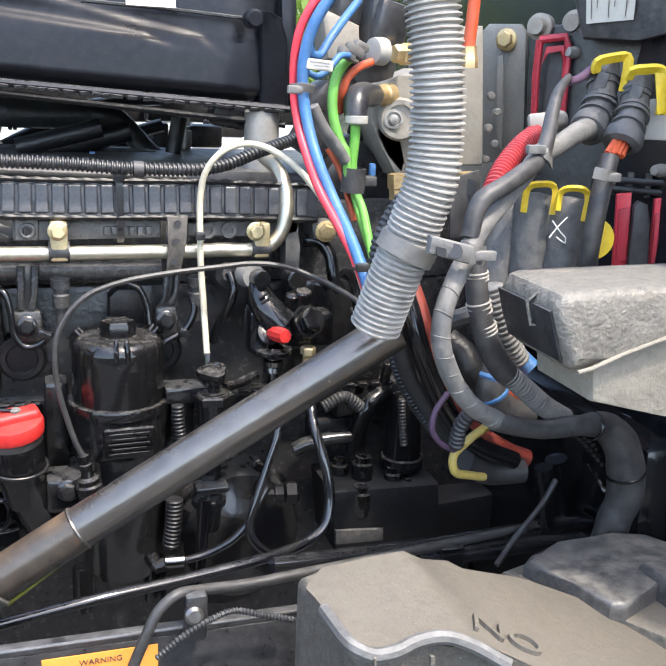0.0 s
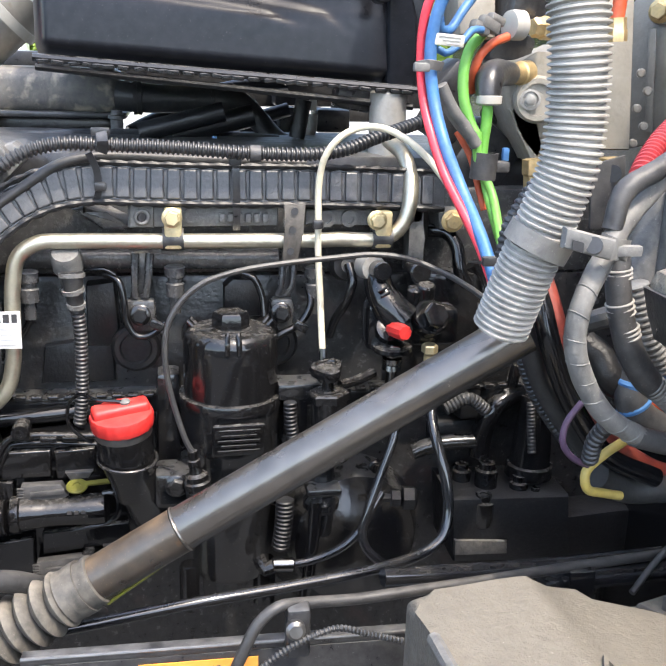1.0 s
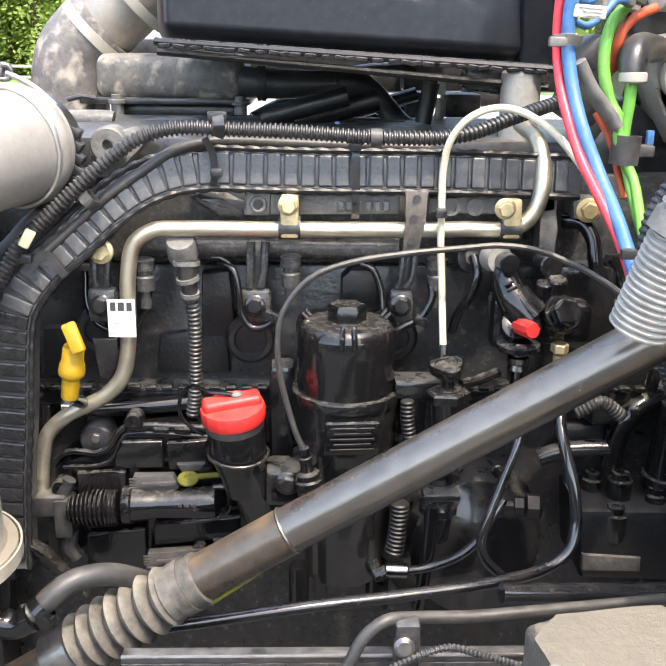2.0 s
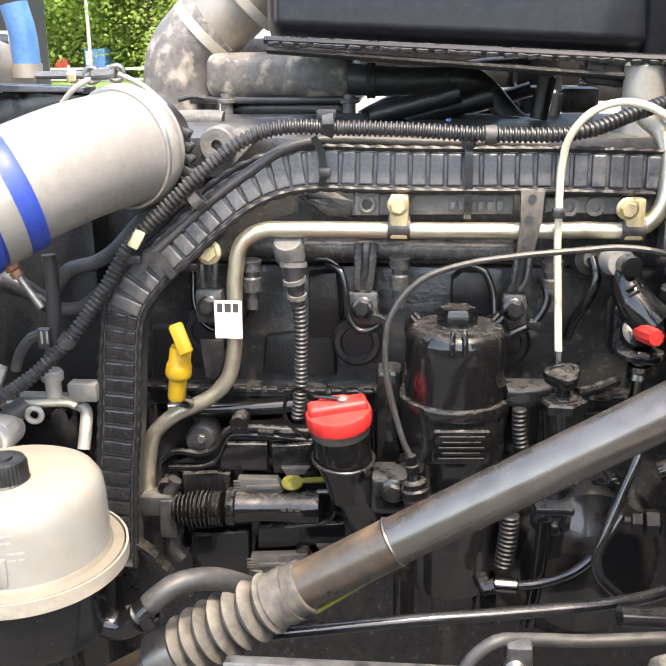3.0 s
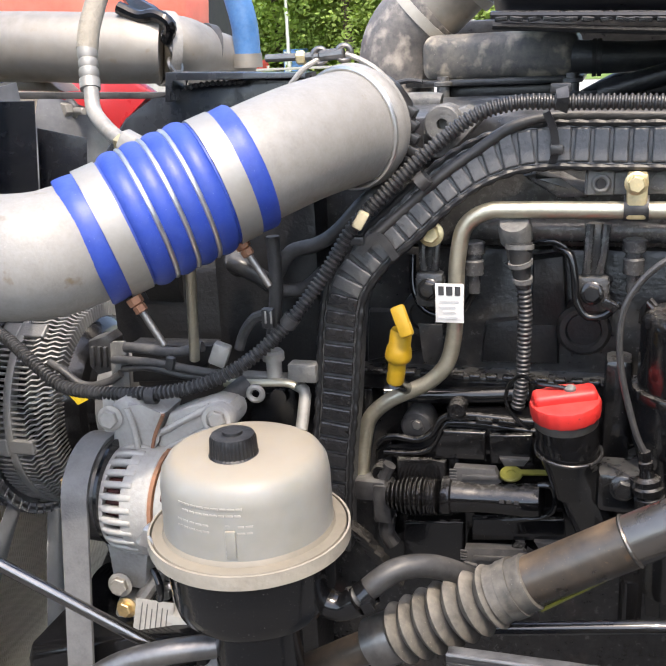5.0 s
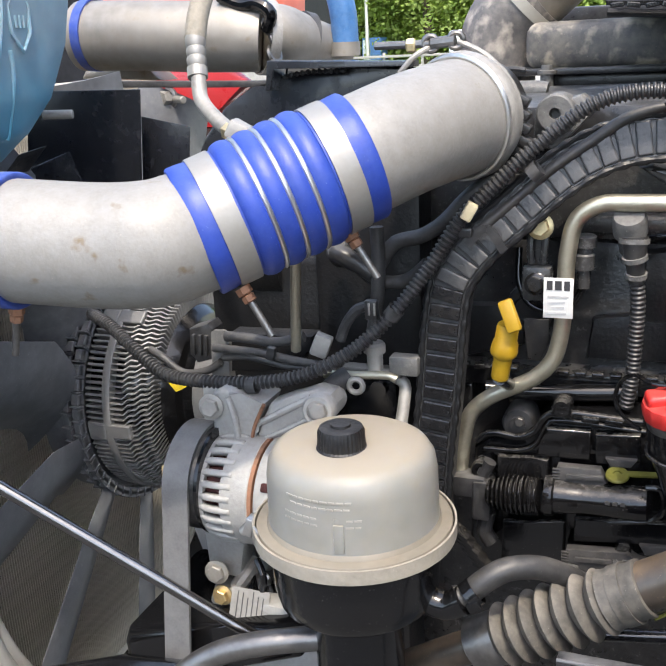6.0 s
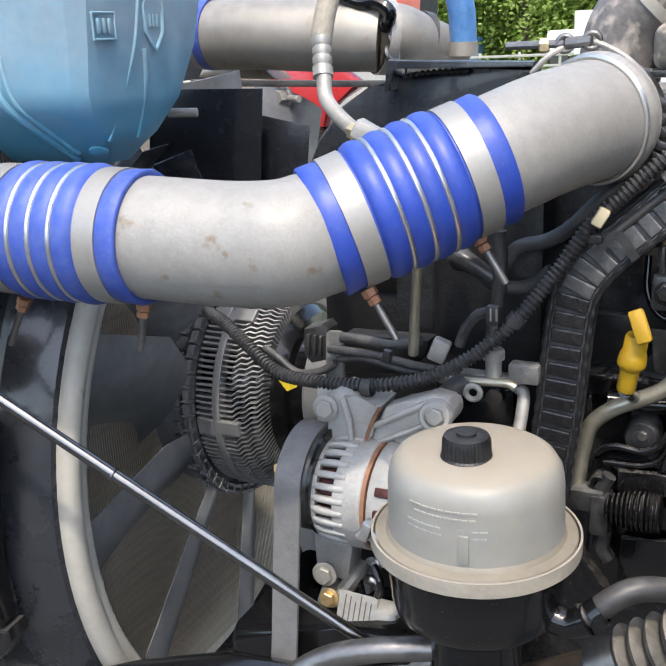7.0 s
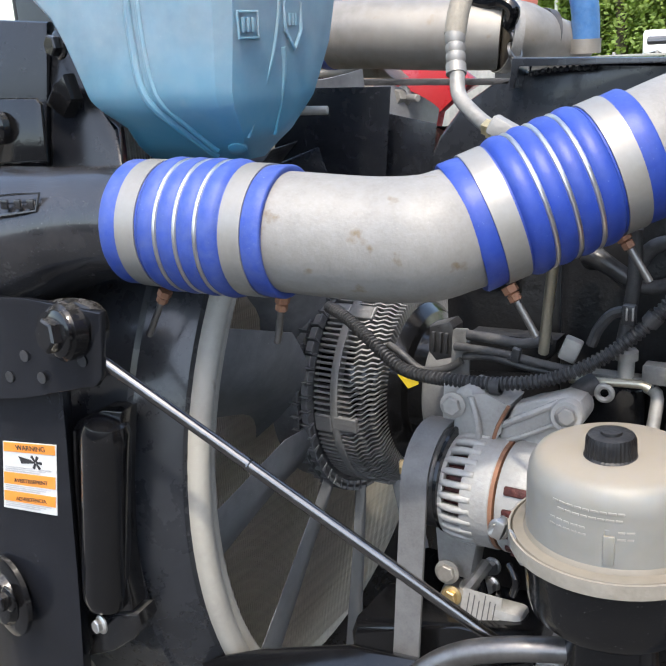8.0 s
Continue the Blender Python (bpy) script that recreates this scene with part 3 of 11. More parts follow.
for i, (x, y, h, s) in enumerate([(-35, 48, 13, 4.8), (-30.5, 45, 11, 4.6), (-26, 48, 13, 4.8), (-21.5, 45, 11.5, 4.6), (-17.2, 47, 13, 4.8), (-12.8, 45, 12, 4.6), (-8.2, 47, 13, 4.8),
                                  (-3.6, 45, 12, 4.6), (1, 48, 13, 4.8), (6, 46, 12, 4.6), (-29, 56, 15, 6), (-19, 57, 16, 6), (-9, 57, 15, 6), (0, 58, 15, 6)]):
    tree((x, y, 0), h, s, 40 + i, "leaves" if i % 3 else "leaves_dark", "leafy green broad-leaved tree at the edge of the yard")

# ---- engine ----
engine = thing("engine", (0.1, 0.3, 0.55), "dusty black diesel engine block with its cylinder head", "engine")
bm = B()
box(bm, (0.11, 0.31, 0.93), (1.04, 0.5, 0.78), bevel=0.01)
part("block", bm, "dark_iron", engine)
bm = B()
box(bm, (0.10, 0.30, 1.375), (1.0, 0.48, 0.11), bevel=0.006)
part("cylinder_head", bm, "rail_grey", engine, "dusty black cylinder head")
bm = B()
box(bm, (0.10, 0.27, 1.445), (0.98, 0.36, 0.045), bevel=0.012)
part("valve_cover", bm, "black_plastic", engine, "flat black valve cover")

rng = random.Random(77)
verts, faces = [], []
for k in range(16000):
    p = Vector((rng.uniform(-60, 22), rng.uniform(61, 65), rng.uniform(0, 1) ** 0.9 * (13.5 + 2.5 * math.sin(k * 0.37))))
    u = Vector((rng.gauss(0, 1), rng.gauss(0, 0.6), rng.gauss(0, 1))).normalized() * rng.uniform(0.3, 0.6)
    w_ = u.cross(Vector((0.1, 1, 0.2))).normalized() * u.length * 0.7
    i0 = len(verts)
    verts += [p - u, p + w_, p + u, p - w_]
    faces.append((i0, i0 + 1, i0 + 2, i0 + 3))
me = bpy.data.meshes.new("far_woods")
me.from_pydata(verts, [], faces)
me.materials.append(M["leaves_dark"])
tagged(new("far_woods", me), "dense dark green woods far behind the yard", "woods", kind="stuff")


# ---- pipes along the engine's side ----
bm = B()
tube(bm, [(-0.298, -0.020, 1.052), (-0.292, -0.020, 1.103), (-0.284, -0.020, 1.131), (-0.262, -0.020, 1.153), (-0.212, -0.020, 1.181), (-0.193, -0.020, 1.203), (-0.185, -0.020, 1.234), (-0.182, -0.020, 1.279), (-0.180, -0.020, 1.324), (-0.171, -0.020, 1.360), (-0.149, -0.020, 1.375), (-0.116, -0.020, 1.377), (-0.006, -0.020, 1.377), (0.171, -0.020, 1.378)] + [(0.196, -0.020, 1.379), (0.237, -0.020, 1.379), (0.260, -0.020, 1.385), (0.274, -0.020, 1.403), (0.280, -0.015, 1.428), (0.282, 0.000, 1.453), (0.278, 0.020, 1.474), (0.267, 0.060, 1.488)], 0.0091, 16)
gold = thing("coolant_pipe", (-0.182, -0.020, 1.279), "long yellow-zinc steel pipe bent along the engine", "pipe")
part("tube", bm, "gold_zinc", gold)


def p_clamp(at, bolt_at, r):
    """A rubber-lined steel clip over a pipe, screwed to the engine above it."""
    c = thing("pipe_clamp", at, "steel clip with a zinc bolt holding the long pipe", "clamp", "clamps on the pipe")
    bm = B()
    band(bm, at, (1, 0, 0), r, 0.024, 0.003, 28)
    part("strap", bm, "rubber", c, "dusty rubber-lined strap")
    bm = B()
    box(bm, (at[0], -0.024, (at[2] + bolt_at[2]) / 2), (0.02, 0.016, abs(bolt_at[2] - at[2]) + 0.02), bevel=0.003)
    part("tab", bm, "gold_bolt", c)
    bm = B()
    hexbolt(bm, (bolt_at[0], -0.031, bolt_at[2]), (0, -1, 0.0), 0.0150, 0.012)
    part("bolt", bm, "gold_bolt", c, "zinc hex bolt")


p_clamp((0.001, -0.020, 1.379), (0.000, -0.035, 1.406), 0.0100)
p_clamp((0.246, -0.020, 1.380), (0.237, -0.035, 1.404), 0.0100)

# label tied round the pipe
bm = B()
lab = (-0.187, -0.033, 1.277)
tag = thing("part_label", lab, "white printed paper label stuck on the pipe", "label")
box(bm, lab, (0.031, 0.0015, 0.044), bevel=0.0005)
part("paper", bm, "label", tag)
bm = B()
for i, w_ in enumerate((0.006, 0.007, 0.006)):
    box(bm, (lab[0] - 0.009 + i * 0.009, lab[1] - 0.0012, lab[2] + 0.014), (w_, 0.0008, 0.010), bevel=0)
part("dark_print", bm, "ink", tag)
bm = B()
for i in range(4):
    box(bm, (lab[0] - 0.002 * (i % 2), lab[1] - 0.0012, lab[2] + 0.002 - i * 0.006), (0.022 - 0.004 * (i % 3), 0.0008, 0.0025), bevel=0)
part("grey_print", bm, "ink_grey", tag)

# ---- ribbed cable guide ----
guide_line = spline([(-0.325, -0.070, 0.981), (-0.324, -0.062, 1.033), (-0.319, -0.060, 1.104), (-0.313, -0.058, 1.156), (-0.309, -0.056, 1.207), (-0.305, -0.053, 1.257), (-0.298, -0.050, 1.294), (-0.271, -0.045, 1.333), (-0.235, -0.038, 1.366), (-0.198, -0.030, 1.400), (-0.162, -0.020, 1.424), (-0.126, -0.012, 1.437), (-0.085, -0.008, 1.442), (-0.035, -0.008, 1.441), (0.037, -0.008, 1.440)] + [(0.145, -0.008, 1.440), (0.241, -0.006, 1.438), (0.333, 0.000, 1.434)], 0.005)
HW = 0.0227
guide = thing("cable_guide", guide_line[0], "long ribbed dark grey plastic cable guide on the engine", "cable guide")
bm = B()
line = resample(guide_line, 0.008)
sweep(bm, line, [[(-HW, -0.03), (HW, -0.03), (HW, -0.001), (HW * 0.9, 0.0), (-HW * 0.9, 0.0), (-HW, -0.001)]] * len(line))
part("channel", bm, "guide_plastic", guide)
fr = frames_along(line)
for sgn in (-1, 1):
    bm = B()
    edge = [p + s * sgn * HW * 0.97 + n * 0.001 for p, (t, s, n) in zip(line, fr)]
    corrugated(bm, edge, 0.0045, 0.0185, 0.0018, 8, 0.4)
    part("scalloped_edge", bm, "black_matte", guide)
    bm = B()
    tube(bm, [p + s * sgn * HW * 0.80 + n * 0.0005 for p, (t, s, n) in zip(line, fr)], 0.0014, 6, smooth=False)
    part("edge_bead", bm, "guide_plastic", guide)
bm = B()
box(bm, (0, 0, 0), (0.0152, HW * 1.5, 0.008), bevel=0.0018)
slat_mesh = {}
for key in ("guide_plastic", "guide_wet"):
    me = bpy.data.meshes.new("slat")
    bm.to_mesh(me)
    me.materials.append(M[key])
    slat_mesh[key] = me
bm.free()
sl = resample(guide_line, 0.0188)
for i, (p, (t, s, n)) in enumerate(zip(sl, frames_along(sl))):
    if i in (0, len(sl) - 1):
        continue
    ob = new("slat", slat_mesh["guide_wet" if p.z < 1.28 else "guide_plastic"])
    ob.parent = guide
    ob.matrix_basis = Matrix.Translation(p + n * 0.0006 - Vector(guide.location)) @ Matrix((t, s, n)).transposed().to_4x4()


def cable_tie(pts, width, name="cable_tie", material="black_plastic", head=None, label="black nylon cable tie"):
    c = thing(name, pts[0], label, "cable tie", "cable ties")
    bm = B()
    line = spline(pts, 0.004)
    sweep(bm, line, [[(-width, -0.0008), (width, -0.0008), (width, 0.0008), (-width, 0.0008)]] * len(line))
    part("strap", bm, material, c)
    bm = B()
    box(bm, head or pts[-1], (width * 3.4, 0.008, 0.009), bevel=0.0015)
    part("head", bm, material, c)


cable_tie([(0.074, -0.010, 1.388), (0.074, -0.016, 1.419), (0.073, -0.016, 1.460), (0.072, -0.012, 1.468)], 0.0042, head=(0.072, -0.022, 1.469))
cable_tie([(-0.089, -0.030, 1.477), (-0.082, -0.022, 1.459), (-0.080, -0.018, 1.438), (-0.084, -0.012, 1.421)], 0.0038, head=(-0.078, -0.022, 1.439))
cable_tie([(-0.074, -0.035, 1.500), (-0.072, -0.045, 1.491), (-0.074, -0.035, 1.478)], 0.006, head=(-0.075, -0.030, 1.500))
cable_tie([(-0.278, -0.060, 1.337), (-0.259, -0.058, 1.355), (-0.240, -0.056, 1.331)], 0.0045, head=(-0.280, -0.062, 1.351))

# ---- ribbed looms over the engine ----
bm = B()
corrugated(bm, [(0.309, 0.030, 1.517), (0.246, 0.000, 1.499), (0.187, -0.020, 1.481), (0.094, -0.030, 1.479), (0.009, -0.030, 1.484), (-0.069, -0.030, 1.486)] + [(-0.118, -0.035, 1.487), (-0.156, -0.040, 1.477), (-0.195, -0.047, 1.450), (-0.244, -0.055, 1.406), (-0.284, -0.062, 1.365)] + [(-0.316, -0.070, 1.315), (-0.353, -0.085, 1.266), (-0.395, -0.100, 1.226), (-0.439, -0.110, 1.201), (-0.476, -0.120, 1.191), (-0.526, -0.125, 1.185), (-0.583, -0.120, 1.181)] + [(-0.633, -0.110, 1.182), (-0.685, -0.090, 1.203), (-0.737, -0.060, 1.219), (-0.786, -0.030, 1.224)], 0.0082, 0.0055, 0.0021, 14)
loom = thing("wiring_loom", (-0.211, -0.050, 1.413), "black ribbed wiring loom draped over the engine", "wiring loom")
part("sleeve", bm, "loom_black", loom)
for p, q in (([(-0.509, -0.125, 1.184), (-0.498, -0.125, 1.185)]), ([(-0.353, -0.085, 1.266), (-0.347, -0.085, 1.274)]), ([(-0.211, -0.050, 1.413), (-0.219, -0.050, 1.406)]), ([(0.094, -0.030, 1.479), (0.103, -0.030, 1.479)])):
    bm = B()
    band(bm, p, V(q) - V(p), 0.0086, 0.012, 0.001)
    part("tape_wrap", bm, "tape_dark", loom)
bm = B()
tube(bm, [(0.156, 0.000, 1.465), (-0.001, 0.000, 1.469), (-0.067, 0.000, 1.471)] + [(-0.089, -0.004, 1.470), (-0.123, -0.010, 1.462), (-0.161, -0.020, 1.438), (-0.192, -0.030, 1.417), (-0.225, -0.035, 1.388), (-0.267, -0.045, 1.352)], 0.0059, 22)
whole("hose", bm, "rubber", "smooth black rubber hose beside the ribbed loom", "hose")
bm = B()
box(bm, (-0.273, -0.072, 1.375), (0.012, 0.012, 0.019), (0, 30, 10), 0.002)
whole("tape_marker", bm, "masking", "small cream tape marker round the loom", "tape")
for ln, r_, m_, lb in (([(-0.390, -0.020, 1.301), (-0.370, -0.020, 1.328), (-0.339, -0.020, 1.337), (-0.313, -0.020, 1.353), (-0.287, -0.020, 1.380), (-0.254, -0.010, 1.407), (-0.232, 0.000, 1.429)], 0.0085, "tape_dark", "dark cloth-taped harness behind the pipe"),
                       ([(-0.445, -0.020, 1.316), (-0.420, -0.020, 1.304), (-0.395, -0.020, 1.284), (-0.359, -0.020, 1.285), (-0.329, -0.030, 1.308)], 0.008, "tape_dark", "dark cloth-taped harness on the engine front"),
                       ([(-0.388, -0.030, 1.348), (-0.387, -0.030, 1.300), (-0.392, -0.030, 1.251), (-0.397, -0.040, 1.208)], 0.008, "tape_dark", "dark cloth-taped harness hanging down")):
    bm = B()
    tube(bm, ln, r_, 12, wob=0.05)
    whole("harness", bm, m_, lb, "harness")
bm = B()
lathe(bm, (-0.439, -0.010, 1.308), (0.1, -0.8, 0.5), [(0.0, 0), (0.014, 0), (0.0145, 0.018), (0.0115, 0.022), (0, 0.023)], 20)
tube(bm, [(-0.439, -0.026, 1.316), (-0.430, -0.030, 1.314), (-0.412, -0.028, 1.303), (-0.396, -0.025, 1.292)], [0.0125, 0.012, 0.010, 0.0095], 14)
whole("sensor_plug", bm, "black_plastic", "round black sensor plug on the engine front", "connector")

# ---- cast bracket on the head ----
bracket = thing("cast_bracket", (0.037, 0.000, 1.401), "dusty grey cast bracket bar along the cylinder head", "bracket")
bm = B()
prism(bm, [(-0.050, 0.000, 1.413), (0.124, 0.000, 1.415), (0.124, 0.000, 1.391), (-0.051, 0.000, 1.389)], (0, 0.05, 0), 0.003)
part("bar", bm, "grey_iron", bracket)
bm = B()
prism(bm, [(-0.048, -0.004, 1.417), (-0.020, -0.004, 1.417), (-0.021, -0.004, 1.389), (-0.049, -0.004, 1.389)], (0, 0.02, 0), 0.004)
part("lug", bm, "grey_iron", bracket)
bm = B()
torus(bm, (-0.034, -0.005, 1.402), (0, -1, 0), 0.0075, 0.0025, 20, 8)
part("hole_rim", bm, "grey_iron", bracket)
bm = B()
cyl(bm, (-0.034, -0.004, 1.402), (-0.033, -0.006, 1.402), 0.006)
part("hole", bm, "ink", bracket)
for k in range(6):
    bm = B()
    c = Vector((0.058, -0.002, 1.401))
    box(bm, (c.x + 0.0102 * k, c.y, c.z), (0.0075, 0.005, 0.0105), bevel=0.001)
    part("raised_mark", bm, "grey_iron", bracket)
bm = B()
lathe(bm, (0.022, 0.000, 1.403), (0, -1, 0), [(0.0085, 0), (0.0085, 0.003), (0.006, 0.003), (0.006, 0.002), (0, 0.002)], 20)
part("raised_emblem", bm, "grey_iron", bracket)
bm = B()
prism(bm, [(-0.115, 0.010, 1.408), (-0.101, 0.010, 1.411), (-0.077, 0.010, 1.400), (-0.047, 0.010, 1.395), (-0.047, 0.010, 1.384), (-0.078, 0.010, 1.383)], (0, 0.05, 0), 0.006, 3)
part("arm", bm, "rail_grey", bracket)
bm = B()
prism(bm, [(0.157, 0.000, 1.412), (0.229, 0.000, 1.413), (0.302, 0.000, 1.418), (0.303, 0.000, 1.395), (0.266, 0.000, 1.392), (0.157, 0.000, 1.392)], (0, 0.05, 0), 0.003)
part("end_bar", bm, "grey_iron", bracket)
for px in ((0.182, -0.002, 1.401), (0.209, -0.002, 1.401)):
    bm = B()
    lathe(bm, px, (0, -1, 0), [(0.010, 0), (0.010, 0.004), (0.0055, 0.004), (0.0055, -0.002), (0, -0.002)], 20)
    part("boss", bm, "grey_iron", bracket)
bm = B()
prism(bm, [(0.284, 0.000, 1.418), (0.300, 0.000, 1.419), (0.305, 0.000, 1.376), (0.305, 0.000, 1.334), (0.285, 0.000, 1.334)], (0, 0.03, 0), 0.003)
part("pillar", bm, "grey_iron", bracket)
bm = B()
prism(bm, [(0.319, 0.000, 1.409), (0.351, 0.000, 1.409), (0.355, 0.000, 1.387), (0.323, 0.000, 1.387)], (0, 0.05, 0), 0.004)
part("end_lug", bm, "grey_iron", bracket)
bm = B()
hexbolt(bm, (0.338, 0.000, 1.398), (0, -1, 0), 0.018, 0.011)
part("end_bolt", bm, "brass", bracket)
bm = B()
lathe(bm, (-0.201, 0.020, 1.464), (0, -1, 0), [(0.020, -0.03), (0.020, 0.008), (0.018, 0.010), (0.006, 0.010), (0.006, -0.005), (0, -0.005)], 24)
part("lifting_eye", bm, "grey_iron", bracket)
bm = B()
prism(bm, [(-0.225, 0.030, 1.467), (-0.178, 0.030, 1.481), (-0.160, 0.030, 1.467), (-0.200, 0.030, 1.425), (-0.227, 0.030, 1.425)], (0, 0.04, 0), 0.004)
part("eye_web", bm, "grey_iron", bracket)

strap = thing("perforated_strap", (0.138, -0.035, 1.390), "rusty perforated steel strap over the pipe", "bracket")
bm = B()
prism(bm, [(0.126, -0.036, 1.423), (0.152, -0.036, 1.422), (0.150, -0.036, 1.391), (0.144, -0.036, 1.357), (0.125, -0.036, 1.357), (0.129, -0.036, 1.391)], (0, 0.003, 0), 0.001)
part("plate", bm, "strap_rust", strap)
for p in ((0.139, -0.038, 1.415), (0.137, -0.038, 1.393), (0.135, -0.038, 1.368)):
    bm = B()
    cyl(bm, p, V(p) + Vector((0, 0.001, 0)), 0.0042)
    part("hole", bm, "ink", strap)
bm = B()
torus(bm, (0.132, -0.020, 1.401), (1, 0, 0), 0.011, 0.0025, 24, 8)
part("ring", bm, "steel", strap)

# ---- fuel rail and injector clamps ----
rail = thing("fuel_rail", (-0.029, 0.030, 1.345), "black fuel rail under the long pipe", "fuel rail")
bm = B()
cyl(bm, (-0.181, 0.030, 1.348), (0.131, 0.030, 1.346), 0.0138, 20, 0.004)
part("tube", bm, "rail_grey", rail)
bm = B()
box(bm, (0.033, 0.045, 1.355), (0.10, 0.04, 0.022), bevel=0.004)
box(bm, (-0.094, 0.045, 1.353), (0.09, 0.04, 0.02), bevel=0.004)
part("saddle", bm, "rail_grey", rail)


def injector_clamp(top, foot, dx, bolt, gold_top=None):
    """A forked casting that holds an injector, with its flange bolt."""
    c = thing("injector_clamp", foot, "dusty dark cast injector clamp with a flange bolt", "clamp", "injector clamps")
    top, foot = Vector(top), Vector(foot)
    bm = B()
    for s in (-1, 1):
        tube(bm, [top + Vector((s * dx * 0.55, 0, 0)), (top + foot) / 2 + Vector((s * dx * 0.5, -0.004, 0)), foot + Vector((s * dx * 0.4, 0, 0.02))], [dx * 0.32, dx * 0.26, dx * 0.34], 8)
    box(bm, (top + foot) / 2 + Vector((0, 0.01, 0)), (dx * 1.2, 0.012, (top - foot).length), bevel=0.003)
    part("fork", bm, "rail_grey", c)
    bm = B()
    box(bm, foot + Vector((0, 0.006, -0.004)), (dx * 2.3, 0.022, 0.04), bevel=0.006)
    part("foot", bm, "rail_grey", c)
    bm = B()
    hexbolt(bm, Vector(bolt) + Vector((0, -0.004, 0)), (0, -1, 0.15), 0.0160, 0.012)
    part("bolt", bm, "black_paint", c)


injector_clamp((-0.035, 0.000, 1.359), (-0.039, 0.000, 1.287), 0.0155, (-0.039, -0.008, 1.287))
injector_clamp((0.138, 0.000, 1.345), (0.130, 0.000, 1.287), 0.0125, (0.128, -0.008, 1.288))
injector_clamp((-0.214, 0.000, 1.343), (-0.215, 0.000, 1.287), 0.0145, (-0.214, -0.008, 1.286))
bm = B()
hexbolt(bm, (-0.210, -0.012, 1.349), (0, -1, 0.1), 0.018, 0.012)
whole("flange_bolt", bm, "gold_bolt", "brassy flange bolt under the cable guide", "bolt")


def injector_nut(at, s=1.0):
    c = thing("line_nut", at, "dark union nut on an injector line", "nut", "injector nuts")
    bm = B()
    lathe(bm, V(at) + Vector((0, 0, -0.02 * s)), (0, 0, 1), [(0.007 * s, -0.02), (0.007 * s, 0), (0.011 * s, 0.001), (0.011 * s, 0.016), (0.009 * s, 0.018), (0.009 * s, 0.024), (0.0125 * s, 0.025), (0.0125 * s, 0.036), (0.010 * s, 0.038), (0, 0.038)], 18)
    part("nut", bm, "rail_grey", c)


for p in ((0.002, 0.000, 1.326), (-0.165, 0.000, 1.321), (0.169, 0.000, 1.324)):
    injector_nut(p)


def line_thing(name, pts, r, material, label, category="pipe", group="", seg=20, wob=0.0, step=0.006):
    bm = B()
    tube(bm, pts, r, seg, step, wob=wob)
    return whole(name, bm, material, label, category, group)


hard = "black hard lines"
line_thing("fuel_line", [(-0.079, 0.000, 1.334), (-0.063, -0.010, 1.328), (-0.057, -0.015, 1.305), (-0.054, -0.018, 1.279), (-0.042, -0.020, 1.263), (-0.026, -0.020, 1.265), (-0.010, -0.020, 1.280)], 0.0042, "black_clean", "thin black steel fuel line bent round a clamp", "pipe", hard)
line_thing("fuel_line", [(-0.101, 0.000, 1.337), (-0.079, -0.005, 1.341), (-0.067, -0.005, 1.334)], 0.0028, "black_clean", "thin black wire lead by the rail", "pipe", hard)
line_thing("fuel_line", [(0.082, 0.000, 1.334), (0.095, -0.005, 1.329), (0.105, -0.010, 1.306), (0.107, -0.015, 1.284)], 0.0042, "black_clean", "thin black steel fuel line bent behind the filter", "pipe", hard)
line_thing("fuel_line", [(0.162, 0.000, 1.316), (0.164, -0.010, 1.298), (0.151, -0.015, 1.275), (0.129, -0.020, 1.264), (0.117, -0.020, 1.256)], 0.0046, "black_clean", "thin black steel fuel line with a square nut", "pipe", hard)
line_thing("fuel_line", [(-0.240, 0.030, 1.316), (-0.237, 0.020, 1.277), (-0.224, 0.015, 1.255), (-0.203, 0.010, 1.250), (-0.182, 0.010, 1.255), (-0.162, 0.000, 1.294), (-0.165, 0.000, 1.319)], 0.0042, "black_clean", "thin black line looping under the rail", "pipe", hard)
for p, a in (((-0.020, -0.024, 1.278), 30), ((0.151, -0.020, 1.272), 30)):
    bm = B()
    box(bm, p, (0.017, 0.009, 0.010), (0, a, 0), 0.0015)
    whole("line_clip", bm, "black_paint", "small black clip on the fuel line", "clip", "line clips")

# bosses and pads of the block's side
for o, dep in (([(-0.105, 0.035, 1.312), (-0.071, 0.035, 1.317), (-0.066, 0.035, 1.250), (-0.075, 0.035, 1.234), (-0.106, 0.035, 1.234)], 0.03), ([(0.061, 0.030, 1.310), (0.072, 0.030, 1.320), (0.096, 0.030, 1.320), (0.104, 0.030, 1.307), (0.108, 0.030, 1.271), (0.061, 0.030, 1.270)], 0.03),
               ([(-0.300, 0.045, 1.242), (-0.247, 0.045, 1.243), (-0.232, 0.045, 1.227), (-0.236, 0.045, 1.195), (-0.304, 0.045, 1.176)], 0.03), ([(-0.159, 0.045, 1.232), (-0.077, 0.045, 1.247), (-0.074, 0.045, 1.185), (-0.165, 0.045, 1.183)], 0.02)):
    bm = B()
    prism(bm, o, (0, dep, 0), 0.006)
    part("side_pad", bm, "black_matte", engine)
for p, r in (((-0.047, 0.040, 1.234), 0.030), ((0.124, 0.040, 1.237), 0.03), ((-0.227, 0.040, 1.245), 0.028)):
    bm = B()
    lathe(bm, p, (0, -1, 0), [(r, -0.03), (r, 0.012), (r - 0.004, 0.016), (r - 0.010, 0.016), (r - 0.012, 0.012), (0, 0.013)], 28)
    part("round_boss", bm, "black_matte", engine)
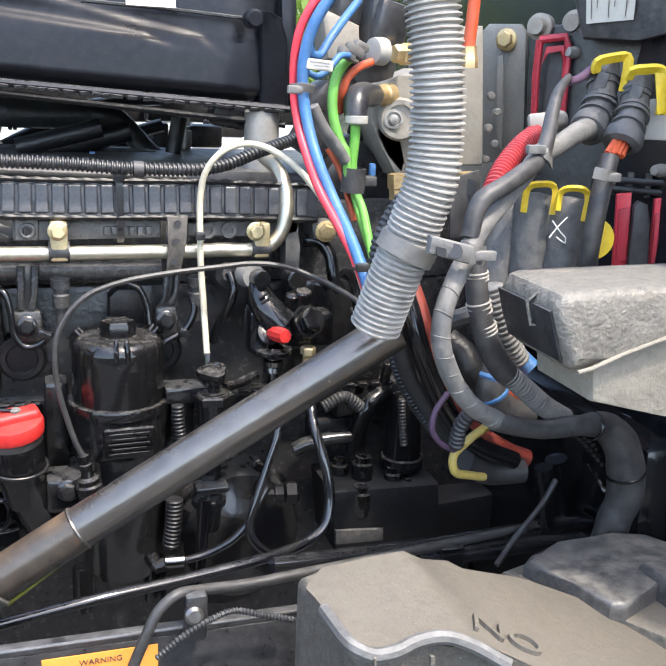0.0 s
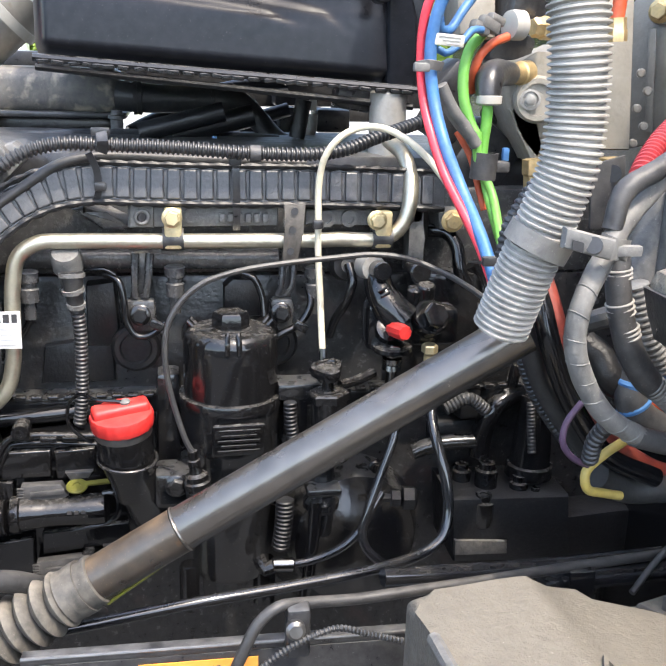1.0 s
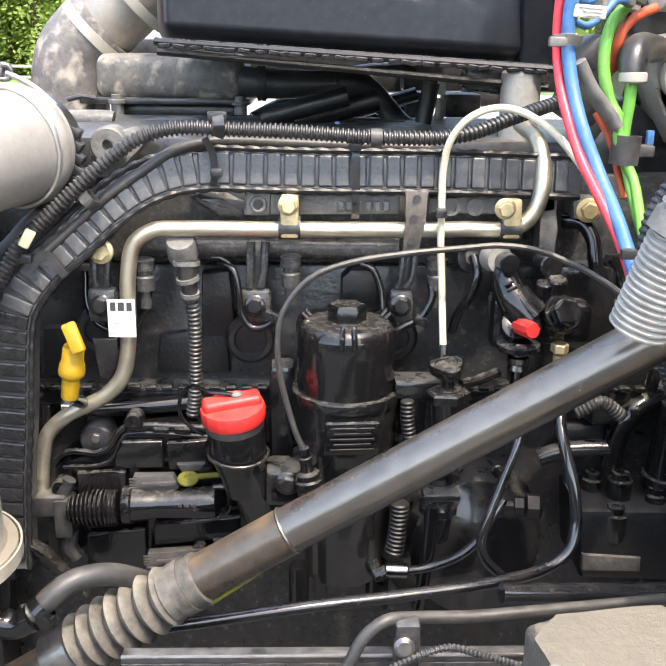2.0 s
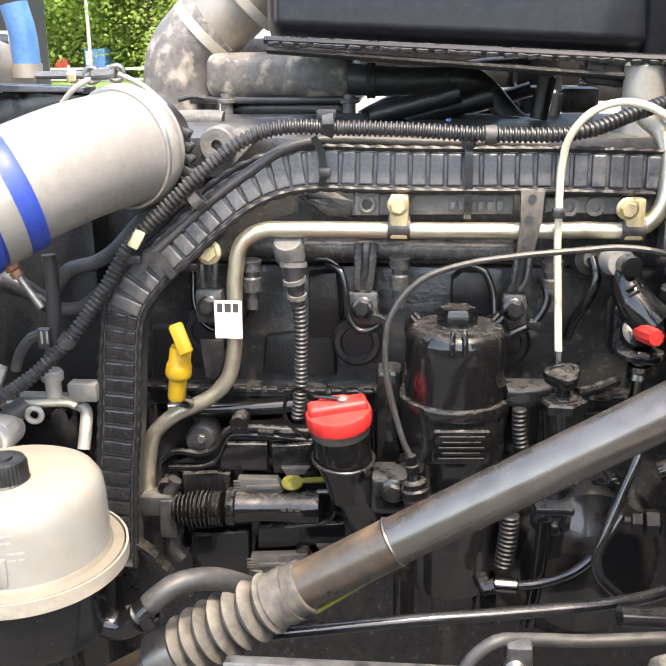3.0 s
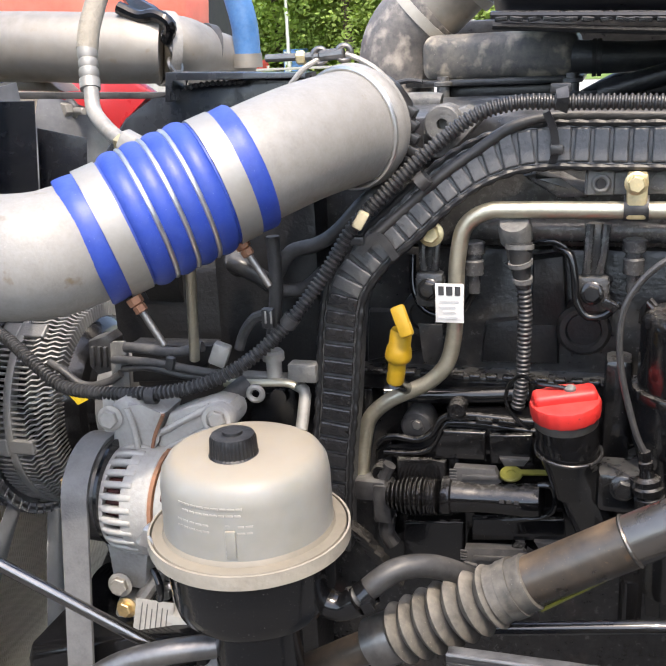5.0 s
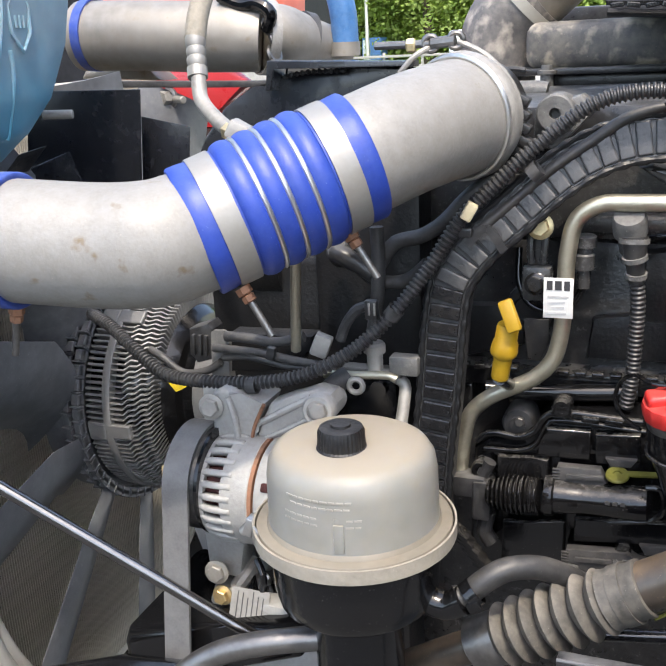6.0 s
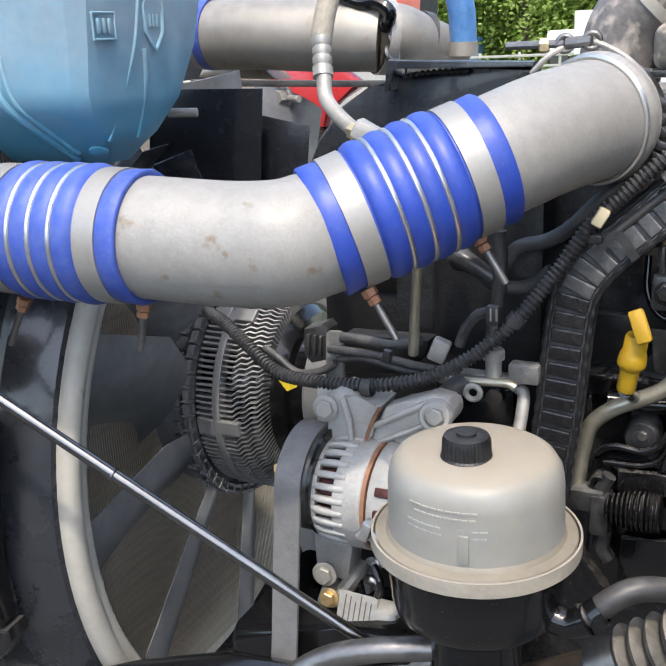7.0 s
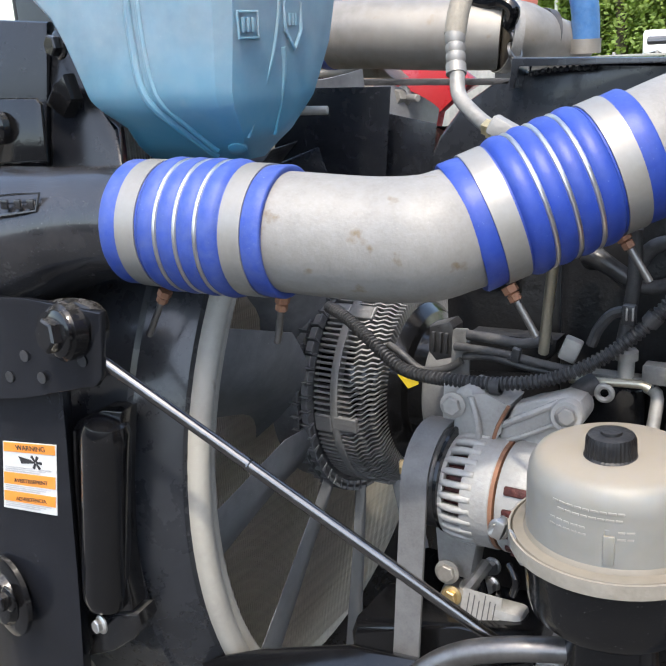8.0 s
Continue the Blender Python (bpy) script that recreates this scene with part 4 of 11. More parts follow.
# gasket ledge with its row of tabs
lz = (-0.158, 0.030, 1.177)
bm = B()
box(bm, (0.06, 0.045, lz[2] - 0.016), (0.86, 0.04, 0.022), bevel=0.003)
part("ledge", bm, "black_paint", engine)
bm = B()
box(bm, (0, 0, 0), (0.013, 0.012, 0.006), bevel=0.0015)
tab_mesh = bpy.data.meshes.new("tab")
bm.to_mesh(tab_mesh)
bm.free()
tab_mesh.materials.append(M["black_gloss"])
for k in range(42):
    ob = new("tab", tab_mesh)
    ob.parent = engine
    ob.location = Vector((-0.34 + k * 0.0192, 0.020, lz[2] - 0.002)) - Vector(engine.location)
for k in range(9):
    bm = B()
    box(bm, (-0.30 + k * 0.055, 0.045, lz[2] - 0.055), (0.012, 0.03, 0.05), bevel=0.003)
    part("rib", bm, "black_paint", engine)
bm = B()
tube(bm, [(-0.272, 0.000, 1.155), (-0.228, 0.010, 1.152), (-0.156, 0.015, 1.154), (-0.105, 0.020, 1.158)], 0.010, 18)
part("water_rail", bm, "black_clean", engine)

# sensor with its braided cable
sensor = thing("pressure_sensor", (-0.115, -0.015, 1.342), "dusty grey pressure sensor with a braided black cable", "sensor")
bm = B()
lathe(bm, (-0.118, 0.000, 1.332), (-0.05, -0.55, 0.8), [(0.013, -0.01), (0.0135, 0.012), (0.0175, 0.016), (0.0175, 0.034), (0.015, 0.040), (0, 0.041)], 24)
part("head", bm, "grey_iron", sensor)
bm = B()
tube(bm, [(-0.113, -0.030, 1.344), (-0.112, -0.032, 1.330), (-0.111, -0.030, 1.313), (-0.109, -0.028, 1.297)], [0.0135, 0.0115, 0.0095, 0.0085], 14)
part("boot", bm, "rubber", sensor, "dusty rubber boot")
for p, q, r_ in (((-0.113, -0.030, 1.340), (-0.113, -0.031, 1.332), 0.0145), ((-0.112, -0.032, 1.323), (-0.111, -0.031, 1.317), 0.0125), ((-0.110, -0.030, 1.305), (-0.110, -0.029, 1.300), 0.0105)):
    bm = B()
    band(bm, p, V(q) - V(p), r_ - 0.002, 0.005, 0.0025, 20)
    part("collar", bm, "grey_iron", sensor)
bm = B()
corrugated(bm, [(-0.109, -0.028, 1.299), (-0.107, -0.025, 1.272), (-0.108, -0.020, 1.231), (-0.110, -0.015, 1.188), (-0.115, -0.010, 1.151)], 0.0080, 0.0052, 0.0013, 12)
part("braided_cable", bm, "loom_black", sensor)

# ---- yellow dipstick ----
dip = thing("dipstick", (-0.239, -0.075, 1.199), "bright yellow plastic oil dipstick handle in its tube", "dipstick")
a0, a1, a2 = V((-0.241, -0.072, 1.196)), V((-0.235, -0.074, 1.226)), V((-0.232, -0.076, 1.254))
bm = B()
ax = a2 - a0
k = ax.length
lathe(bm, a0, ax, [(0.0085, 0), (0.0098, 0.003), (0.0098, k * 0.42), (0.0112, k * 0.45), (0.0140, k * 0.50), (0.0146, k * 0.56), (0.0135, k * 0.72), (0.0118, k * 0.78), (0.0118, k * 1.02), (0.0105, k * 1.08), (0, k * 1.09)], 22)
part("body", bm, "yellow_plastic", dip)
bm = B()
h0, h1 = V((-0.221, -0.092, 1.256)), V((-0.234, -0.085, 1.287))
m_ = basis(h1 - h0, (0, -1, 0)).to_4x4()
m_.translation = (h0 + h1) / 2
g = bmesh.ops.create_cube(bm, size=1, matrix=m_ @ Matrix.Diagonal((0.009, 0.0155, (h1 - h0).length, 1)))
bmesh.ops.bevel(bm, geom=bm.edges[:], offset=0.003, segments=2, affect="EDGES", profile=0.5)
part("grip", bm, "yellow_plastic", dip)
bm = B()
cyl(bm, a0, a0 + Vector((0.002, 0.06, -0.03)), 0.0075)
part("tube", bm, "black_paint", dip)
bm = B()
prism(bm, [(-0.229, 0.000, 1.242), (-0.201, 0.000, 1.242), (-0.200, 0.000, 1.216), (-0.211, 0.000, 1.193), (-0.223, 0.000, 1.193), (-0.226, 0.000, 1.216)], (0, 0.004, 0), 0.001)
whole("heat_tab", bm, "dark_iron", "small dark rounded steel tab behind the pipe", "bracket")

# ---- oil filler with red cap ----
filler = thing("oil_filler", (-0.054, -0.085, 1.117), "black oil filler neck with a red screw cap", "filler neck")
fb, ft = V((-0.055, -0.085, 1.135)), V((-0.059, -0.085, 1.184))
fx = (ft - fb).normalized()
fx = (fx + Vector((0, -0.12, 0))).normalized()
k = (ft - fb).length
bm = B()
lathe(bm, fb, fx, [(0.018, -0.05), (0.024, -0.022), (0.0295, -0.004), (0.0305, 0.0), (0.0315, k * 0.3), (0.0318, k * 0.85), (0.030, k * 0.98), (0, k * 0.98)], 32)
part("neck", bm, "black_gloss", filler, "oily black neck")
bm = B()
lathe(bm, fb, fx, [(0.0312, k * 0.70), (0.0321, k * 0.73), (0.0322, k * 0.92), (0.0312, k * 0.94)], 32)
part("worn_collar", bm, "dark_steel", filler, "collar worn to bright metal")
bm = B()
torus(bm, fb + fx * 0.003, fx + Vector((0.12, 0, 0)), 0.0335, 0.0021, 40, 10)
part("wire_clip", bm, "black_hard", filler)
bm = B()
tube(bm, [fb - fx * 0.012, fb - fx * 0.05 + Vector((0.010, 0.012, 0)), fb + Vector((0.03, 0.04, -0.10)), fb + Vector((0.04, 0.09, -0.15))], [0.026, 0.025, 0.025, 0.024], 18)
part("lower_neck", bm, "black_paint", filler)
bm = B()
cp = fb + fx * (k * 1.0)
lathe(bm, cp, fx, [(0.030, -0.004), (0.0340, -0.004), (0.0350, -0.002), (0.0356, 0.010), (0.0345, 0.0130), (0.031, 0.0145), (0, 0.0150)], 72, lobes=lambda a, h: 1 + 0.012 * math.cos(18 * a))
part("cap", bm, "red_cap", filler, "red plastic screw cap")
bm = B()
m_ = basis(fx, (1, 0.25, 0)).to_4x4()
m_.translation = cp + fx * 0.0165
bmesh.ops.create_cube(bm, size=1, matrix=m_ @ Matrix.Diagonal((0.064, 0.024, 0.015, 1)))
bmesh.ops.bevel(bm, geom=bm.edges[:], offset=0.005, segments=3, affect="EDGES", profile=0.5)
part("grip", bm, "red_cap", filler, "raised red finger grip")
bm = B()
tube(bm, [cp + fx * 0.0255 + Vector((0.006, 0, 0)), cp + fx * 0.0275 + Vector((-0.006, 0, 0)), cp + fx * 0.0275 + Vector((-0.025, 0.004, 0))] + [(-0.105, -0.070, 1.211), (-0.118, -0.060, 1.199), (-0.123, -0.060, 1.182), (-0.117, -0.060, 1.164), (-0.096, -0.060, 1.147)], 0.0022, 8)
part("tether", bm, "black_clean", filler, "thin black tether")
bm = B()
lathe(bm, cp + fx * 0.0240 + Vector((0.006, 0, 0)), fx, [(0.006, 0), (0.006, 0.003), (0.0035, 0.005), (0, 0.0055)], 16)
part("tether_button", bm, "grey_iron", filler, "grey tether button")
bm = B()
box(bm, (-0.001, -0.070, 1.096), (0.05, 0.05, 0.045), bevel=0.008)
part("bracket", bm, "black_paint", filler)
bm = B()
hexbolt(bm, (-0.000, -0.100, 1.107), (0, -1, 0.1), 0.017, 0.012)
part("bracket_bolt", bm, "black_paint", filler)

# ---- fuel filter ----
filt = thing("fuel_filter", (0.064, -0.050, 0.988), "glossy black fuel filter housing with a hex cap", "filter")
fo = V((0.064, -0.050, 1.280))
z_top = fo.z
z_rim = (0.062, -0.116, 1.201)[2]
z_low = (0.062, -0.110, 0.971)[2]
FX, FY = fo.x + 0.001, -0.05
R = 0.0560
bm = B()
lathe(bm, (FX, FY, 0), (0, 0, 1), [(R * 0.99, z_rim), (R * 0.98, z_top - 0.03), (R * 0.975, z_top - 0.012), (R * 0.93, z_top - 0.004), (R * 0.84, z_top), (0, z_top)], 56)
cap = part("screw_cap", bm, "black_gloss", filt, "dusty-topped black screw cap")
bm = B()
lathe(bm, (FX, FY, 0), (0, 0, 1), [(R, z_rim - 0.012), (R * 1.10, z_rim - 0.010), (R * 1.11, z_rim - 0.003), (R * 1.08, z_rim + 0.002), (R * 1.02, z_rim + 0.003), (0, z_rim + 0.003)], 56)
part("rim", bm, "black_gloss", filt)
bm = B()
zm = (0.062, -0.110, 1.137)[2]
lathe(bm, (FX, FY, 0), (0, 0, 1), [(0, z_low), (R * 0.80, z_low), (R * 0.84, z_low + 0.01), (R * 0.90, zm - 0.02), (R * 1.0, zm), (R * 1.04, zm + 0.004), (R * 1.06, z_rim - 0.01), (0, z_rim - 0.01)], 56)
part("bowl", bm, "black_paint", filt)
bm = B()
lathe(bm, (FX, FY, z_top - 0.001), (0, 0, 1), [(0.0215, 0), (0.0215, 0.018), (0.019, 0.0215), (0, 0.0215)], 6, up=(0.5, -0.87, 0))
lathe(bm, (FX, FY, z_top - 0.001), (0, 0, 1), [(0.023, 0), (0.023, 0.002), (0.02, 0.003)], 30)
part("hex_head", bm, "black_gloss", filt)
for a in (-90, 20, 160):
    for d in (-7, 7):
        bm = B()
        c, s = math.cos(radians(a + d)), math.sin(radians(a + d))
        tube(bm, [(FX + c * R * 0.80, FY + s * R * 0.80, z_top), (FX + c * R * 0.9, FY + s * R * 0.9, z_top + 0.006), (FX + c * R * 0.985, FY + s * R * 0.985, z_top - 0.006), (FX + c * R * 0.985, FY + s * R * 0.985, z_top - 0.016)], 0.003, 8)
        part("lug", bm, "black_gloss", filt)
bm = B()
pc = (0.070, -0.118, 1.169)
box(bm, pc, (0.060, 0.008, 0.040), (8, 0, 4), 0.004)
part("raised_panel", bm, "black_gloss", filt)
for i in range(5):
    bm = B()
    box(bm, (pc[0], pc[1] - 0.0045 + 0.001 * (i - 2), pc[2] + 0.013 - i * 0.0065), (0.048 - 0.008 * (i % 2), 0.002, 0.003), (8, 0, 4), 0.0006)
    part("raised_print", bm, "black_paint", filt)
bm = B()
for c_, sz in (((0.028, -0.030, 1.091), (0.05, 0.06, 0.05)), ((0.119, -0.010, 1.135), (0.05, 0.05, 0.10)), ((-0.008, 0.000, 1.136), (0.03, 0.04, 0.16))):
    box(bm, c_, sz, bevel=0.008)
part("mounting", bm, "black_paint", filt)

# ---- temperature sender and its lead ----
sender = thing("sender", (0.024, -0.110, 1.107), "black sender with ribbed collar and thin lead", "sensor")
s0, s1 = V((0.026, -0.115, 1.101)), V((0.018, -0.115, 1.156))
sx = s1 - s0
k = sx.length
bm = B()
lathe(bm, s0, sx, [(0.014, -0.01), (0.015, 0.0), (0.015, 0.007), (0.0125, 0.009), (0.0155, 0.011), (0.0155, 0.018), (0.013, 0.020), (0.013, 0.026), (0.008, 0.029), (0.0062, k * 0.66), (0.0072, k * 0.68), (0.0072, k * 0.8), (0.0055, k * 0.82), (0.0058, k), (0, k)], 22)
part("body", bm, "black_gloss", sender)
bm = B()
tube(bm, [(0.019, -0.115, 1.154), (0.012, -0.115, 1.167), (0.001, -0.112, 1.202), (-0.007, -0.110, 1.237), (-0.010, -0.108, 1.270), (-0.006, -0.105, 1.301), (0.008, -0.100, 1.325), (0.031, -0.095, 1.344), (0.071, -0.090, 1.357), (0.127, -0.085, 1.365), (0.186, -0.080, 1.370), (0.224, -0.080, 1.373), (0.263, -0.085, 1.369), (0.299, -0.100, 1.357), (0.317, -0.140, 1.350), (0.325, -0.190, 1.346)], 0.0033, 8)
part("lead", bm, "rubber", sender, "thin black lead")

# ---- primer pump ----
prim = thing("primer_pump", (0.175, -0.100, 1.197), "black hand primer pump with triangular knob", "pump")
p0, p1 = V((0.176, -0.100, 1.184)), V((0.172, -0.100, 1.242))
bm = B()
k = (p1 - p0).length
lathe(bm, p0, p1 - p0, [(0.021, -0.05), (0.0215, 0.0), (0.0215, k * 0.42), (0.019, k * 0.44), (0.019, k * 0.52), (0.0145, k * 0.54), (0.0145, k * 0.62), (0.007, k * 0.64), (0.0065, k * 0.95), (0, k * 0.95)], 28)
part("body", bm, "black_gloss", prim)
bm = B()
lathe(bm, p0 + (p1 - p0) * 0.40, p1 - p0, [(0.0245, 0), (0.0245, 0.009), (0.022, 0.011), (0, 0.011)], 6)
part("hex_collar", bm, "black_gloss", prim)
bm = B()
lathe(bm, p0 + (p1 - p0) * 0.93, (p1 - p0) + Vector((0, -0.012, 0)), [(0.008, -0.004), (0.017, 0.0), (0.0185, 0.006), (0.017, 0.011), (0.012, 0.012), (0.011, 0.0105), (0, 0.0105)], 36, lobes=lambda a, h: 1 + 0.14 * math.cos(3 * a))
part("knob", bm, "black_gloss", prim, "oily black triangular knob")
bm = B()
tube(bm, [(0.189, -0.090, 1.221), (0.211, -0.080, 1.223), (0.233, -0.070, 1.229)], 0.006, 10)
part("return_pipe", bm, "black_gloss", prim)
bm = B()
box(bm, (0.143, -0.060, 1.209), (0.05, 0.04, 0.02), bevel=0.004)
box(bm, (0.140, -0.050, 1.179), (0.03, 0.04, 0.06), bevel=0.004)
part("mount", bm, "black_paint", prim)
bm = B()
corrugated(bm, [(0.131, -0.090, 1.202), (0.132, -0.090, 1.179), (0.135, -0.090, 1.157)], 0.008, 0.0048, 0.0011, 12)
part("ribbed_boot", bm, "black_matte", prim)

# ---- fuel manifold with red tip ----
fm = thing("fuel_manifold", (0.271, -0.070, 1.278), "black cast fuel manifold with unions and bleed screw", "manifold")
bm = B()
tube(bm, [(0.237, -0.040, 1.343), (0.240, -0.050, 1.325), (0.249, -0.060, 1.307), (0.264, -0.065, 1.290)], [0.016, 0.018, 0.021, 0.024], 16)
box(bm, (0.289, -0.050, 1.283), (0.09, 0.04, 0.045), bevel=0.008)
box(bm, (0.249, -0.045, 1.282), (0.05, 0.04, 0.06), bevel=0.008)
prism(bm, [(0.230, -0.040, 1.333), (0.247, -0.040, 1.330), (0.251, -0.040, 1.254), (0.234, -0.040, 1.251)], (0, 0.03, 0), 0.004)
part("casting", bm, "black_gloss", fm)
bm = B()
for i in range(7):
    box(bm, V((0.238, -0.072, 1.330)) + Vector((0.0035 * i, -0.001, -0.006 * i)), (0.012, 0.003, 0.003), (0, -30, 0), 0.0008)
part("cast_marks", bm, "black_gloss", fm)
for nm, p, ax, prof, ma in (
    ("banjo_plug", (0.231, -0.045, 1.350), (0.15, -1, 0.1), [(0.016, -0.02), (0.016, 0.0), (0.0145, 0.006), (0, 0.006)], "alu_dull"),
    ("banjo_bolt", (0.237, -0.055, 1.349), (0.15, -1, 0.1), [(0.0115, -0.01), (0.0115, 0.012), (0.010, 0.014), (0, 0.014)], "black_paint"),
    ("plug", (0.287, -0.045, 1.344), (0.1, -1, 0.1), [(0.013, -0.02), (0.013, 0.008), (0.011, 0.010), (0, 0.010)], "black_paint"),
    ("test_port", (0.279, -0.060, 1.322), (0, -0.3, 1), [(0.009, -0.02), (0.009, 0.006), (0.006, 0.008), (0, 0.008)], "black_gloss"),
    ("test_port", (0.293, -0.060, 1.324), (0, -0.3, 1), [(0.011, -0.02), (0.011, 0.008), (0.009, 0.010), (0, 0.010)], "black_gloss"),
    ("socket", (0.248, -0.070, 1.281), (0.1, -0.7, 0.5), [(0.014, -0.01), (0.0165, 0), (0.0165, 0.006), (0.011, 0.008), (0, 0.008)], "black_gloss"),
    ("union_collar", (0.297, -0.075, 1.297), (0.1, -0.8, 0.5), [(0.021, -0.02), (0.022, 0.0), (0.020, 0.004), (0.017, 0.004), (0, 0.002)], "black_gloss"),
    ("flange_ring", (0.253, -0.070, 1.257), (0, -0.1, 1), [(0.024, 0), (0.025, 0.002), (0.024, 0.006), (0.015, 0.009), (0, 0.009)], "black_gloss"),
    ("left_stem", (0.254, -0.070, 1.231), (0, -0.05, 1), [(0.007, -0.03), (0.007, 0.0), (0.012, 0.002), (0.0105, 0.008), (0.0125, 0.010), (0.012, 0.016), (0.009, 0.018), (0.009, 0.028), (0, 0.028)], "chrome_dark"),
):
    bm = B()
    lathe(bm, p, ax, prof, 22)
    part(nm, bm, ma, fm)
bm = B()
hexbolt(bm, (0.297, -0.080, 1.297), (0.15, -0.85, 0.5), 0.027, 0.017, False)
part("union_hex", bm, "black_gloss", fm)
bm = B()
hexbolt(bm, (0.255, -0.080, 1.255), (0, -0.05, 1), 0.020, 0.012, False)
part("stem_hex", bm, "chrome_dark", fm)
bm = B()
hexbolt(bm, (0.298, -0.075, 1.252), (0, -0.05, 1), 0.017, 0.012, False)
lathe(bm, (0.300, -0.075, 1.237), (0, -0.05, 1), [(0.007, 0), (0.0085, 0.006), (0.0085, 0.014), (0, 0.014)], 16)
part("brass_nut", bm, "gold_bolt", fm, "brass union nut")
r0, r1 = V((0.251, -0.075, 1.284)), V((0.258, -0.112, 1.289))
bm = B()
lathe(bm, r0, r1 - r0, [(0.0085, 0), (0.0092, 0.004), (0.0092, (r1 - r0).length * 0.9), (0.0075, (r1 - r0).length), (0, (r1 - r0).length)], 20, lobes=lambda a, h: 1 + 0.05 * math.cos(10 * a))
part("red_tip", bm, "red_cap", fm, "bright red plastic tip")


# ---- engine control unit and its plugs ----
ecu = thing("control_unit", (-0.162, -0.020, 0.938), "black engine control unit with plugged connectors", "control unit")
bm = B()
prism(bm, [(-0.282, -0.015, 1.085), (-0.263, -0.015, 1.100), (-0.219, -0.015, 1.106), (-0.203, -0.015, 1.123), (-0.195, -0.015, 1.137), (-0.074, -0.015, 1.144), (-0.047, -0.015, 1.075), (-0.042, -0.015, 0.954), (-0.270, -0.015, 0.918), (-0.288, -0.015, 0.952)], (0, 0.07, 0), 0.006)
part("housing", bm, "black_clean", ecu)
for o in ([(-0.245, -0.020, 1.001), (-0.174, -0.020, 1.010), (-0.175, -0.020, 0.936), (-0.248, -0.020, 0.925)], [(-0.175, -0.020, 0.949), (-0.106, -0.020, 0.955), (-0.111, -0.020, 0.939), (-0.173, -0.020, 0.931)], [(-0.252, -0.020, 1.084), (-0.212, -0.020, 1.086), (-0.194, -0.020, 1.086), (-0.194, -0.020, 1.060), (-0.252, -0.020, 1.058)]):
    bm = B()
    prism(bm, o, (0, -0.008, 0), 0.0018, 3)
    part("raised_cover", bm, "black_gloss", ecu)
bm = B()
tube(bm, [(-0.277, -0.020, 1.097), (-0.270, -0.020, 1.105), (-0.257, -0.020, 1.109), (-0.227, -0.020, 1.107), (-0.211, -0.020, 1.116), (-0.202, -0.020, 1.132), (-0.192, -0.020, 1.140), (-0.096, -0.020, 1.139)], 0.0040, 14)
tube(bm, [(-0.269, -0.020, 1.088), (-0.224, -0.020, 1.091), (-0.209, -0.020, 1.101), (-0.200, -0.020, 1.121), (-0.194, -0.020, 1.130), (-0.092, -0.020, 1.128)], 0.0028, 14)
part("edge_bead", bm, "black_gloss", ecu)
for o in ([(-0.144, -0.020, 1.123), (-0.097, -0.020, 1.127), (-0.095, -0.020, 1.092), (-0.143, -0.020, 1.087)], [(-0.164, -0.020, 1.017), (-0.060, -0.020, 1.026), (-0.057, -0.020, 0.999), (-0.164, -0.020, 0.987)], [(-0.210, -0.018, 1.088), (-0.201, -0.018, 1.107), (-0.197, -0.018, 1.124), (-0.149, -0.018, 1.125), (-0.149, -0.018, 1.090)]):
    bm = B()
    prism(bm, o, (0, -0.009, 0), 0.0024, 3)
    part("raised_cover", bm, "black_gloss", ecu)
for o in ([(-0.182, -0.030, 1.087), (-0.136, -0.030, 1.088), (-0.128, -0.030, 1.073), (-0.147, -0.030, 1.060), (-0.166, -0.030, 1.056), (-0.188, -0.030, 1.067)], [(-0.170, -0.030, 0.985), (-0.103, -0.030, 0.991), (-0.092, -0.030, 0.981), (-0.056, -0.030, 0.983), (-0.058, -0.030, 0.965), (-0.111, -0.030, 0.956), (-0.174, -0.030, 0.961)]):
    bm = B()
    prism(bm, o, (0, -0.014, 0), 0.002)
    shell = part("connector_shell", bm, "tape_dark", ecu, "dusty grey connector shell")
    for k in range(4):
        bm = B()
        box(bm, V(o[0]) + Vector((-0.001, -0.0145, -0.003 - 0.0036 * k)), (0.008, 0.003, 0.0018), bevel=0.0004)
        part("shell_rib", bm, "tape_dark", shell)
    bm = B()
    box(bm, V(o[0]) + Vector((0.030, -0.015, -0.009)), (0.040, 0.004, 0.006), (0, -4, 0), 0.001)
    part("slide_bar", bm, "tape_dark", shell)
    bm = B()
    box(bm, V(o[0]) + Vector((0.006, -0.016, -0.022)), (0.016, 0.006, 0.010), (0, 10, 0), 0.0015)
    part("latch", bm, "black_plastic", shell)
for o in ([(-0.132, -0.036, 1.099), (-0.099, -0.036, 1.100), (-0.105, -0.036, 1.091), (-0.126, -0.036, 1.089)], [(-0.092, -0.036, 0.998), (-0.060, -0.036, 1.000), (-0.065, -0.036, 0.989), (-0.085, -0.036, 0.986)]):
    bm = B()
    prism(bm, o, (0, 0.012, 0), 0.0015)
    part("finger_tab", bm, "tape_dark", ecu)
lie = Vector((0, -0.30, 0.95))
bm = B()
lathe(bm, (-0.118, -0.044, 1.084), lie, [(0.0125, 0), (0.0125, 0.002), (0.0115, 0.003), (0.005, 0.003), (0.0045, 0.0015), (0, 0.0015)], 28)
m_ = basis((1, 0, 0.08), lie).to_4x4()
m_.translation = Vector((-0.091, -0.042, 1.088))
bmesh.ops.create_cube(bm, size=1, matrix=m_ @ Matrix.Diagonal((0.0025, 0.007, 0.036, 1)))
part("lever", bm, "lime", ecu, "olive-yellow locking lever with a round eye")
bm = B()
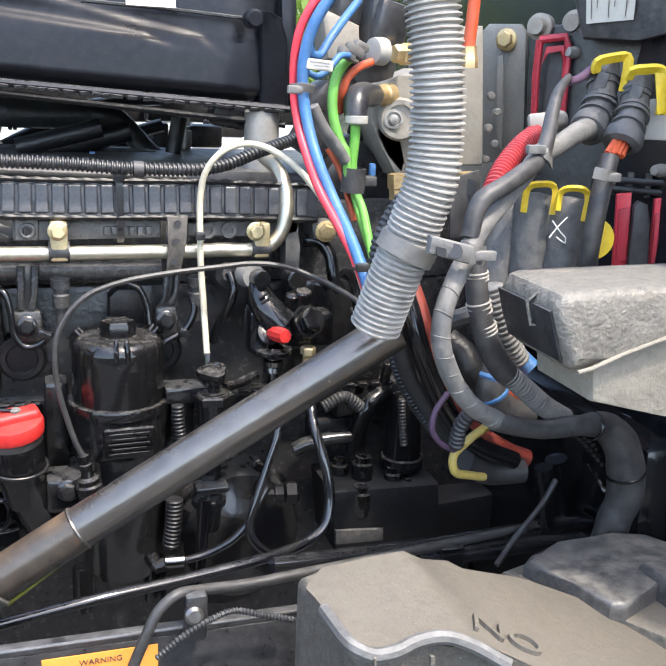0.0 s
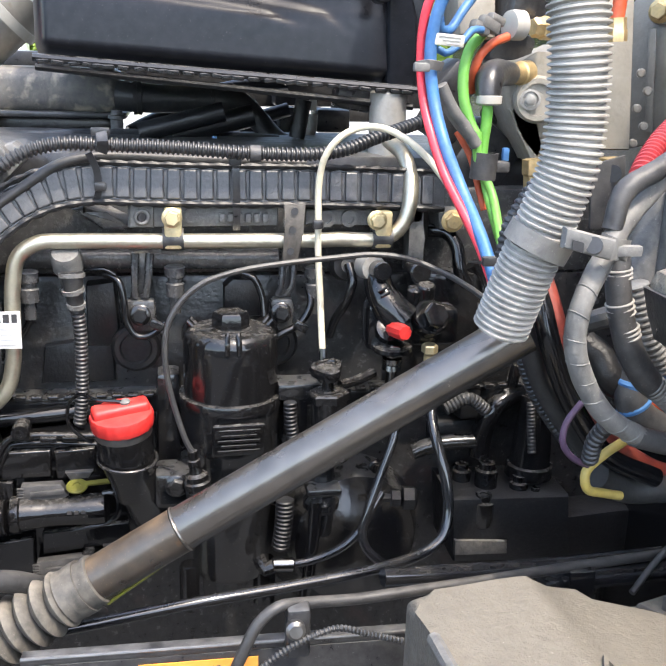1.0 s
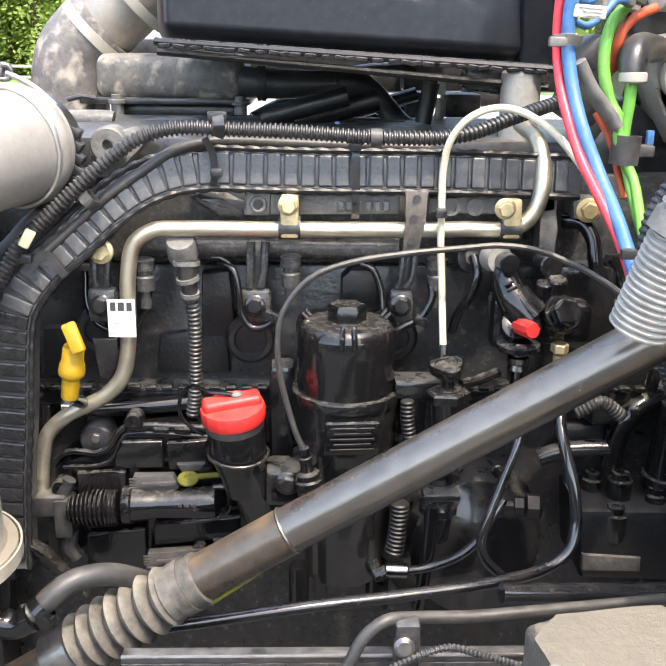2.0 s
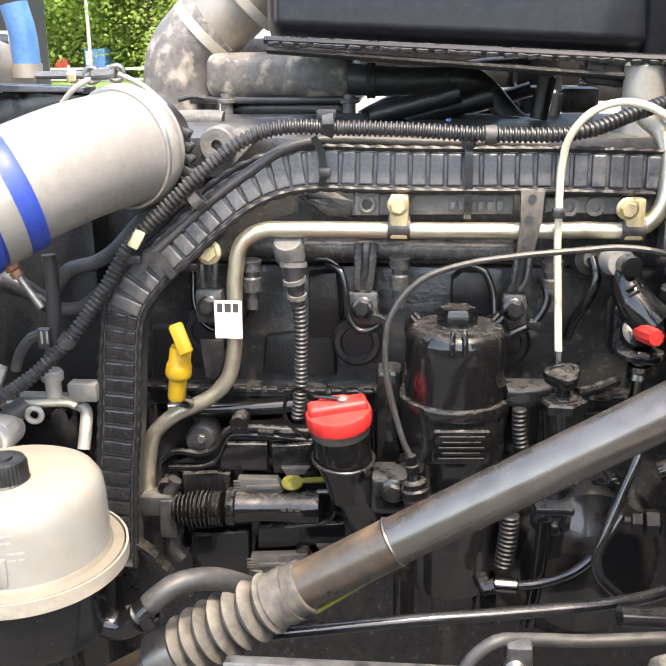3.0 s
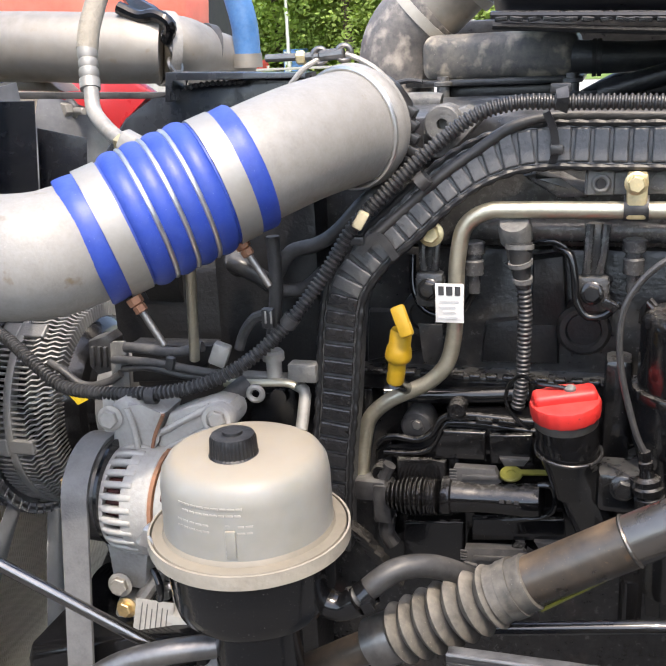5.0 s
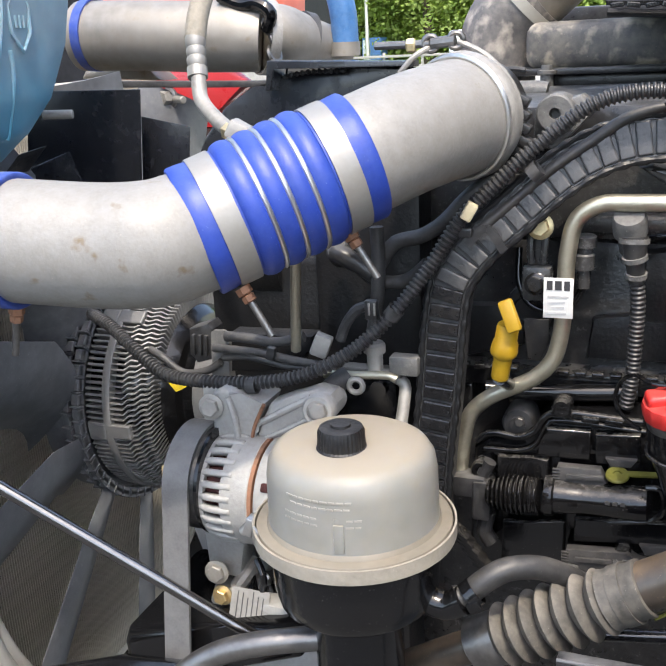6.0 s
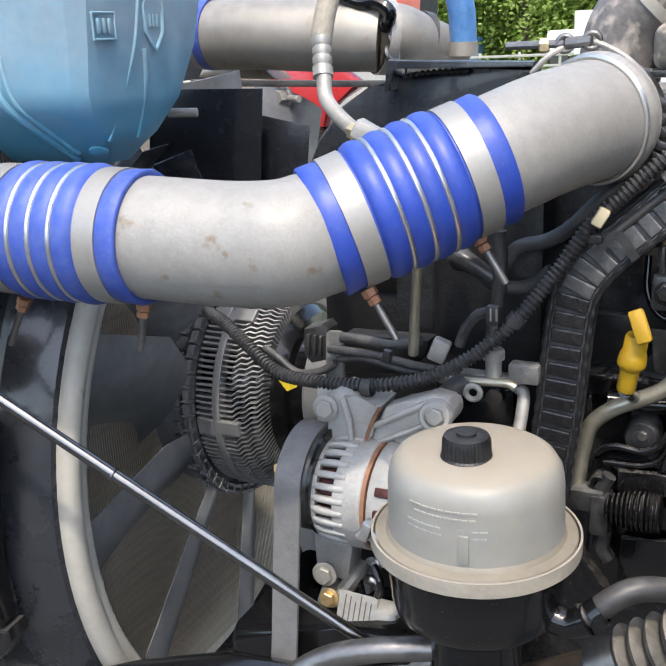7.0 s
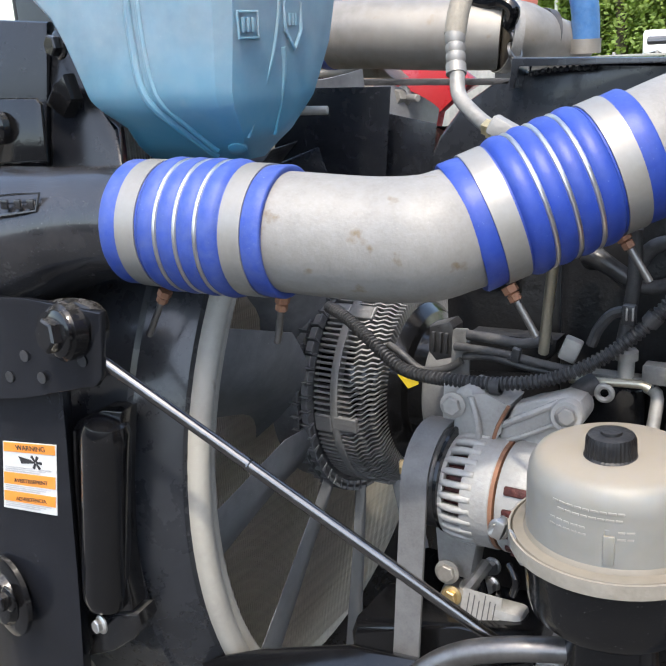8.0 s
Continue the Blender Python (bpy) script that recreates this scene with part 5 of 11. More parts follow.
lathe(bm, (-0.106, -0.042, 0.979), lie, [(0.013, 0), (0.013, 0.003), (0.009, 0.004), (0.008, 0.002), (0.003, 0.002), (0.003, 0.004), (0, 0.004)], 24)
part("lever_eye", bm, "black_plastic", ecu)
bm = B()
prism(bm, [(-0.194, -0.020, 1.140), (-0.186, -0.020, 1.156), (-0.181, -0.020, 1.160), (-0.176, -0.020, 1.156), (-0.168, -0.020, 1.140)], (0, -0.012, 0), 0.002)
part("corner_lug", bm, "black_gloss", ecu)
for x_ in (-0.150, -0.125):
    bm = B()
    box(bm, (x_, -0.026, 1.139), (0.019, 0.010, 0.006), (0, 2, 0), 0.0012)
    part("edge_clip", bm, "black_gloss", ecu)
bm = B()
rib_prof = [(0.0120, 0.0)]
for i in range(12):
    r_ = 0.0155 + 0.0070 * min(1.0, i / 4) - (0.001 if i > 8 else 0.0)
    st_ = 0.0062 if i < 8 else 0.0044
    h_ = rib_prof[-1][1]
    dip_ = 0.0042 if i < 8 else 0.0018
    rib_prof += [(r_ - dip_, h_ + 0.12 * st_), (r_ - 0.0006, h_ + 0.34 * st_), (r_, h_ + 0.5 * st_), (r_ - 0.0006, h_ + 0.66 * st_), (r_ - dip_, h_ + 0.88 * st_)]
rib_prof.append((0.015, rib_prof[-1][1] + 0.0005))
lathe(bm, (-0.260, -0.045, 1.045), V((-0.192, -0.045, 1.0485)) - V((-0.260, -0.045, 1.045)), rib_prof, 36)
part("ribbed_boot", bm, "black_gloss", ecu, "shiny black ribbed boot")
bm = B()
lathe(bm, (-0.194, -0.045, 1.051), V((-0.078, -0.045, 1.055)) - V((-0.194, -0.045, 1.051)), [(0.022, 0), (0.0225, 0.002), (0.0225, 0.009), (0.0195, 0.011), (0.0190, 0.020), (0.0175, 0.034), (0.0165, 0.042), (0.0175, 0.070), (0.0195, 0.098), (0.0185, 0.108), (0.012, 0.113), (0, 0.114)], 26)
part("plug_body", bm, "black_gloss", ecu)
for k in range(3):
    bm = B()
    box(bm, V((-0.126, -0.064, 1.060)) + Vector((0.008 * k, 0, 0)), (0.005, 0.001, 0.004), bevel=0)
    part("plug_print", bm, "tape_dark", ecu)
bm = B()
tube(bm, [(-0.088, -0.050, 1.077), (-0.073, -0.050, 1.077), (-0.069, -0.050, 1.060), (-0.072, -0.050, 1.046), (-0.081, -0.050, 1.039), (-0.108, -0.050, 1.033), (-0.126, -0.050, 1.030)], 0.0034, 8)
part("locking_frame", bm, "black_gloss", ecu)
bm = B()
box(bm, (-0.282, -0.030, 1.047), (0.038, 0.03, 0.026), bevel=0.004)
box(bm, (-0.267, -0.0325, 1.032), (0.022, 0.03, 0.05), bevel=0.004)
tube(bm, [(-0.260, -0.030, 1.077), (-0.268, -0.030, 1.060), (-0.272, -0.030, 1.048)], 0.008, 10)
tube(bm, [(-0.263, -0.030, 1.012), (-0.266, -0.030, 0.986), (-0.258, -0.030, 0.972)], 0.010, 10)
part("harness_clamp", bm, "black_plastic", ecu)
for p in ((-0.181, -0.032, 1.150), (-0.271, -0.035, 1.066), (-0.109, -0.040, 0.982)):
    bm = B()
    lathe(bm, V(p) + Vector((0, 0.012, 0)), (0, -1, 0.05), [(0.011, -0.01), (0.011, 0.010), (0.009, 0.013), (0.005, 0.013), (0.005, 0.010), (0, 0.010)], 18)
    part("screw_boss", bm, "black_gloss", ecu)
bm = B()
lathe(bm, (-0.232, 0.000, 1.118), (0, -1, 0.05), [(0.019, -0.03), (0.019, 0.006), (0.0165, 0.010), (0.009, 0.011), (0.009, 0.014), (0, 0.014)], 24)
part("rubber_mount", bm, "black_plastic", ecu)
bm = B()
hexbolt(bm, (-0.229, -0.012, 1.124), (0, -1, 0.05), 0.010, 0.008, False)
part("mount_bolt", bm, "dark_steel", ecu)
# flared lower end of the cable guide
for k in range(7):
    bm = B()
    p = V((-0.291, -0.060, 1.000)) + Vector((0.006 * k, 0.002 * k, -0.010 * k))
    box(bm, p, (0.030, 0.02, 0.006), (0, 38, 0), 0.001)
    part("comb_tooth", bm, "black_gloss", guide)

# ---- lines and fittings low on the engine ----
line_thing("hydraulic_line", [(0.301, -0.075, 1.242), (0.297, -0.100, 1.195), (0.296, -0.120, 1.174), (0.302, -0.140, 1.145), (0.307, -0.150, 1.118), (0.308, -0.160, 1.085), (0.299, -0.170, 1.061), (0.274, -0.180, 1.048), (0.223, -0.200, 1.045), (0.126, -0.220, 1.042), (0.013, -0.240, 1.040), (-0.082, -0.250, 1.031), (-0.149, -0.260, 1.028)], 0.0064, "black_hard", "shiny black hydraulic line bent in a loop", "pipe", hard)
line_thing("hydraulic_line", [(0.258, -0.100, 1.181), (0.250, -0.110, 1.156), (0.235, -0.120, 1.118), (0.221, -0.130, 1.082), (0.213, -0.135, 1.055), (0.217, -0.140, 1.036), (0.236, -0.145, 1.018), (0.267, -0.150, 1.000), (0.304, -0.150, 0.992), (0.397, -0.140, 0.993)], 0.0055, "black_hard", "shiny black hydraulic line curving down", "pipe", hard)
line_thing("hydraulic_line", [(0.116, -0.100, 0.996), (0.136, -0.110, 1.002), (0.166, -0.110, 1.008), (0.197, -0.110, 1.023), (0.218, -0.105, 1.042), (0.231, -0.100, 1.064), (0.245, -0.090, 1.081)], 0.0051, "black_hard", "shiny black line with a steel union", "pipe", hard)
line_thing("hydraulic_line", [(0.163, -0.100, 1.079), (0.161, -0.100, 1.034), (0.157, -0.100, 0.988), (0.151, -0.100, 0.947)], 0.0077, "black_gloss", "glossy black pipe running down the block", "pipe", hard)
fit_ = thing("union", (0.122, -0.115, 1.005), "steel union nut on a low line", "nut")
bm = B()
rod(bm, (0.110, -0.110, 1.003), (0.137, -0.110, 1.002), 0.009)
part("nut", bm, "chrome_dark", fit_)
bm = B()
tube(bm, [(0.096, -0.100, 1.009), (0.103, -0.110, 0.997), (0.113, -0.110, 1.001)], 0.009, 10)
part("elbow", bm, "black_gloss", fit_)
valve = thing("drain_valve", (0.165, -0.090, 1.090), "black drain valve body under the primer", "valve")
bm = B()
lathe(bm, (0.172, -0.080, 1.057), (0, 0, 1), [(0.014, -0.03), (0.016, 0.0), (0.022, 0.006), (0.022, 0.014), (0.016, 0.022), (0.015, 0.07), (0, 0.07)], 24)
part("body", bm, "black_paint", valve)
bm = B()
box(bm, (0.171, -0.100, 1.095), (0.042, 0.03, 0.010), bevel=0.004)
part("flange", bm, "black_paint", valve)
bm = B()
corrugated(bm, [(0.127, -0.090, 1.078), (0.126, -0.090, 1.047), (0.122, -0.090, 1.013)], 0.0112, 0.0052, 0.0014, 16)
part("sleeve", bm, "black_matte", valve)
for p, r in (((0.013, -0.100, 0.995), 0.012), ((0.106, -0.060, 0.974), 0.014)):
    bm = B()
    lathe(bm, p, (0, 0, 1), [(r, -0.05), (r, 0.006), (r * 0.85, 0.010), (0, 0.010)], 20)
    whole("rubber_bung", bm, "black_clean", "black capped stub low on the block", "cap", "capped stubs")
bm = B()
prism(bm, [(0.026, -0.060, 1.002), (0.044, -0.060, 1.004), (0.047, -0.060, 0.932), (0.031, -0.060, 0.934)], (0, 0.02, 0), 0.003)
whole("support_stay", bm, "black_paint", "dark steel stay standing beside the filter", "bracket")
bm = B()
lathe(bm, (0.221, 0.050, 0.961), (0.2, -1, 0.2), [(0.11, -0.04), (0.108, 0.02), (0.085, 0.06), (0.04, 0.075), (0, 0.078)], 40)
gc = thing("gear_cover", (0.221, 0.050, 0.961), "domed black casting low on the engine", "cover")
part("dome", bm, "black_paint", gc)
for k in range(8):
    a = k * math.pi / 4 + 0.3
    bm = B()
    hexbolt(bm, V((0.217, 0.030, 0.972)) + Vector((0.098 * math.cos(a), 0, 0.098 * math.sin(a))), (0, -1, 0.1), 0.012, 0.010)
    part("cover_bolt", bm, "black_gloss", gc)
bolt_ = thing("pressure_switch", (0.291, -0.030, 1.042), "dark hex pressure switch on the block", "sensor")
bm = B()
lathe(bm, (0.271, -0.030, 1.043), (1, -0.1, 0), [(0.006, -0.02), (0.006, 0), (0.012, 0.001), (0.012, 0.012), (0.009, 0.013), (0.016, 0.016), (0.016, 0.030), (0.012, 0.034), (0, 0.034)], 6)
part("hex_body", bm, "black_matte", bolt_)

# ---- fuel pump block at the rear ----
pump = thing("injection_pump", (0.439, -0.020, 0.935), "black injection pump block with capped unions", "pump")
bm = B()
prism(bm, [(0.350, -0.040, 1.041), (0.513, -0.040, 1.038), (0.524, -0.040, 0.942), (0.360, -0.040, 0.948)], (0, 0.14, 0), 0.006)
part("housing", bm, "black_matte", pump)
bm = B()
prism(bm, [(0.358, -0.045, 0.961), (0.431, -0.045, 0.959), (0.430, -0.045, 0.979), (0.357, -0.045, 0.984)], (0, 0.01, 0), 0.004)
part("worn_plate", bm, "rear_dusty", pump, "worn black plate")
for p, s in (((0.381, 0.020, 1.060), 0.9), ((0.409, 0.000, 1.069), 1.1), ((0.397, -0.030, 1.038), 1.1), ((0.452, -0.010, 1.053), 0.9), ((0.523, 0.020, 1.027), 0.6), ((0.472, -0.020, 1.039), 0.6)):
    bm = B()
    lathe(bm, V(p) + Vector((0, 0, -0.03)), (0, 0, 1), [(0.012 * s, -0.01), (0.014 * s, 0.0), (0.014 * s, 0.024), (0.010 * s, 0.026), (0.010 * s, 0.034), (0.005 * s, 0.034), (0.005 * s, 0.03), (0, 0.03)], 18)
    part("union", bm, "black_gloss", pump)
bm = B()
tube(bm, [(0.403, 0.020, 1.075), (0.407, 0.020, 1.114), (0.419, 0.020, 1.142), (0.444, 0.030, 1.156), (0.478, 0.050, 1.157)], 0.014, 16)
part("elbow_pipe", bm, "black_gloss", pump, "shiny black elbow pipe")
bm = B()
lathe(bm, (0.472, 0.010, 1.059), (0.02, 0, 1), [(0.032, -0.01), (0.032, 0.006), (0.028, 0.008), (0.024, 0.06), (0.020, 0.10), (0, 0.10)], 28)
part("dome", bm, "black_gloss", pump)
bm = B()
corrugated(bm, [(0.462, -0.020, 1.093), (0.460, -0.015, 1.123), (0.458, -0.010, 1.160)], 0.006, 0.0046, 0.0010, 10)
part("wound_lead", bm, "loom_black", pump)
bm = B()
tube(bm, [(0.310, 0.020, 1.083), (0.341, 0.020, 1.093), (0.411, 0.020, 1.097)], 0.011, 12)
part("cross_pipe", bm, "black_paint", pump)
bm = B()
for c_, sz in (((0.609, 0.050, 0.936), (0.2, 0.08, 0.10)), ((0.399, 0.050, 1.149), (0.06, 0.05, 0.05)), ((0.379, 0.060, 1.101), (0.08, 0.05, 0.04)), ((0.547, 0.100, 1.073), (0.2, 0.05, 0.2))):
    box(bm, c_, sz, (0, 0, 8), 0.008)
part("casting", bm, "black_matte", pump)
bm = B()
corrugated(bm, [(0.345, 0.000, 1.151), (0.376, 0.000, 1.165), (0.402, 0.000, 1.147)], 0.009, 0.0050, 0.0012, 12)
part("ribbed_lead", bm, "loom_black", pump)
bm = B()
box(bm, (0.428, -0.020, 1.202), (0.012, 0.012, 0.03), (0, 10, 0), 0.002)
part("small_plug", bm, "black_gloss", pump)
for pts, r_ in (([(0.318, 0.030, 1.381), (0.337, 0.020, 1.380), (0.349, 0.010, 1.364), (0.353, 0.000, 1.333), (0.363, 0.000, 1.317)], 0.0085), ([(0.207, -0.020, 1.349), (0.211, -0.030, 1.331), (0.204, -0.030, 1.305), (0.193, -0.020, 1.281), (0.188, -0.010, 1.257)], 0.0055), ([(0.376, 0.030, 1.337), (0.389, 0.030, 1.321), (0.400, 0.020, 1.284)], 0.009), ([(0.232, -0.030, 1.315), (0.235, -0.030, 1.267)], 0.004)):
    line_thing("black_pipe", pts, r_, "black_clean", "short bent black pipe on the cylinder head", "pipe", hard)
bm = B()
lathe(bm, (0.207, -0.005, 1.343), (0.1, -1, 0.3), [(0.016, -0.02), (0.0165, 0.004), (0.012, 0.008), (0.010, 0.014), (0, 0.014)], 22)
whole("cable_grommet", bm, "rubber", "dusty rubber grommet on the head", "grommet")
bm = B()
box(bm, (0.362, 0.050, 1.218), (0.16, 0.04, 0.12), bevel=0.01)
box(bm, (0.344, 0.040, 1.279), (0.09, 0.04, 0.10), bevel=0.01)
part("rear_pad", bm, "black_paint", engine)

# ---- steering shaft and its bellows ----
shaft = thing("steering_shaft", (0.117, -0.270, 1.207), "worn steel steering shaft with rusty end", "steering shaft")
s_hi, s_mid, s_lo = V((0.327, -0.290, 1.344)), V((0.005, -0.270, 1.143)), V((-0.087, -0.266, 1.085))
RS = 0.0221
q = s_mid.lerp(s_hi, 0.55)
bm = B()
tube(bm, [s_mid, q], RS, 28)
part("tube", bm, "shaft", shaft)
bm = B()
tube(bm, [q, s_hi], RS, 28)
part("upper_tube", bm, "shaft", shaft, "black painted upper tube")
bm = B()
tube(bm, [s_lo, s_mid], RS * 1.03, 28)
part("rusty_sleeve", bm, "shaft_rusty", shaft, "rust-stained outer sleeve")
bm = B()
torus(bm, s_mid, s_mid - s_lo + Vector((0.004, 0.006, 0.0)), RS * 1.005, 0.0020, 40, 8)
part("weld_ring", bm, "shaft", shaft, "weld bead")
bm = B()
tube(bm, [s_lo.lerp(s_mid, 0.12) + Vector((0.009, -0.010, -0.0225)), s_mid + Vector((-0.006, -0.009, -0.0245))], 0.0018, 6)
part("paint_stripe", bm, "lime", shaft, "yellow paint stripe")
ax = (s_lo - s_mid).normalized()
bel = thing("bellows", s_lo, "dusty grey rubber bellows on the steering shaft", "bellows")
bm = B()
lathe(bm, s_lo - ax * 0.014, ax, [(RS * 1.05, 0), (RS * 1.16, 0.001), (RS * 1.16, 0.006), (RS * 1.12, 0.008), (RS * 1.16, 0.016), (RS * 1.2, 0.034), (RS * 1.24, 0.036)], 36)
part("collar", bm, "rubber_dusty", bel)
bm = B()
band(bm, s_lo + ax * 0.006, ax, RS * 1.165, 0.012, 0.0016)
part("clamp_band", bm, "rubber_dusty", bel)
b1 = V((-0.194, -0.258, 1.000))
lb = (b1 - (s_lo + ax * 0.02)).length
prof = []
nb = 7
for i in range(nb):
    h = 0.020 + lb * i / nb
    rr = RS * (1.32 + 0.14 * math.sin(math.pi * (i + 0.5) / nb))
    st = lb / nb
    prof += [(rr - 0.013, h), (rr - 0.004, h + st * 0.22), (rr, h + st * 0.42), (rr - 0.0015, h + st * 0.58), (rr - 0.007, h + st * 0.82)]
prof.append((RS * 1.05, 0.020 + lb))
bm = B()
lathe(bm, s_lo, ax, prof, 44)
part("folds", bm, "rubber_dusty", bel, sharp=60)
bm = B()
lathe(bm, s_lo, ax, [(RS * 1.12, 0.016 + lb), (RS * 1.15, 0.02 + lb), (RS * 1.15, 0.045 + lb), (RS * 0.8, 0.05 + lb)], 32)
part("end_collar", bm, "dark_steel", bel)
bm = B()
tube(bm, [s_lo + ax * lb, s_lo + ax * (lb + 0.35)], RS * 0.75, 24)
part("lower_shaft", bm, "shaft_rusty", shaft, "rusty lower shaft")

# ---- chassis rail and what runs along it ----
frame_rail = thing("chassis_rail", (0.2, -0.35, 0.6), "dusty dark grey steel chassis rail", "chassis rail")
bm = B()
a_, b_ = Vector((-0.14, -0.34, 1.058)), Vector((0.9, -0.34, 1.062))
d_ = (b_ - a_).normalized()
prism(bm, [a_, b_, b_ + Vector((0, 0.014, 0)), a_ + Vector((0, 0.014, 0))], (0, 0, -0.008), 0.002)
part("top_flange", bm, "black_plastic", frame_rail)
bm = B()
prism(bm, [a_ + Vector((0, 0.0, -0.008)), b_ + Vector((0, 0.0, -0.008)), b_ + Vector((0, 0.0, -0.26)), a_ + Vector((0, 0.0, -0.26))], (0, 0.008, 0), 0.002)
part("web", bm, "black_plastic", frame_rail)
bm = B()
tube(bm, [a_ + Vector((0, 0.001, -0.001)), b_ + Vector((0, 0.001, -0.001))], 0.0018, 8, 0.05)
part("worn_edge", bm, "dark_steel", frame_rail, "worn bright edge")
line_thing("air_line", [(0.047, -0.370, 1.043), (0.059, -0.370, 1.073), (0.072, -0.365, 1.096), (0.090, -0.360, 1.108), (0.116, -0.350, 1.104), (0.162, -0.340, 1.098), (0.218, -0.330, 1.096), (0.297, -0.310, 1.090), (0.409, -0.280, 1.081), (0.531, -0.250, 1.072)], 0.0055, "rubber", "dusty black rubber line along the chassis rail", "hose", hard)
bm = B()
corrugated(bm, [(0.068, -0.380, 1.055), (0.090, -0.380, 1.073), (0.117, -0.380, 1.088), (0.142, -0.375, 1.092), (0.173, -0.370, 1.080), (0.207, -0.365, 1.066)], 0.0034, 0.004, 0.001, 10)
whole("ribbed_loom", bm, "loom_black", "thin ribbed loom lying along the rail", "wiring loom")
clip_ = thing("line_clamp", (0.106, -0.370, 1.087), "black clamp with a screw on the rail", "clamp")
bm = B()
box(bm, (0.108, -0.360, 1.084), (0.022, 0.02, 0.05), bevel=0.004)
part("body", bm, "black_plastic", clip_)
bm = B()
lathe(bm, (0.104, -0.376, 1.094), (0, -1, 0.2), [(0.009, -0.004), (0.009, 0.003), (0.006, 0.006), (0, 0.006)], 18)
part("screw", bm, "dark_steel", clip_)
wl = thing("warning_label", (0.039, -0.343, 1.041), "orange warning label stuck on the chassis rail", "label")
bm = B()
c_ = a_.lerp(b_, (((0.039, -0.343, 1.041)[0]) - a_.x) / (b_.x - a_.x))
pit_r = -math.degrees(math.asin(d_.z))
lp = Matrix.Translation(Vector((0.074, -0.343, 1.045)) + Vector((-0.055, 0.0008, -0.0225))) @ pose(0, 0, 0, 0, pit_r, 0)
g = bmesh.ops.create_cube(bm, size=1, matrix=lp @ Matrix.Diagonal((0.11, 0.0012, 0.045, 1)))
part("label_face", bm, "label_orange", wl)
part("warning_text", text_mesh("WARNING", 0.0085, 0.0003, lp @ pose(0.0, -0.0011, 0.011, 90, 0, 0)), "ink", wl)
line_thing("thin_cable", [(0.468, -0.300, 1.058), (0.501, -0.280, 1.079), (0.550, -0.250, 1.101), (0.573, -0.240, 1.128)], 0.0035, "loom_black", "thin spiral-wrapped black cable", "cable")
for pts in ([(0.210, -0.260, 1.070), (0.349, -0.240, 1.057), (0.528, -0.220, 1.051), (0.730, -0.200, 1.051)], [(0.380, -0.270, 1.056), (0.512, -0.250, 1.048), (0.719, -0.220, 1.031)]):
    line_thing("rail_line", pts, 0.010, "black_hard", "black steel line running to the rear", "pipe", hard)
bm = B()
box(bm, (0.417, -0.280, 1.065), (0.03, 0.02, 0.03), bevel=0.004)
box(bm, (0.419, -0.280, 1.045), (0.02, 0.02, 0.02), bevel=0.004)
whole("line_clamp", bm, "black_gloss", "black double clamp on the rear lines", "clamp")

# ---- cover above, breather and intake duct ----
cover = thing("intake_housing", (0.156, 0.100, 1.576), "large moulded black intake housing above the engine", "air housing")
hx0, hx1 = (-0.171, 0.150, 1.591)[0], (0.315, 0.100, 1.608)[0]
zl, zr = (-0.169, 0.150, 1.579)[2], (0.299, 0.100, 1.553)[2]
bm = B()
rows_ = []
NX, NZ = 130, 70


def crease(x, z, line, end):
    """A moulded step along a sloping line, dying out at its end."""
    zc_ = between(-x, [(-a, b) for a, b in line])
    return 0.006 / (1 + math.exp(-(z - zc_) / 0.0016)) / (1 + math.exp((x - end) / 0.012))


for j in range(NZ + 1):
    row = []
    for i in range(NX + 1):
        u, v = i / NX, j / NZ
        x = hx0 + (hx1 - hx0) * u
        z = (zl + (zr - zl) * u) + v * 0.26
        y = 0.155 - 0.05 * u + 0.02 * v
        y += 0.004 * math.exp(-((v - 0.33 - 0.03 * u) / 0.05) ** 2) * (1 - 0.7 * u)
        y -= 0.010 * (1 / (1 + math.exp((v - 0.45) * 12)))
        y += 0.03 * max(0, (u - 0.80) / 0.2) ** 2 * (1 - v * 0.3)
        y += 0.06 * max(0, 1 - u / 0.05) ** 2 + 0.03 * max(0, 1 - v / 0.07) ** 2
        y += crease(x, z, [(-0.20, 1.674), (0.05, 1.644), (0.12, 1.635), (0.16, 1.622)], 0.145)
        y += 0.7 * crease(x, z, [(-0.05, 1.690), (0.02, 1.672), (0.14, 1.648), (0.19, 1.638), (0.22, 1.615)], 0.205)
        row.append(bm.verts.new((x, y, z)))
    rows_.append(row)
for j in range(NZ):
    for i in range(NX):
        bm.faces.new((rows_[j][i], rows_[j][i + 1], rows_[j + 1][i + 1], rows_[j + 1][i]))
back = [bm.verts.new((x, 0.55, z)) for x, z in ((hx0, zl), (hx1, zr), (hx1, zr + 0.26), (hx0, zl + 0.26))]
bm.faces.new([rows_[0][i] for i in range(NX, -1, -1)] + [back[0], back[1]])
bm.faces.new([rows_[j][0] for j in range(NZ, -1, -1)][::-1] + [back[3], back[0]])
bm.faces.new([rows_[j][NX] for j in range(NZ, -1, -1)] + [back[1], back[2]])
bm.faces.new([rows_[NZ][i] for i in range(NX + 1)] + [back[2], back[3]])
part("shell", bm, "housing_black", cover)
bm = B()
flange = [Vector((hx0 + 0.005 + (hx1 - hx0 - 0.01) * i / 30, 0.145 - 0.05 * i / 30, zl + (zr - zl) * i / 30 - 0.004)) for i in range(31)]
tube(bm, flange, 0.005, 8, smooth=False)
part("flange", bm, "black_paint", cover)
bm = B()
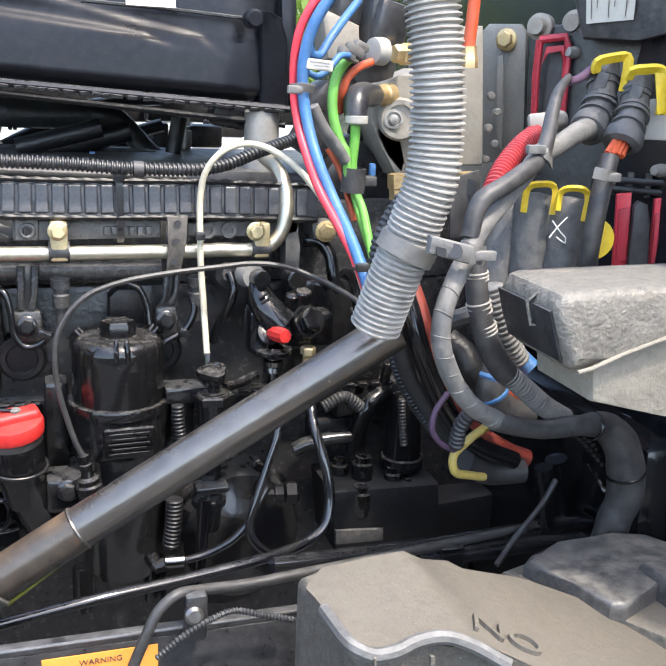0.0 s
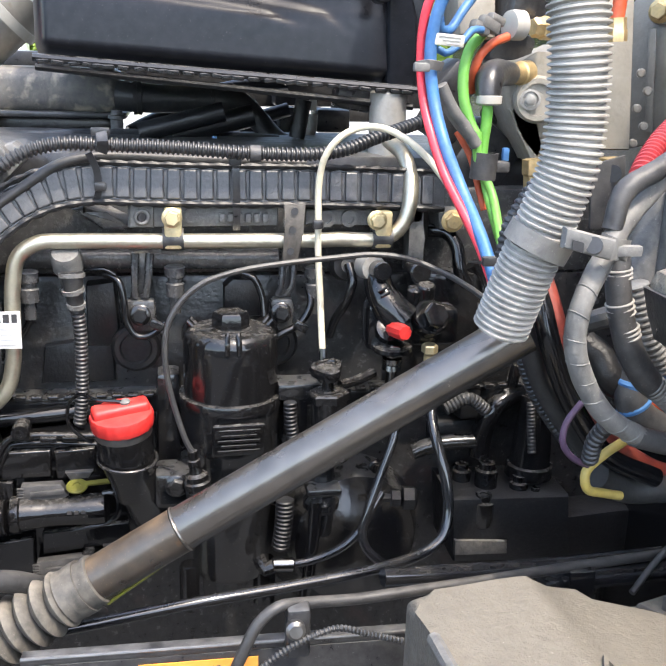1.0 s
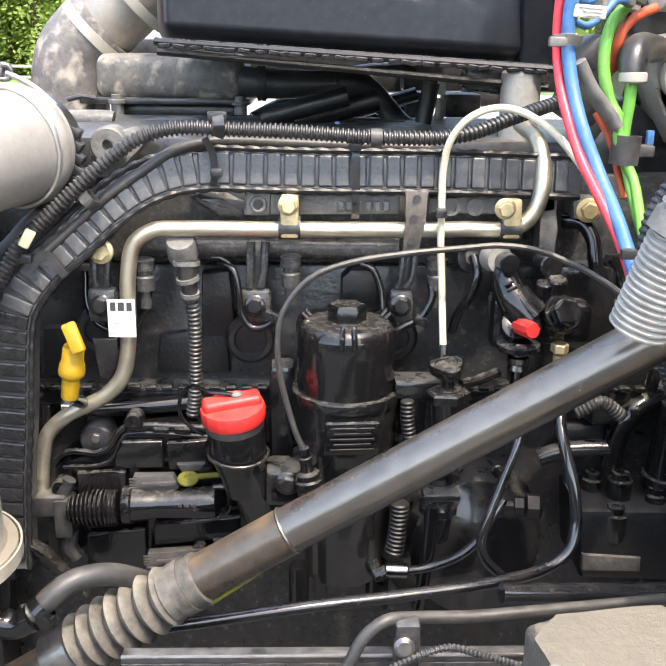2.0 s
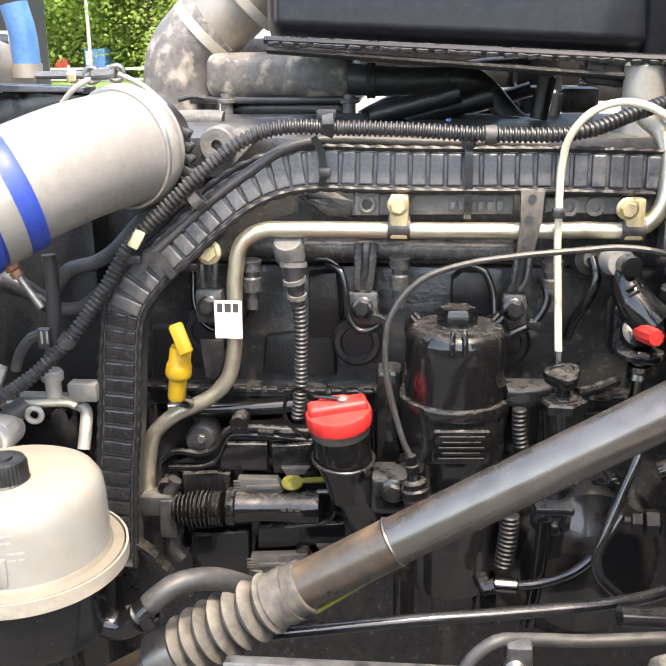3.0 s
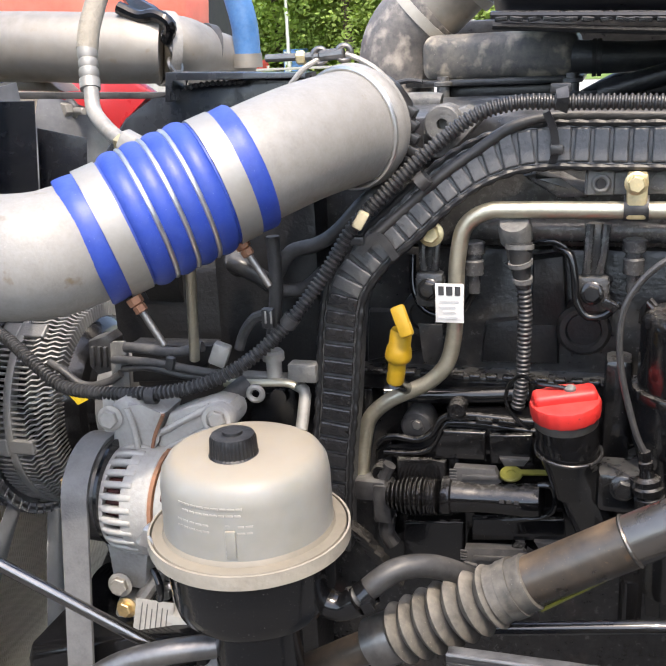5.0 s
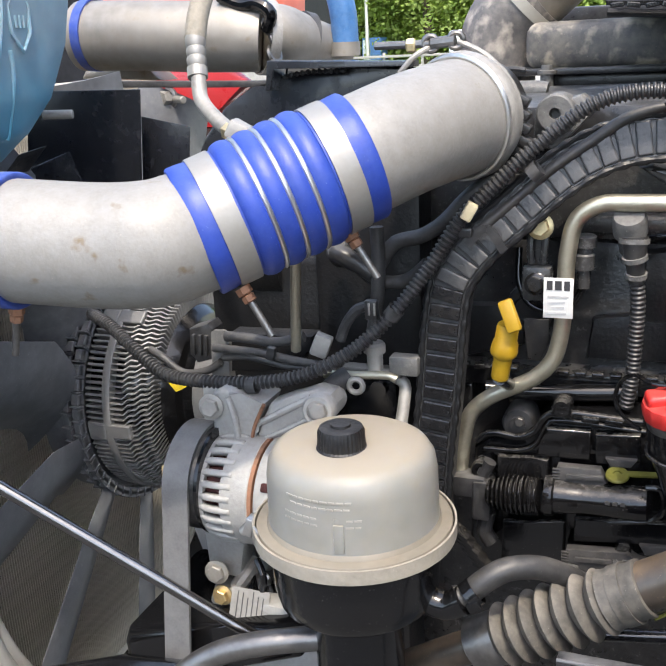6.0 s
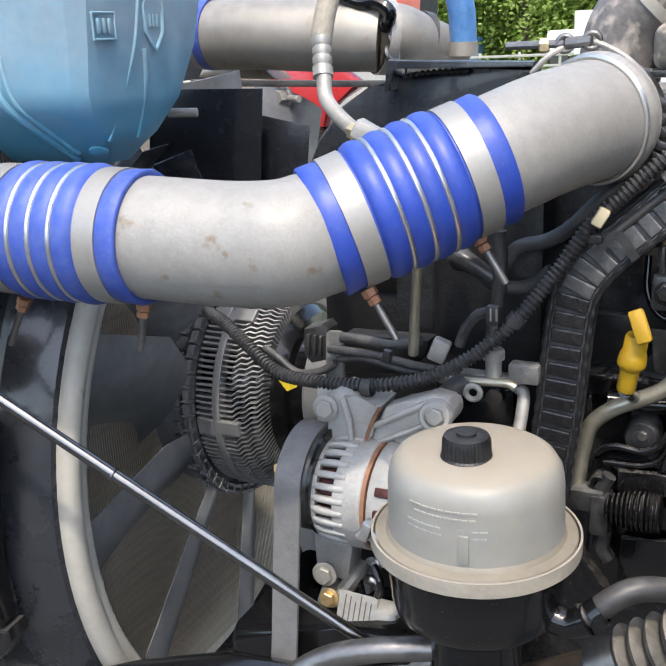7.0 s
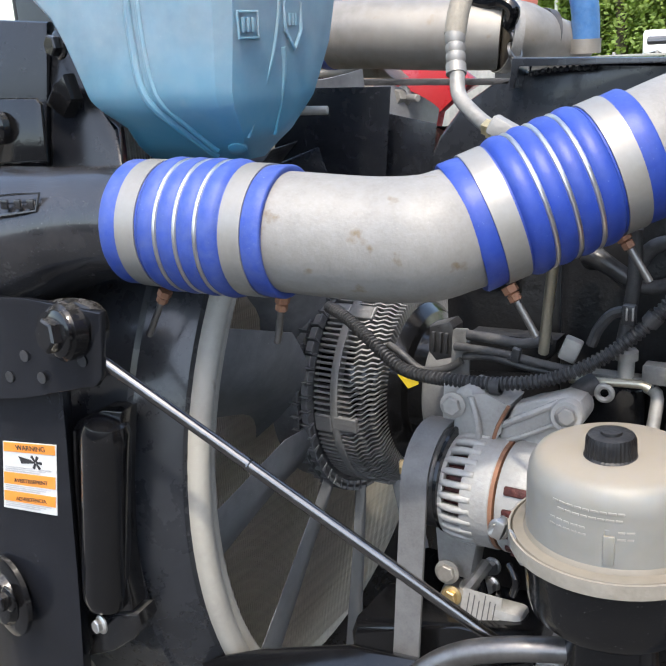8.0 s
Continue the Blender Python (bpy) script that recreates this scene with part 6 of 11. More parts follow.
tube(bm, [p + Vector((0, 0.02, -0.012 - 0.010 * (i / 30))) for i, p in enumerate(flange)], 0.0045, 8, smooth=False)
part("lower_flange", bm, "black_matte", cover)
bm = B()
box(bm, (0, 0, 0), (0.015, 0.006, 0.006), bevel=0.0015)
clip_mesh = bpy.data.meshes.new("clip")
bm.to_mesh(clip_mesh)
bm.free()
clip_mesh.materials.append(M["black_paint"])
for i in range(1, 30):
    ob = new("clip", clip_mesh)
    ob.parent = cover
    ob.matrix_basis = Matrix.Translation(flange[i] + Vector((0.004 * math.sin(i * 5), -0.002, -0.004)) - Vector(cover.location)) @ pose(0, 0, 0, 0, 8 * math.sin(i * 3.7), 0)
bm = B()
cyl(bm, (0.253, 0.090, 1.661), V((0.253, 0.090, 1.661)) + Vector((0.0, -0.03, 0)), 0.012, 20, 0.003)
part("boss", bm, "housing_black", cover)
bm = B()
prism(bm, [(0.094, 0.092, 1.678), (0.156, 0.092, 1.680), (0.156, 0.092, 1.669), (0.094, 0.092, 1.669)], (0, -0.001, 0))
part("white_label", bm, "label", cover, "white paper label")
bm = B()
tube(bm, [(0.041, 0.110, 1.672), (0.151, 0.105, 1.668), (0.239, 0.100, 1.663), (0.273, 0.100, 1.661)], 0.0025, 6)
part("seam", bm, "black_plastic", cover)
bm = B()
prism(bm, [(0.269, 0.100, 1.676), (0.280, 0.085, 1.670), (0.297, 0.095, 1.666), (0.308, 0.100, 1.635), (0.311, 0.100, 1.550), (0.287, 0.100, 1.543), (0.272, 0.110, 1.551)], (0, 0.2, 0), 0.006)
prism(bm, [(0.297, 0.110, 1.699), (0.320, 0.110, 1.701), (0.325, 0.110, 1.553), (0.308, 0.110, 1.546)], (0, 0.2, 0), 0.006)
part("end_panel", bm, "housing_black", cover)
bm = B()
box(bm, (0.238, 0.160, 1.537), (0.05, 0.05, 0.035), (0, 8, 0), 0.006)
part("mount", bm, "dark_iron", cover)

for p_, q_, r_ in (((-0.046, 0.300, 1.474), (0.075, 0.300, 1.506), 0.014), ((0.000, 0.330, 1.470), (0.120, 0.330, 1.500), 0.016), ((0.182, 0.300, 1.470), (0.192, 0.300, 1.525), 0.012)):
    line_thing("far_pipe", [p_, q_], r_, "black_matte", "dark pipe beyond the engine under the duct", "pipe", "far pipes")
breather = thing("breather_box", (-0.198, 0.460, 1.477), "dusty black breather box with mud splashes", "breather box")
bz0, bz1 = (-0.198, 0.460, 1.489)[2], (-0.196, 0.460, 1.558)[2]
bx0, bx1 = (-0.313, 0.460, 1.523)[0], (-0.078, 0.460, 1.521)[0]
bm = B()
box(bm, ((bx0 + bx1) / 2, 0.535, (bz0 + bz1) / 2), (bx1 - bx0, 0.15, bz1 - bz0), bevel=0.02, seg=4)
part("lid", bm, "breather", breather)
bm = B()
box(bm, ((bx0 + bx1) / 2 - 0.008, 0.535, bz0 - 0.002), (bx1 - bx0 + 0.03, 0.17, 0.010), bevel=0.003)
part("rim", bm, "black_plastic", breather)
bm = B()
box(bm, ((bx0 + bx1) / 2 + 0.01, 0.54, bz0 - 0.018), (bx1 - bx0 - 0.04, 0.14, 0.025), bevel=0.006)
part("base", bm, "black_plastic", breather)
for p in ((-0.277, 0.450, 1.471), (-0.086, 0.450, 1.470)):
    bm = B()
    lathe(bm, p, (0, 0, 1), [(0.010, -0.05), (0.010, 0.012), (0.014, 0.013), (0.014, 0.018), (0.009, 0.019), (0.009, 0.026), (0, 0.026)], 16)
    part("post", bm, "grey_iron", breather)
bm = B()
tube(bm, [(-0.351, 0.440, 1.489), (-0.327, 0.440, 1.494), (-0.307, 0.440, 1.491)], 0.004, 8)
part("spout", bm, "black_plastic", breather)
hose_b = thing("breather_hose", (0.005, 0.400, 1.516), "thick black rubber breather hose with ribbed cuffs", "hose")
bm = B()
tube(bm, [(-0.082, 0.460, 1.518), (-0.046, 0.450, 1.516), (0.005, 0.440, 1.515), (0.061, 0.430, 1.516), (0.092, 0.420, 1.516), (0.113, 0.420, 1.508), (0.136, 0.420, 1.486), (0.160, 0.400, 1.460), (0.192, 0.360, 1.446), (0.229, 0.330, 1.437)], [0.024, 0.023, 0.021, 0.021, 0.022, 0.018, 0.017, 0.017, 0.017, 0.017], 18)
part("hose", bm, "rubber", hose_b)
for p, r_ in (((-0.056, 0.450, 1.516), 0.0255), ((-0.049, 0.450, 1.516), 0.0255), ((0.064, 0.430, 1.516), 0.0245), ((0.074, 0.430, 1.516), 0.0245), ((0.082, 0.430, 1.516), 0.024)):
    bm = B()
    band(bm, p, (1, 0, 0), r_ - 0.002, 0.006, 0.003)
    part("cuff_ring", bm, "rubber", hose_b)

duct = thing("intake_elbow", (-0.368, 0.470, 1.511), "dusty intake elbow of black rubber and bare pipe", "duct")
bm = B()
tube(bm, [(-0.235, 0.560, 1.676), (-0.264, 0.560, 1.645), (-0.300, 0.560, 1.613), (-0.330, 0.560, 1.587)], 0.058, 28)
part("pipe", bm, "duct_silver", duct, "dusty pale metal pipe")
bm = B()
tube(bm, [(-0.311, 0.560, 1.602), (-0.341, 0.560, 1.578), (-0.364, 0.560, 1.548), (-0.373, 0.560, 1.507), (-0.376, 0.560, 1.452)], [0.062, 0.064, 0.064, 0.064, 0.062], 28)
part("rubber_elbow", bm, "duct_dusty", duct, "mottled black rubber elbow")
for p, q_ in (((-0.326, 0.560, 1.589), (-0.356, 0.560, 1.561)), ((-0.264, 0.560, 1.645), (-0.300, 0.560, 1.613))):
    bm = B()
    band(bm, p, V(q_) - V(p), 0.0635, 0.016, 0.003)
    part("clamp_band", bm, "seal_cream", duct, "pale clamp band")

# pipes and leads lying across the engine top
for pts, r_, ma, lb_ in (
    ([(-0.314, 0.300, 1.471), (-0.265, 0.300, 1.471), (-0.253, 0.300, 1.469)], 0.012, "grey_iron", "short grey stub pipe behind the loom"),
    ([(-0.251, 0.350, 1.455), (-0.164, 0.350, 1.460), (-0.078, 0.350, 1.463), (0.043, 0.350, 1.462), (0.161, 0.350, 1.458)], 0.012, "black_plastic", "long black pipe along the valve cover"),
    ([(-0.068, 0.500, 1.454), (-0.015, 0.520, 1.479), (0.045, 0.550, 1.493)], 0.016, "black_plastic", "sloping black pipe behind the breather"),
    ([(0.060, 0.550, 1.456), (0.146, 0.550, 1.482), (0.199, 0.550, 1.498)], 0.012, "black_plastic", "sloping black stay behind the engine"),
    ([(0.184, 0.400, 1.448), (0.216, 0.400, 1.469), (0.220, 0.400, 1.499)], 0.008, "alu_dull", "small grey bent pipe at the rear"),
    ([(0.045, 0.600, 1.518), (0.114, 0.600, 1.534), (0.202, 0.600, 1.540)], 0.010, "black_plastic", "black lead under the housing"),
):
    line_thing("pipe", pts, r_, ma, lb_, "pipe")
for p in ((-0.022, 0.300, 1.472), (0.061, 0.300, 1.463), (0.399, 0.000, 1.479)):
    bm = B()
    box(bm, p, (0.008, 0.008, 0.016), bevel=0.0015)
    whole("blue_clip", bm, "blue_line", "small blue plastic connector clip", "clip", "blue clips")
# last two boxes: dark slabs added to close the bright gap under the housing
bm = B()
for c_, sz in (((0.199, 0.600, 1.466), (0.03, 0.05, 0.07)), ((0.272, 0.550, 1.481), (0.06, 0.06, 0.04)), ((0.320, 0.600, 1.492), (0.07, 0.06, 0.03)), ((0.154, 0.620, 1.451), (0.10, 0.04, 0.05)), ((0.019, 0.620, 1.452), (0.14, 0.04, 0.03)), ((0.336, 0.700, 1.522), (0.3, 0.05, 0.05)), ((0.161, 0.750, 1.512), (0.25, 0.05, 0.04)), ((0.048, 0.800, 1.552), (0.95, 0.05, 0.06)), ((0.012, 0.800, 1.522), (0.5, 0.05, 0.05))):
    box(bm, c_, sz, (0, 0, 2), 0.006)
whole("rear_housings", bm, "black_plastic", "dark turbo and exhaust housings with added gap-filling slabs", "engine part", kind="stuff")
bm = B()
box(bm, (0.234, 0.500, 1.510), (0.012, 0.012, 0.022), bevel=0.002)
whole("white_plug", bm, "label", "small white plastic plug", "connector")
bm = B()
lathe(bm, (0.278, 0.120, 1.483), (0, 0, 1), [(0.024, -0.08), (0.024, 0.06), (0.02, 0.065), (0, 0.065)], 24)
whole("grey_stub", bm, "alu_dull", "dusty grey upright stub pipe behind the hose", "pipe")

# ---- cream hose looped over the pipe ----
cream = thing("cream_hose", (0.173, -0.060, 1.246), "cream nylon hose looped over the engine", "hose")
bm = B()
tube(bm, [(0.172, -0.070, 1.240), (0.171, -0.060, 1.267), (0.170, -0.045, 1.314), (0.167, -0.040, 1.364), (0.166, -0.040, 1.404), (0.166, -0.040, 1.448), (0.171, -0.045, 1.477), (0.187, -0.050, 1.500), (0.210, -0.050, 1.511), (0.230, -0.060, 1.512), (0.252, -0.070, 1.504), (0.274, -0.090, 1.486), (0.294, -0.110, 1.460), (0.312, -0.130, 1.426), (0.325, -0.150, 1.393), (0.338, -0.170, 1.349)], 0.0040, 12)
part("hose", bm, "cream_hose", cream)
bm = B()
tube(bm, [(0.172, -0.075, 1.219), (0.172, -0.070, 1.241), (0.172, -0.065, 1.258)], 0.0046, 10)
part("stained_end", bm, "black_gloss", cream, "oily dark end")
bm = B()
box(bm, (0.165, -0.046, 1.401), (0.012, 0.010, 0.010), bevel=0.002)
part("tie", bm, "black_plastic", cream)


# ---- charge-air pipe with blue hoses ----
cac = thing("charge_air_pipe", (-0.550, -0.300, 1.381), "dusty aluminium charge-air pipe with blue silicone hoses", "pipe")
c_l = V((-0.805, -0.345, 1.394))
c_h1 = V((-0.630, -0.3245, 1.388))
c_m = V((-0.544, -0.305, 1.382))
c_b = V((-0.501, -0.295, 1.384))
c_h2 = V((-0.480, -0.265, 1.389))
c_h3 = V((-0.353, -0.170, 1.444))
c_e1 = V((-0.319, -0.105, 1.459))
c_end = V((-0.289, -0.030, 1.466))
RP = 0.0567
bm = B()
tube(bm, [c_h1.lerp(c_l, 0.15), c_h1, c_m, c_b, c_h2.lerp(c_b, 0.35), c_h2, c_h2.lerp(c_h3, 0.1)], RP, 48)
part("elbow_tube", bm, "alu_tube", cac)
bm = B()
tube(bm, [c_h3.lerp(c_h2, 0.1), c_h3, c_e1, c_end, c_end + (c_end - c_e1) * 0.25], [RP * 1.0, RP * 1.0, RP * 1.03, RP * 1.06, RP * 1.06], 48)
part("outlet_tube", bm, "alu_tube", cac)


def hump_hose(parent, p0, p1, r, humps, hose_mat, skew=0.0):
    """A silicone hump hose between two pipe ends: cuffs under clamp bands, humps between them and wire rings in the valleys."""
    p0, p1 = Vector(p0), Vector(p1)
    ax = (p1 - p0).normalized()
    k = (p1 - p0).length
    cuff = k * 0.25
    prof = [(r * 0.99, 0.001), (r * 1.05, 0), (r * 1.075, 0.002), (r * 1.07, 0.012), (r * 1.055, cuff * 0.46), (r * 1.055, cuff * 0.94), (r * 1.06, cuff)]
    st = (k - 2 * cuff) / humps
    for i in range(humps):
        h = cuff + st * i
        for a in range(0, 9):
            u = a / 8
            prof.append((r * (1.052 + 0.088 * math.sin(math.pi * u) ** 0.55), h + st * u))
    prof += [(r * 1.06, k - cuff), (r * 1.055, k - cuff * 0.94), (r * 1.055, k - cuff * 0.46), (r * 1.07, k - 0.012), (r * 1.075, k - 0.002), (r * 1.05, k), (r * 0.99, k - 0.001)]
    bm = B()
    lathe(bm, p0, ax, prof, 56)
    hose = part("hump_hose", bm, hose_mat, parent, "blue silicone hump hose", sharp=70)
    for i in range(1, humps):
        bm = B()
        torus(bm, p0 + ax * (cuff + st * i), ax, r * 1.083, 0.0026, 56, 10)
        part("wire_ring", bm, "steel", hose)
    for h in (cuff * 0.70, k - cuff * 0.70):
        bm = B()
        band(bm, p0 + ax * h, ax, r * 1.058, cuff * 0.50, 0.0016, 56)
        part("clamp_band", bm, "bright_band", hose, "bright steel clamp band")
    return hose, ax


hump_hose(cac, c_l, c_h1, RP * 1.03, 4, "blue_dusty")
hump_hose(cac, c_h2 + (c_h2 - c_h3).normalized() * 0.004, c_h3 + (c_h3 - c_h2).normalized() * 0.001, RP * 1.02, 4, "blue_hose")
for top, tip in (([(-0.438, -0.262, 1.334), (-0.438, -0.262, 1.334)], [(-0.413, -0.262, 1.292), (-0.413, -0.262, 1.292)]), ([(-0.358, -0.190, 1.372), (-0.358, -0.190, 1.372)], [(-0.333, -0.190, 1.332), (-0.333, -0.190, 1.332)]),
                 ([(-0.779, -0.345, 1.321), (-0.779, -0.345, 1.321)], [(-0.808, -0.345, 1.272), (-0.808, -0.345, 1.272)]), ([(-0.642, -0.330, 1.323), (-0.642, -0.330, 1.323)], [(-0.652, -0.330, 1.278), (-0.652, -0.330, 1.278)])):
    bm = B()
    a_, b_ = V(top[0]), V(tip[0])
    lathe(bm, a_, b_ - a_, [(0.0075, -0.004), (0.0075, 0.003), (0.0045, 0.004), (0.0062, 0.005), (0.0062, 0.011), (0.004, 0.012)], 6)
    part("clamp_nut", bm, "rust", cac, "rusty clamp nut")
    bm = B()
    rod(bm, a_, b_, 0.0036, 12)
    part("clamp_screw", bm, "dark_steel", cac, "long clamp screw")
# V-band clamp at the outlet
vb = thing("v_band_clamp", c_end, "steel V-band clamp on the charge-air outlet", "clamp")
axo = (c_end - c_e1).normalized()
bm = B()
lathe(bm, c_end - axo * 0.004, axo, [(RP * 1.06, -0.006), (RP * 1.13, -0.005), (RP * 1.165, 0.0), (RP * 1.165, 0.008), (RP * 1.12, 0.014), (RP * 1.06, 0.015)], 56)
part("ring", bm, "alu_dull", vb)
bm = B()
torus(bm, c_end - axo * 0.010, axo, RP * 1.10, 0.003, 56, 8)
part("inner_ring", bm, "steel", vb)
t0, t1, t2, t3 = (V(p) for p in [(-0.386, -0.020, 1.540), (-0.347, -0.020, 1.539), (-0.325, -0.020, 1.540), (-0.298, -0.020, 1.542)])
bm = B()
rod(bm, t0, t2, 0.0042, 10)
rod(bm, t2, t3, 0.006, 10)
part("tee_bolt", bm, "dark_steel", vb)
bm = B()
rod(bm, t1 - Vector((0.004, 0, 0)), t1 + Vector((0.006, 0.001, 0)), 0.0075, 6)
part("nut", bm, "gold_bolt", vb)
for p in (t2, t3):
    bm = B()
    torus(bm, p, (0.2, -1, 0), 0.0075, 0.003, 20, 8)
    part("trunnion_loop", bm, "dark_steel", vb)
bm = B()
tube(bm, [(-0.356, -0.030, 1.512), (-0.340, -0.030, 1.528), (-0.325, -0.020, 1.537)], 0.003, 8)
tube(bm, [(-0.296, -0.020, 1.541), (-0.282, -0.020, 1.535), (-0.265, -0.020, 1.525), (-0.247, -0.020, 1.508)], 0.003, 8)
part("strap", bm, "alu_dull", vb)
bm = B()
lathe(bm, c_end + axo * 0.012, axo, [(RP * 0.95, 0), (RP * 0.92, 0.03), (RP * 0.7, 0.05), (0, 0.05)], 40)
part("throttle_body", bm, "black_plastic", vb)
for k in range(7):
    bm = B()
    p = V((-0.234, -0.010, 1.482)) + Vector((0.001 * k, 0.0, -0.014 * k))
    box(bm, p, (0.022, 0.02, 0.010), (0, 30, 0), 0.002)
    part("cable_link", bm, "black_plastic", vb)

# black inlet pipe and air-conditioning line
bm = B()
tube(bm, [(-1.141, -0.360, 1.335), (-1.049, -0.360, 1.355), (-0.963, -0.357, 1.371), (-0.890, -0.352, 1.385), (-0.845, -0.348, 1.391)] + [c_l + (c_l - c_h1).normalized() * -0.03], [RP * 1.75, RP * 1.62, RP * 1.40, RP * 1.13, RP * 1.04, RP * 0.99], 40)
inlet = thing("inlet_pipe", c_l, "dusty black moulded inlet pipe", "pipe")
part("pipe", bm, "inlet_black", inlet)
bm = B()
tube(bm, [(-0.925, -0.4185, 1.428), (-0.898, -0.411, 1.430), (-0.876, -0.404, 1.430), (-0.879, -0.409, 1.413), (-0.905, -0.418, 1.410), (-0.930, -0.425, 1.407)], 0.0016, 6, smooth=False)
part("raised_frame", bm, "inlet_black", inlet)
for k in range(3):
    bm = B()
    box(bm, (-0.913 + 0.014 * k, -0.418 + 0.0045 * k, 1.4195), (0.008, 0.004, 0.010), (0, 0, 16), 0.001)
    part("raised_mark", bm, "inlet_black", inlet)
ac = thing("air_con_line", (-0.519, -0.100, 1.458), "aluminium air-conditioning line with rubber hose end", "pipe")
bm = B()
tube(bm, [(-0.584, -0.050, 1.518), (-0.578, -0.060, 1.495), (-0.553, -0.080, 1.476), (-0.519, -0.100, 1.458)], 0.0085, 16)
part("tube", bm, "alu_dull", ac)
bm = B()
a_, b_ = V((-0.585, -0.050, 1.515)), V((-0.595, -0.030, 1.559))
k = (b_ - a_).length
lathe(bm, a_, b_ - a_, [(0.009, 0), (0.0115, 0.001), (0.0115, k * 0.25), (0.009, k * 0.28), (0.0112, k * 0.36), (0.0112, k * 0.48), (0.0092, k * 0.52), (0.0112, k * 0.6), (0.0112, k * 0.7), (0.0092, k * 0.74), (0.0115, k * 0.82), (0.0115, k)], 20)
part("crimp", bm, "bright_band", ac, "crimped bright ferrule")
bm = B()
tube(bm, [(-0.595, -0.030, 1.558), (-0.595, -0.020, 1.581), (-0.595, 0.000, 1.608), (-0.593, 0.020, 1.636)], 0.0123, 16)
part("hose", bm, "mud_beige", ac, "dusty tan braided hose")
bm = B()
a_, b_ = V((-0.531, -0.095, 1.462)), V((-0.489, -0.120, 1.455))
lathe(bm, a_, b_ - a_, [(0.008, 0), (0.0095, 0.002), (0.0095, 0.010), (0.012, 0.012), (0.012, 0.03), (0, 0.03)], 6)
part("fitting", bm, "gold_bolt", ac)
bm = B()
box(bm, (-0.506, -0.110, 1.461), (0.028, 0.024, 0.020), (0, 30, 10), 0.003)
part("block", bm, "alu_dull", ac)
line_thing("gold_line", [(-0.439, -0.140, 1.342), (-0.451, -0.120, 1.291), (-0.464, -0.100, 1.221)], 0.0059, "gold_zinc", "upright zinc-plated steel line behind the hose", "pipe")
line_thing("gold_line", [(-0.444, -0.070, 1.183), (-0.408, -0.070, 1.185), (-0.363, -0.070, 1.187), (-0.357, -0.070, 1.184)], 0.0048, "gold_zinc", "short zinc line over the alternator", "pipe")
line_thing("gold_line", [(-0.365, -0.050, 1.179), (-0.354, -0.050, 1.172), (-0.352, -0.060, 1.153), (-0.353, -0.070, 1.131)], 0.0071, "alu_dull", "bent dull steel line behind the reservoir", "pipe")

# connectors and brackets above the alternator
plug = thing("sensor_connector", (-0.437, -0.090, 1.225), "white block connector on a wire", "connector")
bm = B()
box(bm, (-0.437, -0.090, 1.225), (0.020, 0.016, 0.026), (0, 22, 10), 0.003)
part("shell", bm, "alu_dull", plug, "dusty translucent plug shell")
bm = B()
tube(bm, [(-0.418, -0.080, 1.229), (-0.410, -0.080, 1.249), (-0.395, -0.080, 1.267), (-0.381, -0.080, 1.271)], 0.006, 8)
part("lead", bm, "tape_dark", plug)
bm = B()
box(bm, (-0.376, -0.090, 1.270), (0.014, 0.010, 0.022), bevel=0.002)
part("clip", bm, "black_plastic", plug)
for k_ in (-1, 1):
    bm = B()
    box(bm, V((-0.374, -0.096, 1.272)) + Vector((0.0032 * k_, 0, 0)), (0.0022, 0.002, 0.014), bevel=0.0005)
    part("clip_rib", bm, "alu_dull", plug)
cross = thing("sensor_rail", (-0.499, -0.050, 1.201), "black bracket rail with dusty taped wires and a grey plate", "bracket")
bm = B()
prism(bm, [(-0.575, -0.045, 1.216), (-0.467, -0.045, 1.219), (-0.470, -0.045, 1.202), (-0.495, -0.045, 1.173), (-0.579, -0.045, 1.165)], (0, 0.03, 0), 0.004)
part("rail", bm, "black_matte", cross)
bm = B()
prism(bm, [(-0.582, -0.080, 1.227), (-0.578, -0.080, 1.230), (-0.563, -0.080, 1.231), (-0.559, -0.080, 1.226), (-0.562, -0.080, 1.173), (-0.586, -0.080, 1.171)], (0, 0.004, 0), 0.001)
part("upright", bm, "tape_grey", cross, "dusty grey upright plate")
bm = B()
prism(bm, [(-0.617, -0.072, 1.226), (-0.590, -0.072, 1.235), (-0.584, -0.072, 1.228), (-0.586, -0.072, 1.190), (-0.609, -0.072, 1.183), (-0.619, -0.072, 1.194)], (0, 0.03, 0), 0.004)
part("solenoid", bm, "black_plastic", cross)
for x_ in (-0.610, -0.601, -0.593):
    bm = B()
    box(bm, (x_, -0.074, 1.208), (0.0045, 0.006, 0.026), (0, 4, 0), 0.001)
    part("solenoid_rib", bm, "black_plastic", cross)
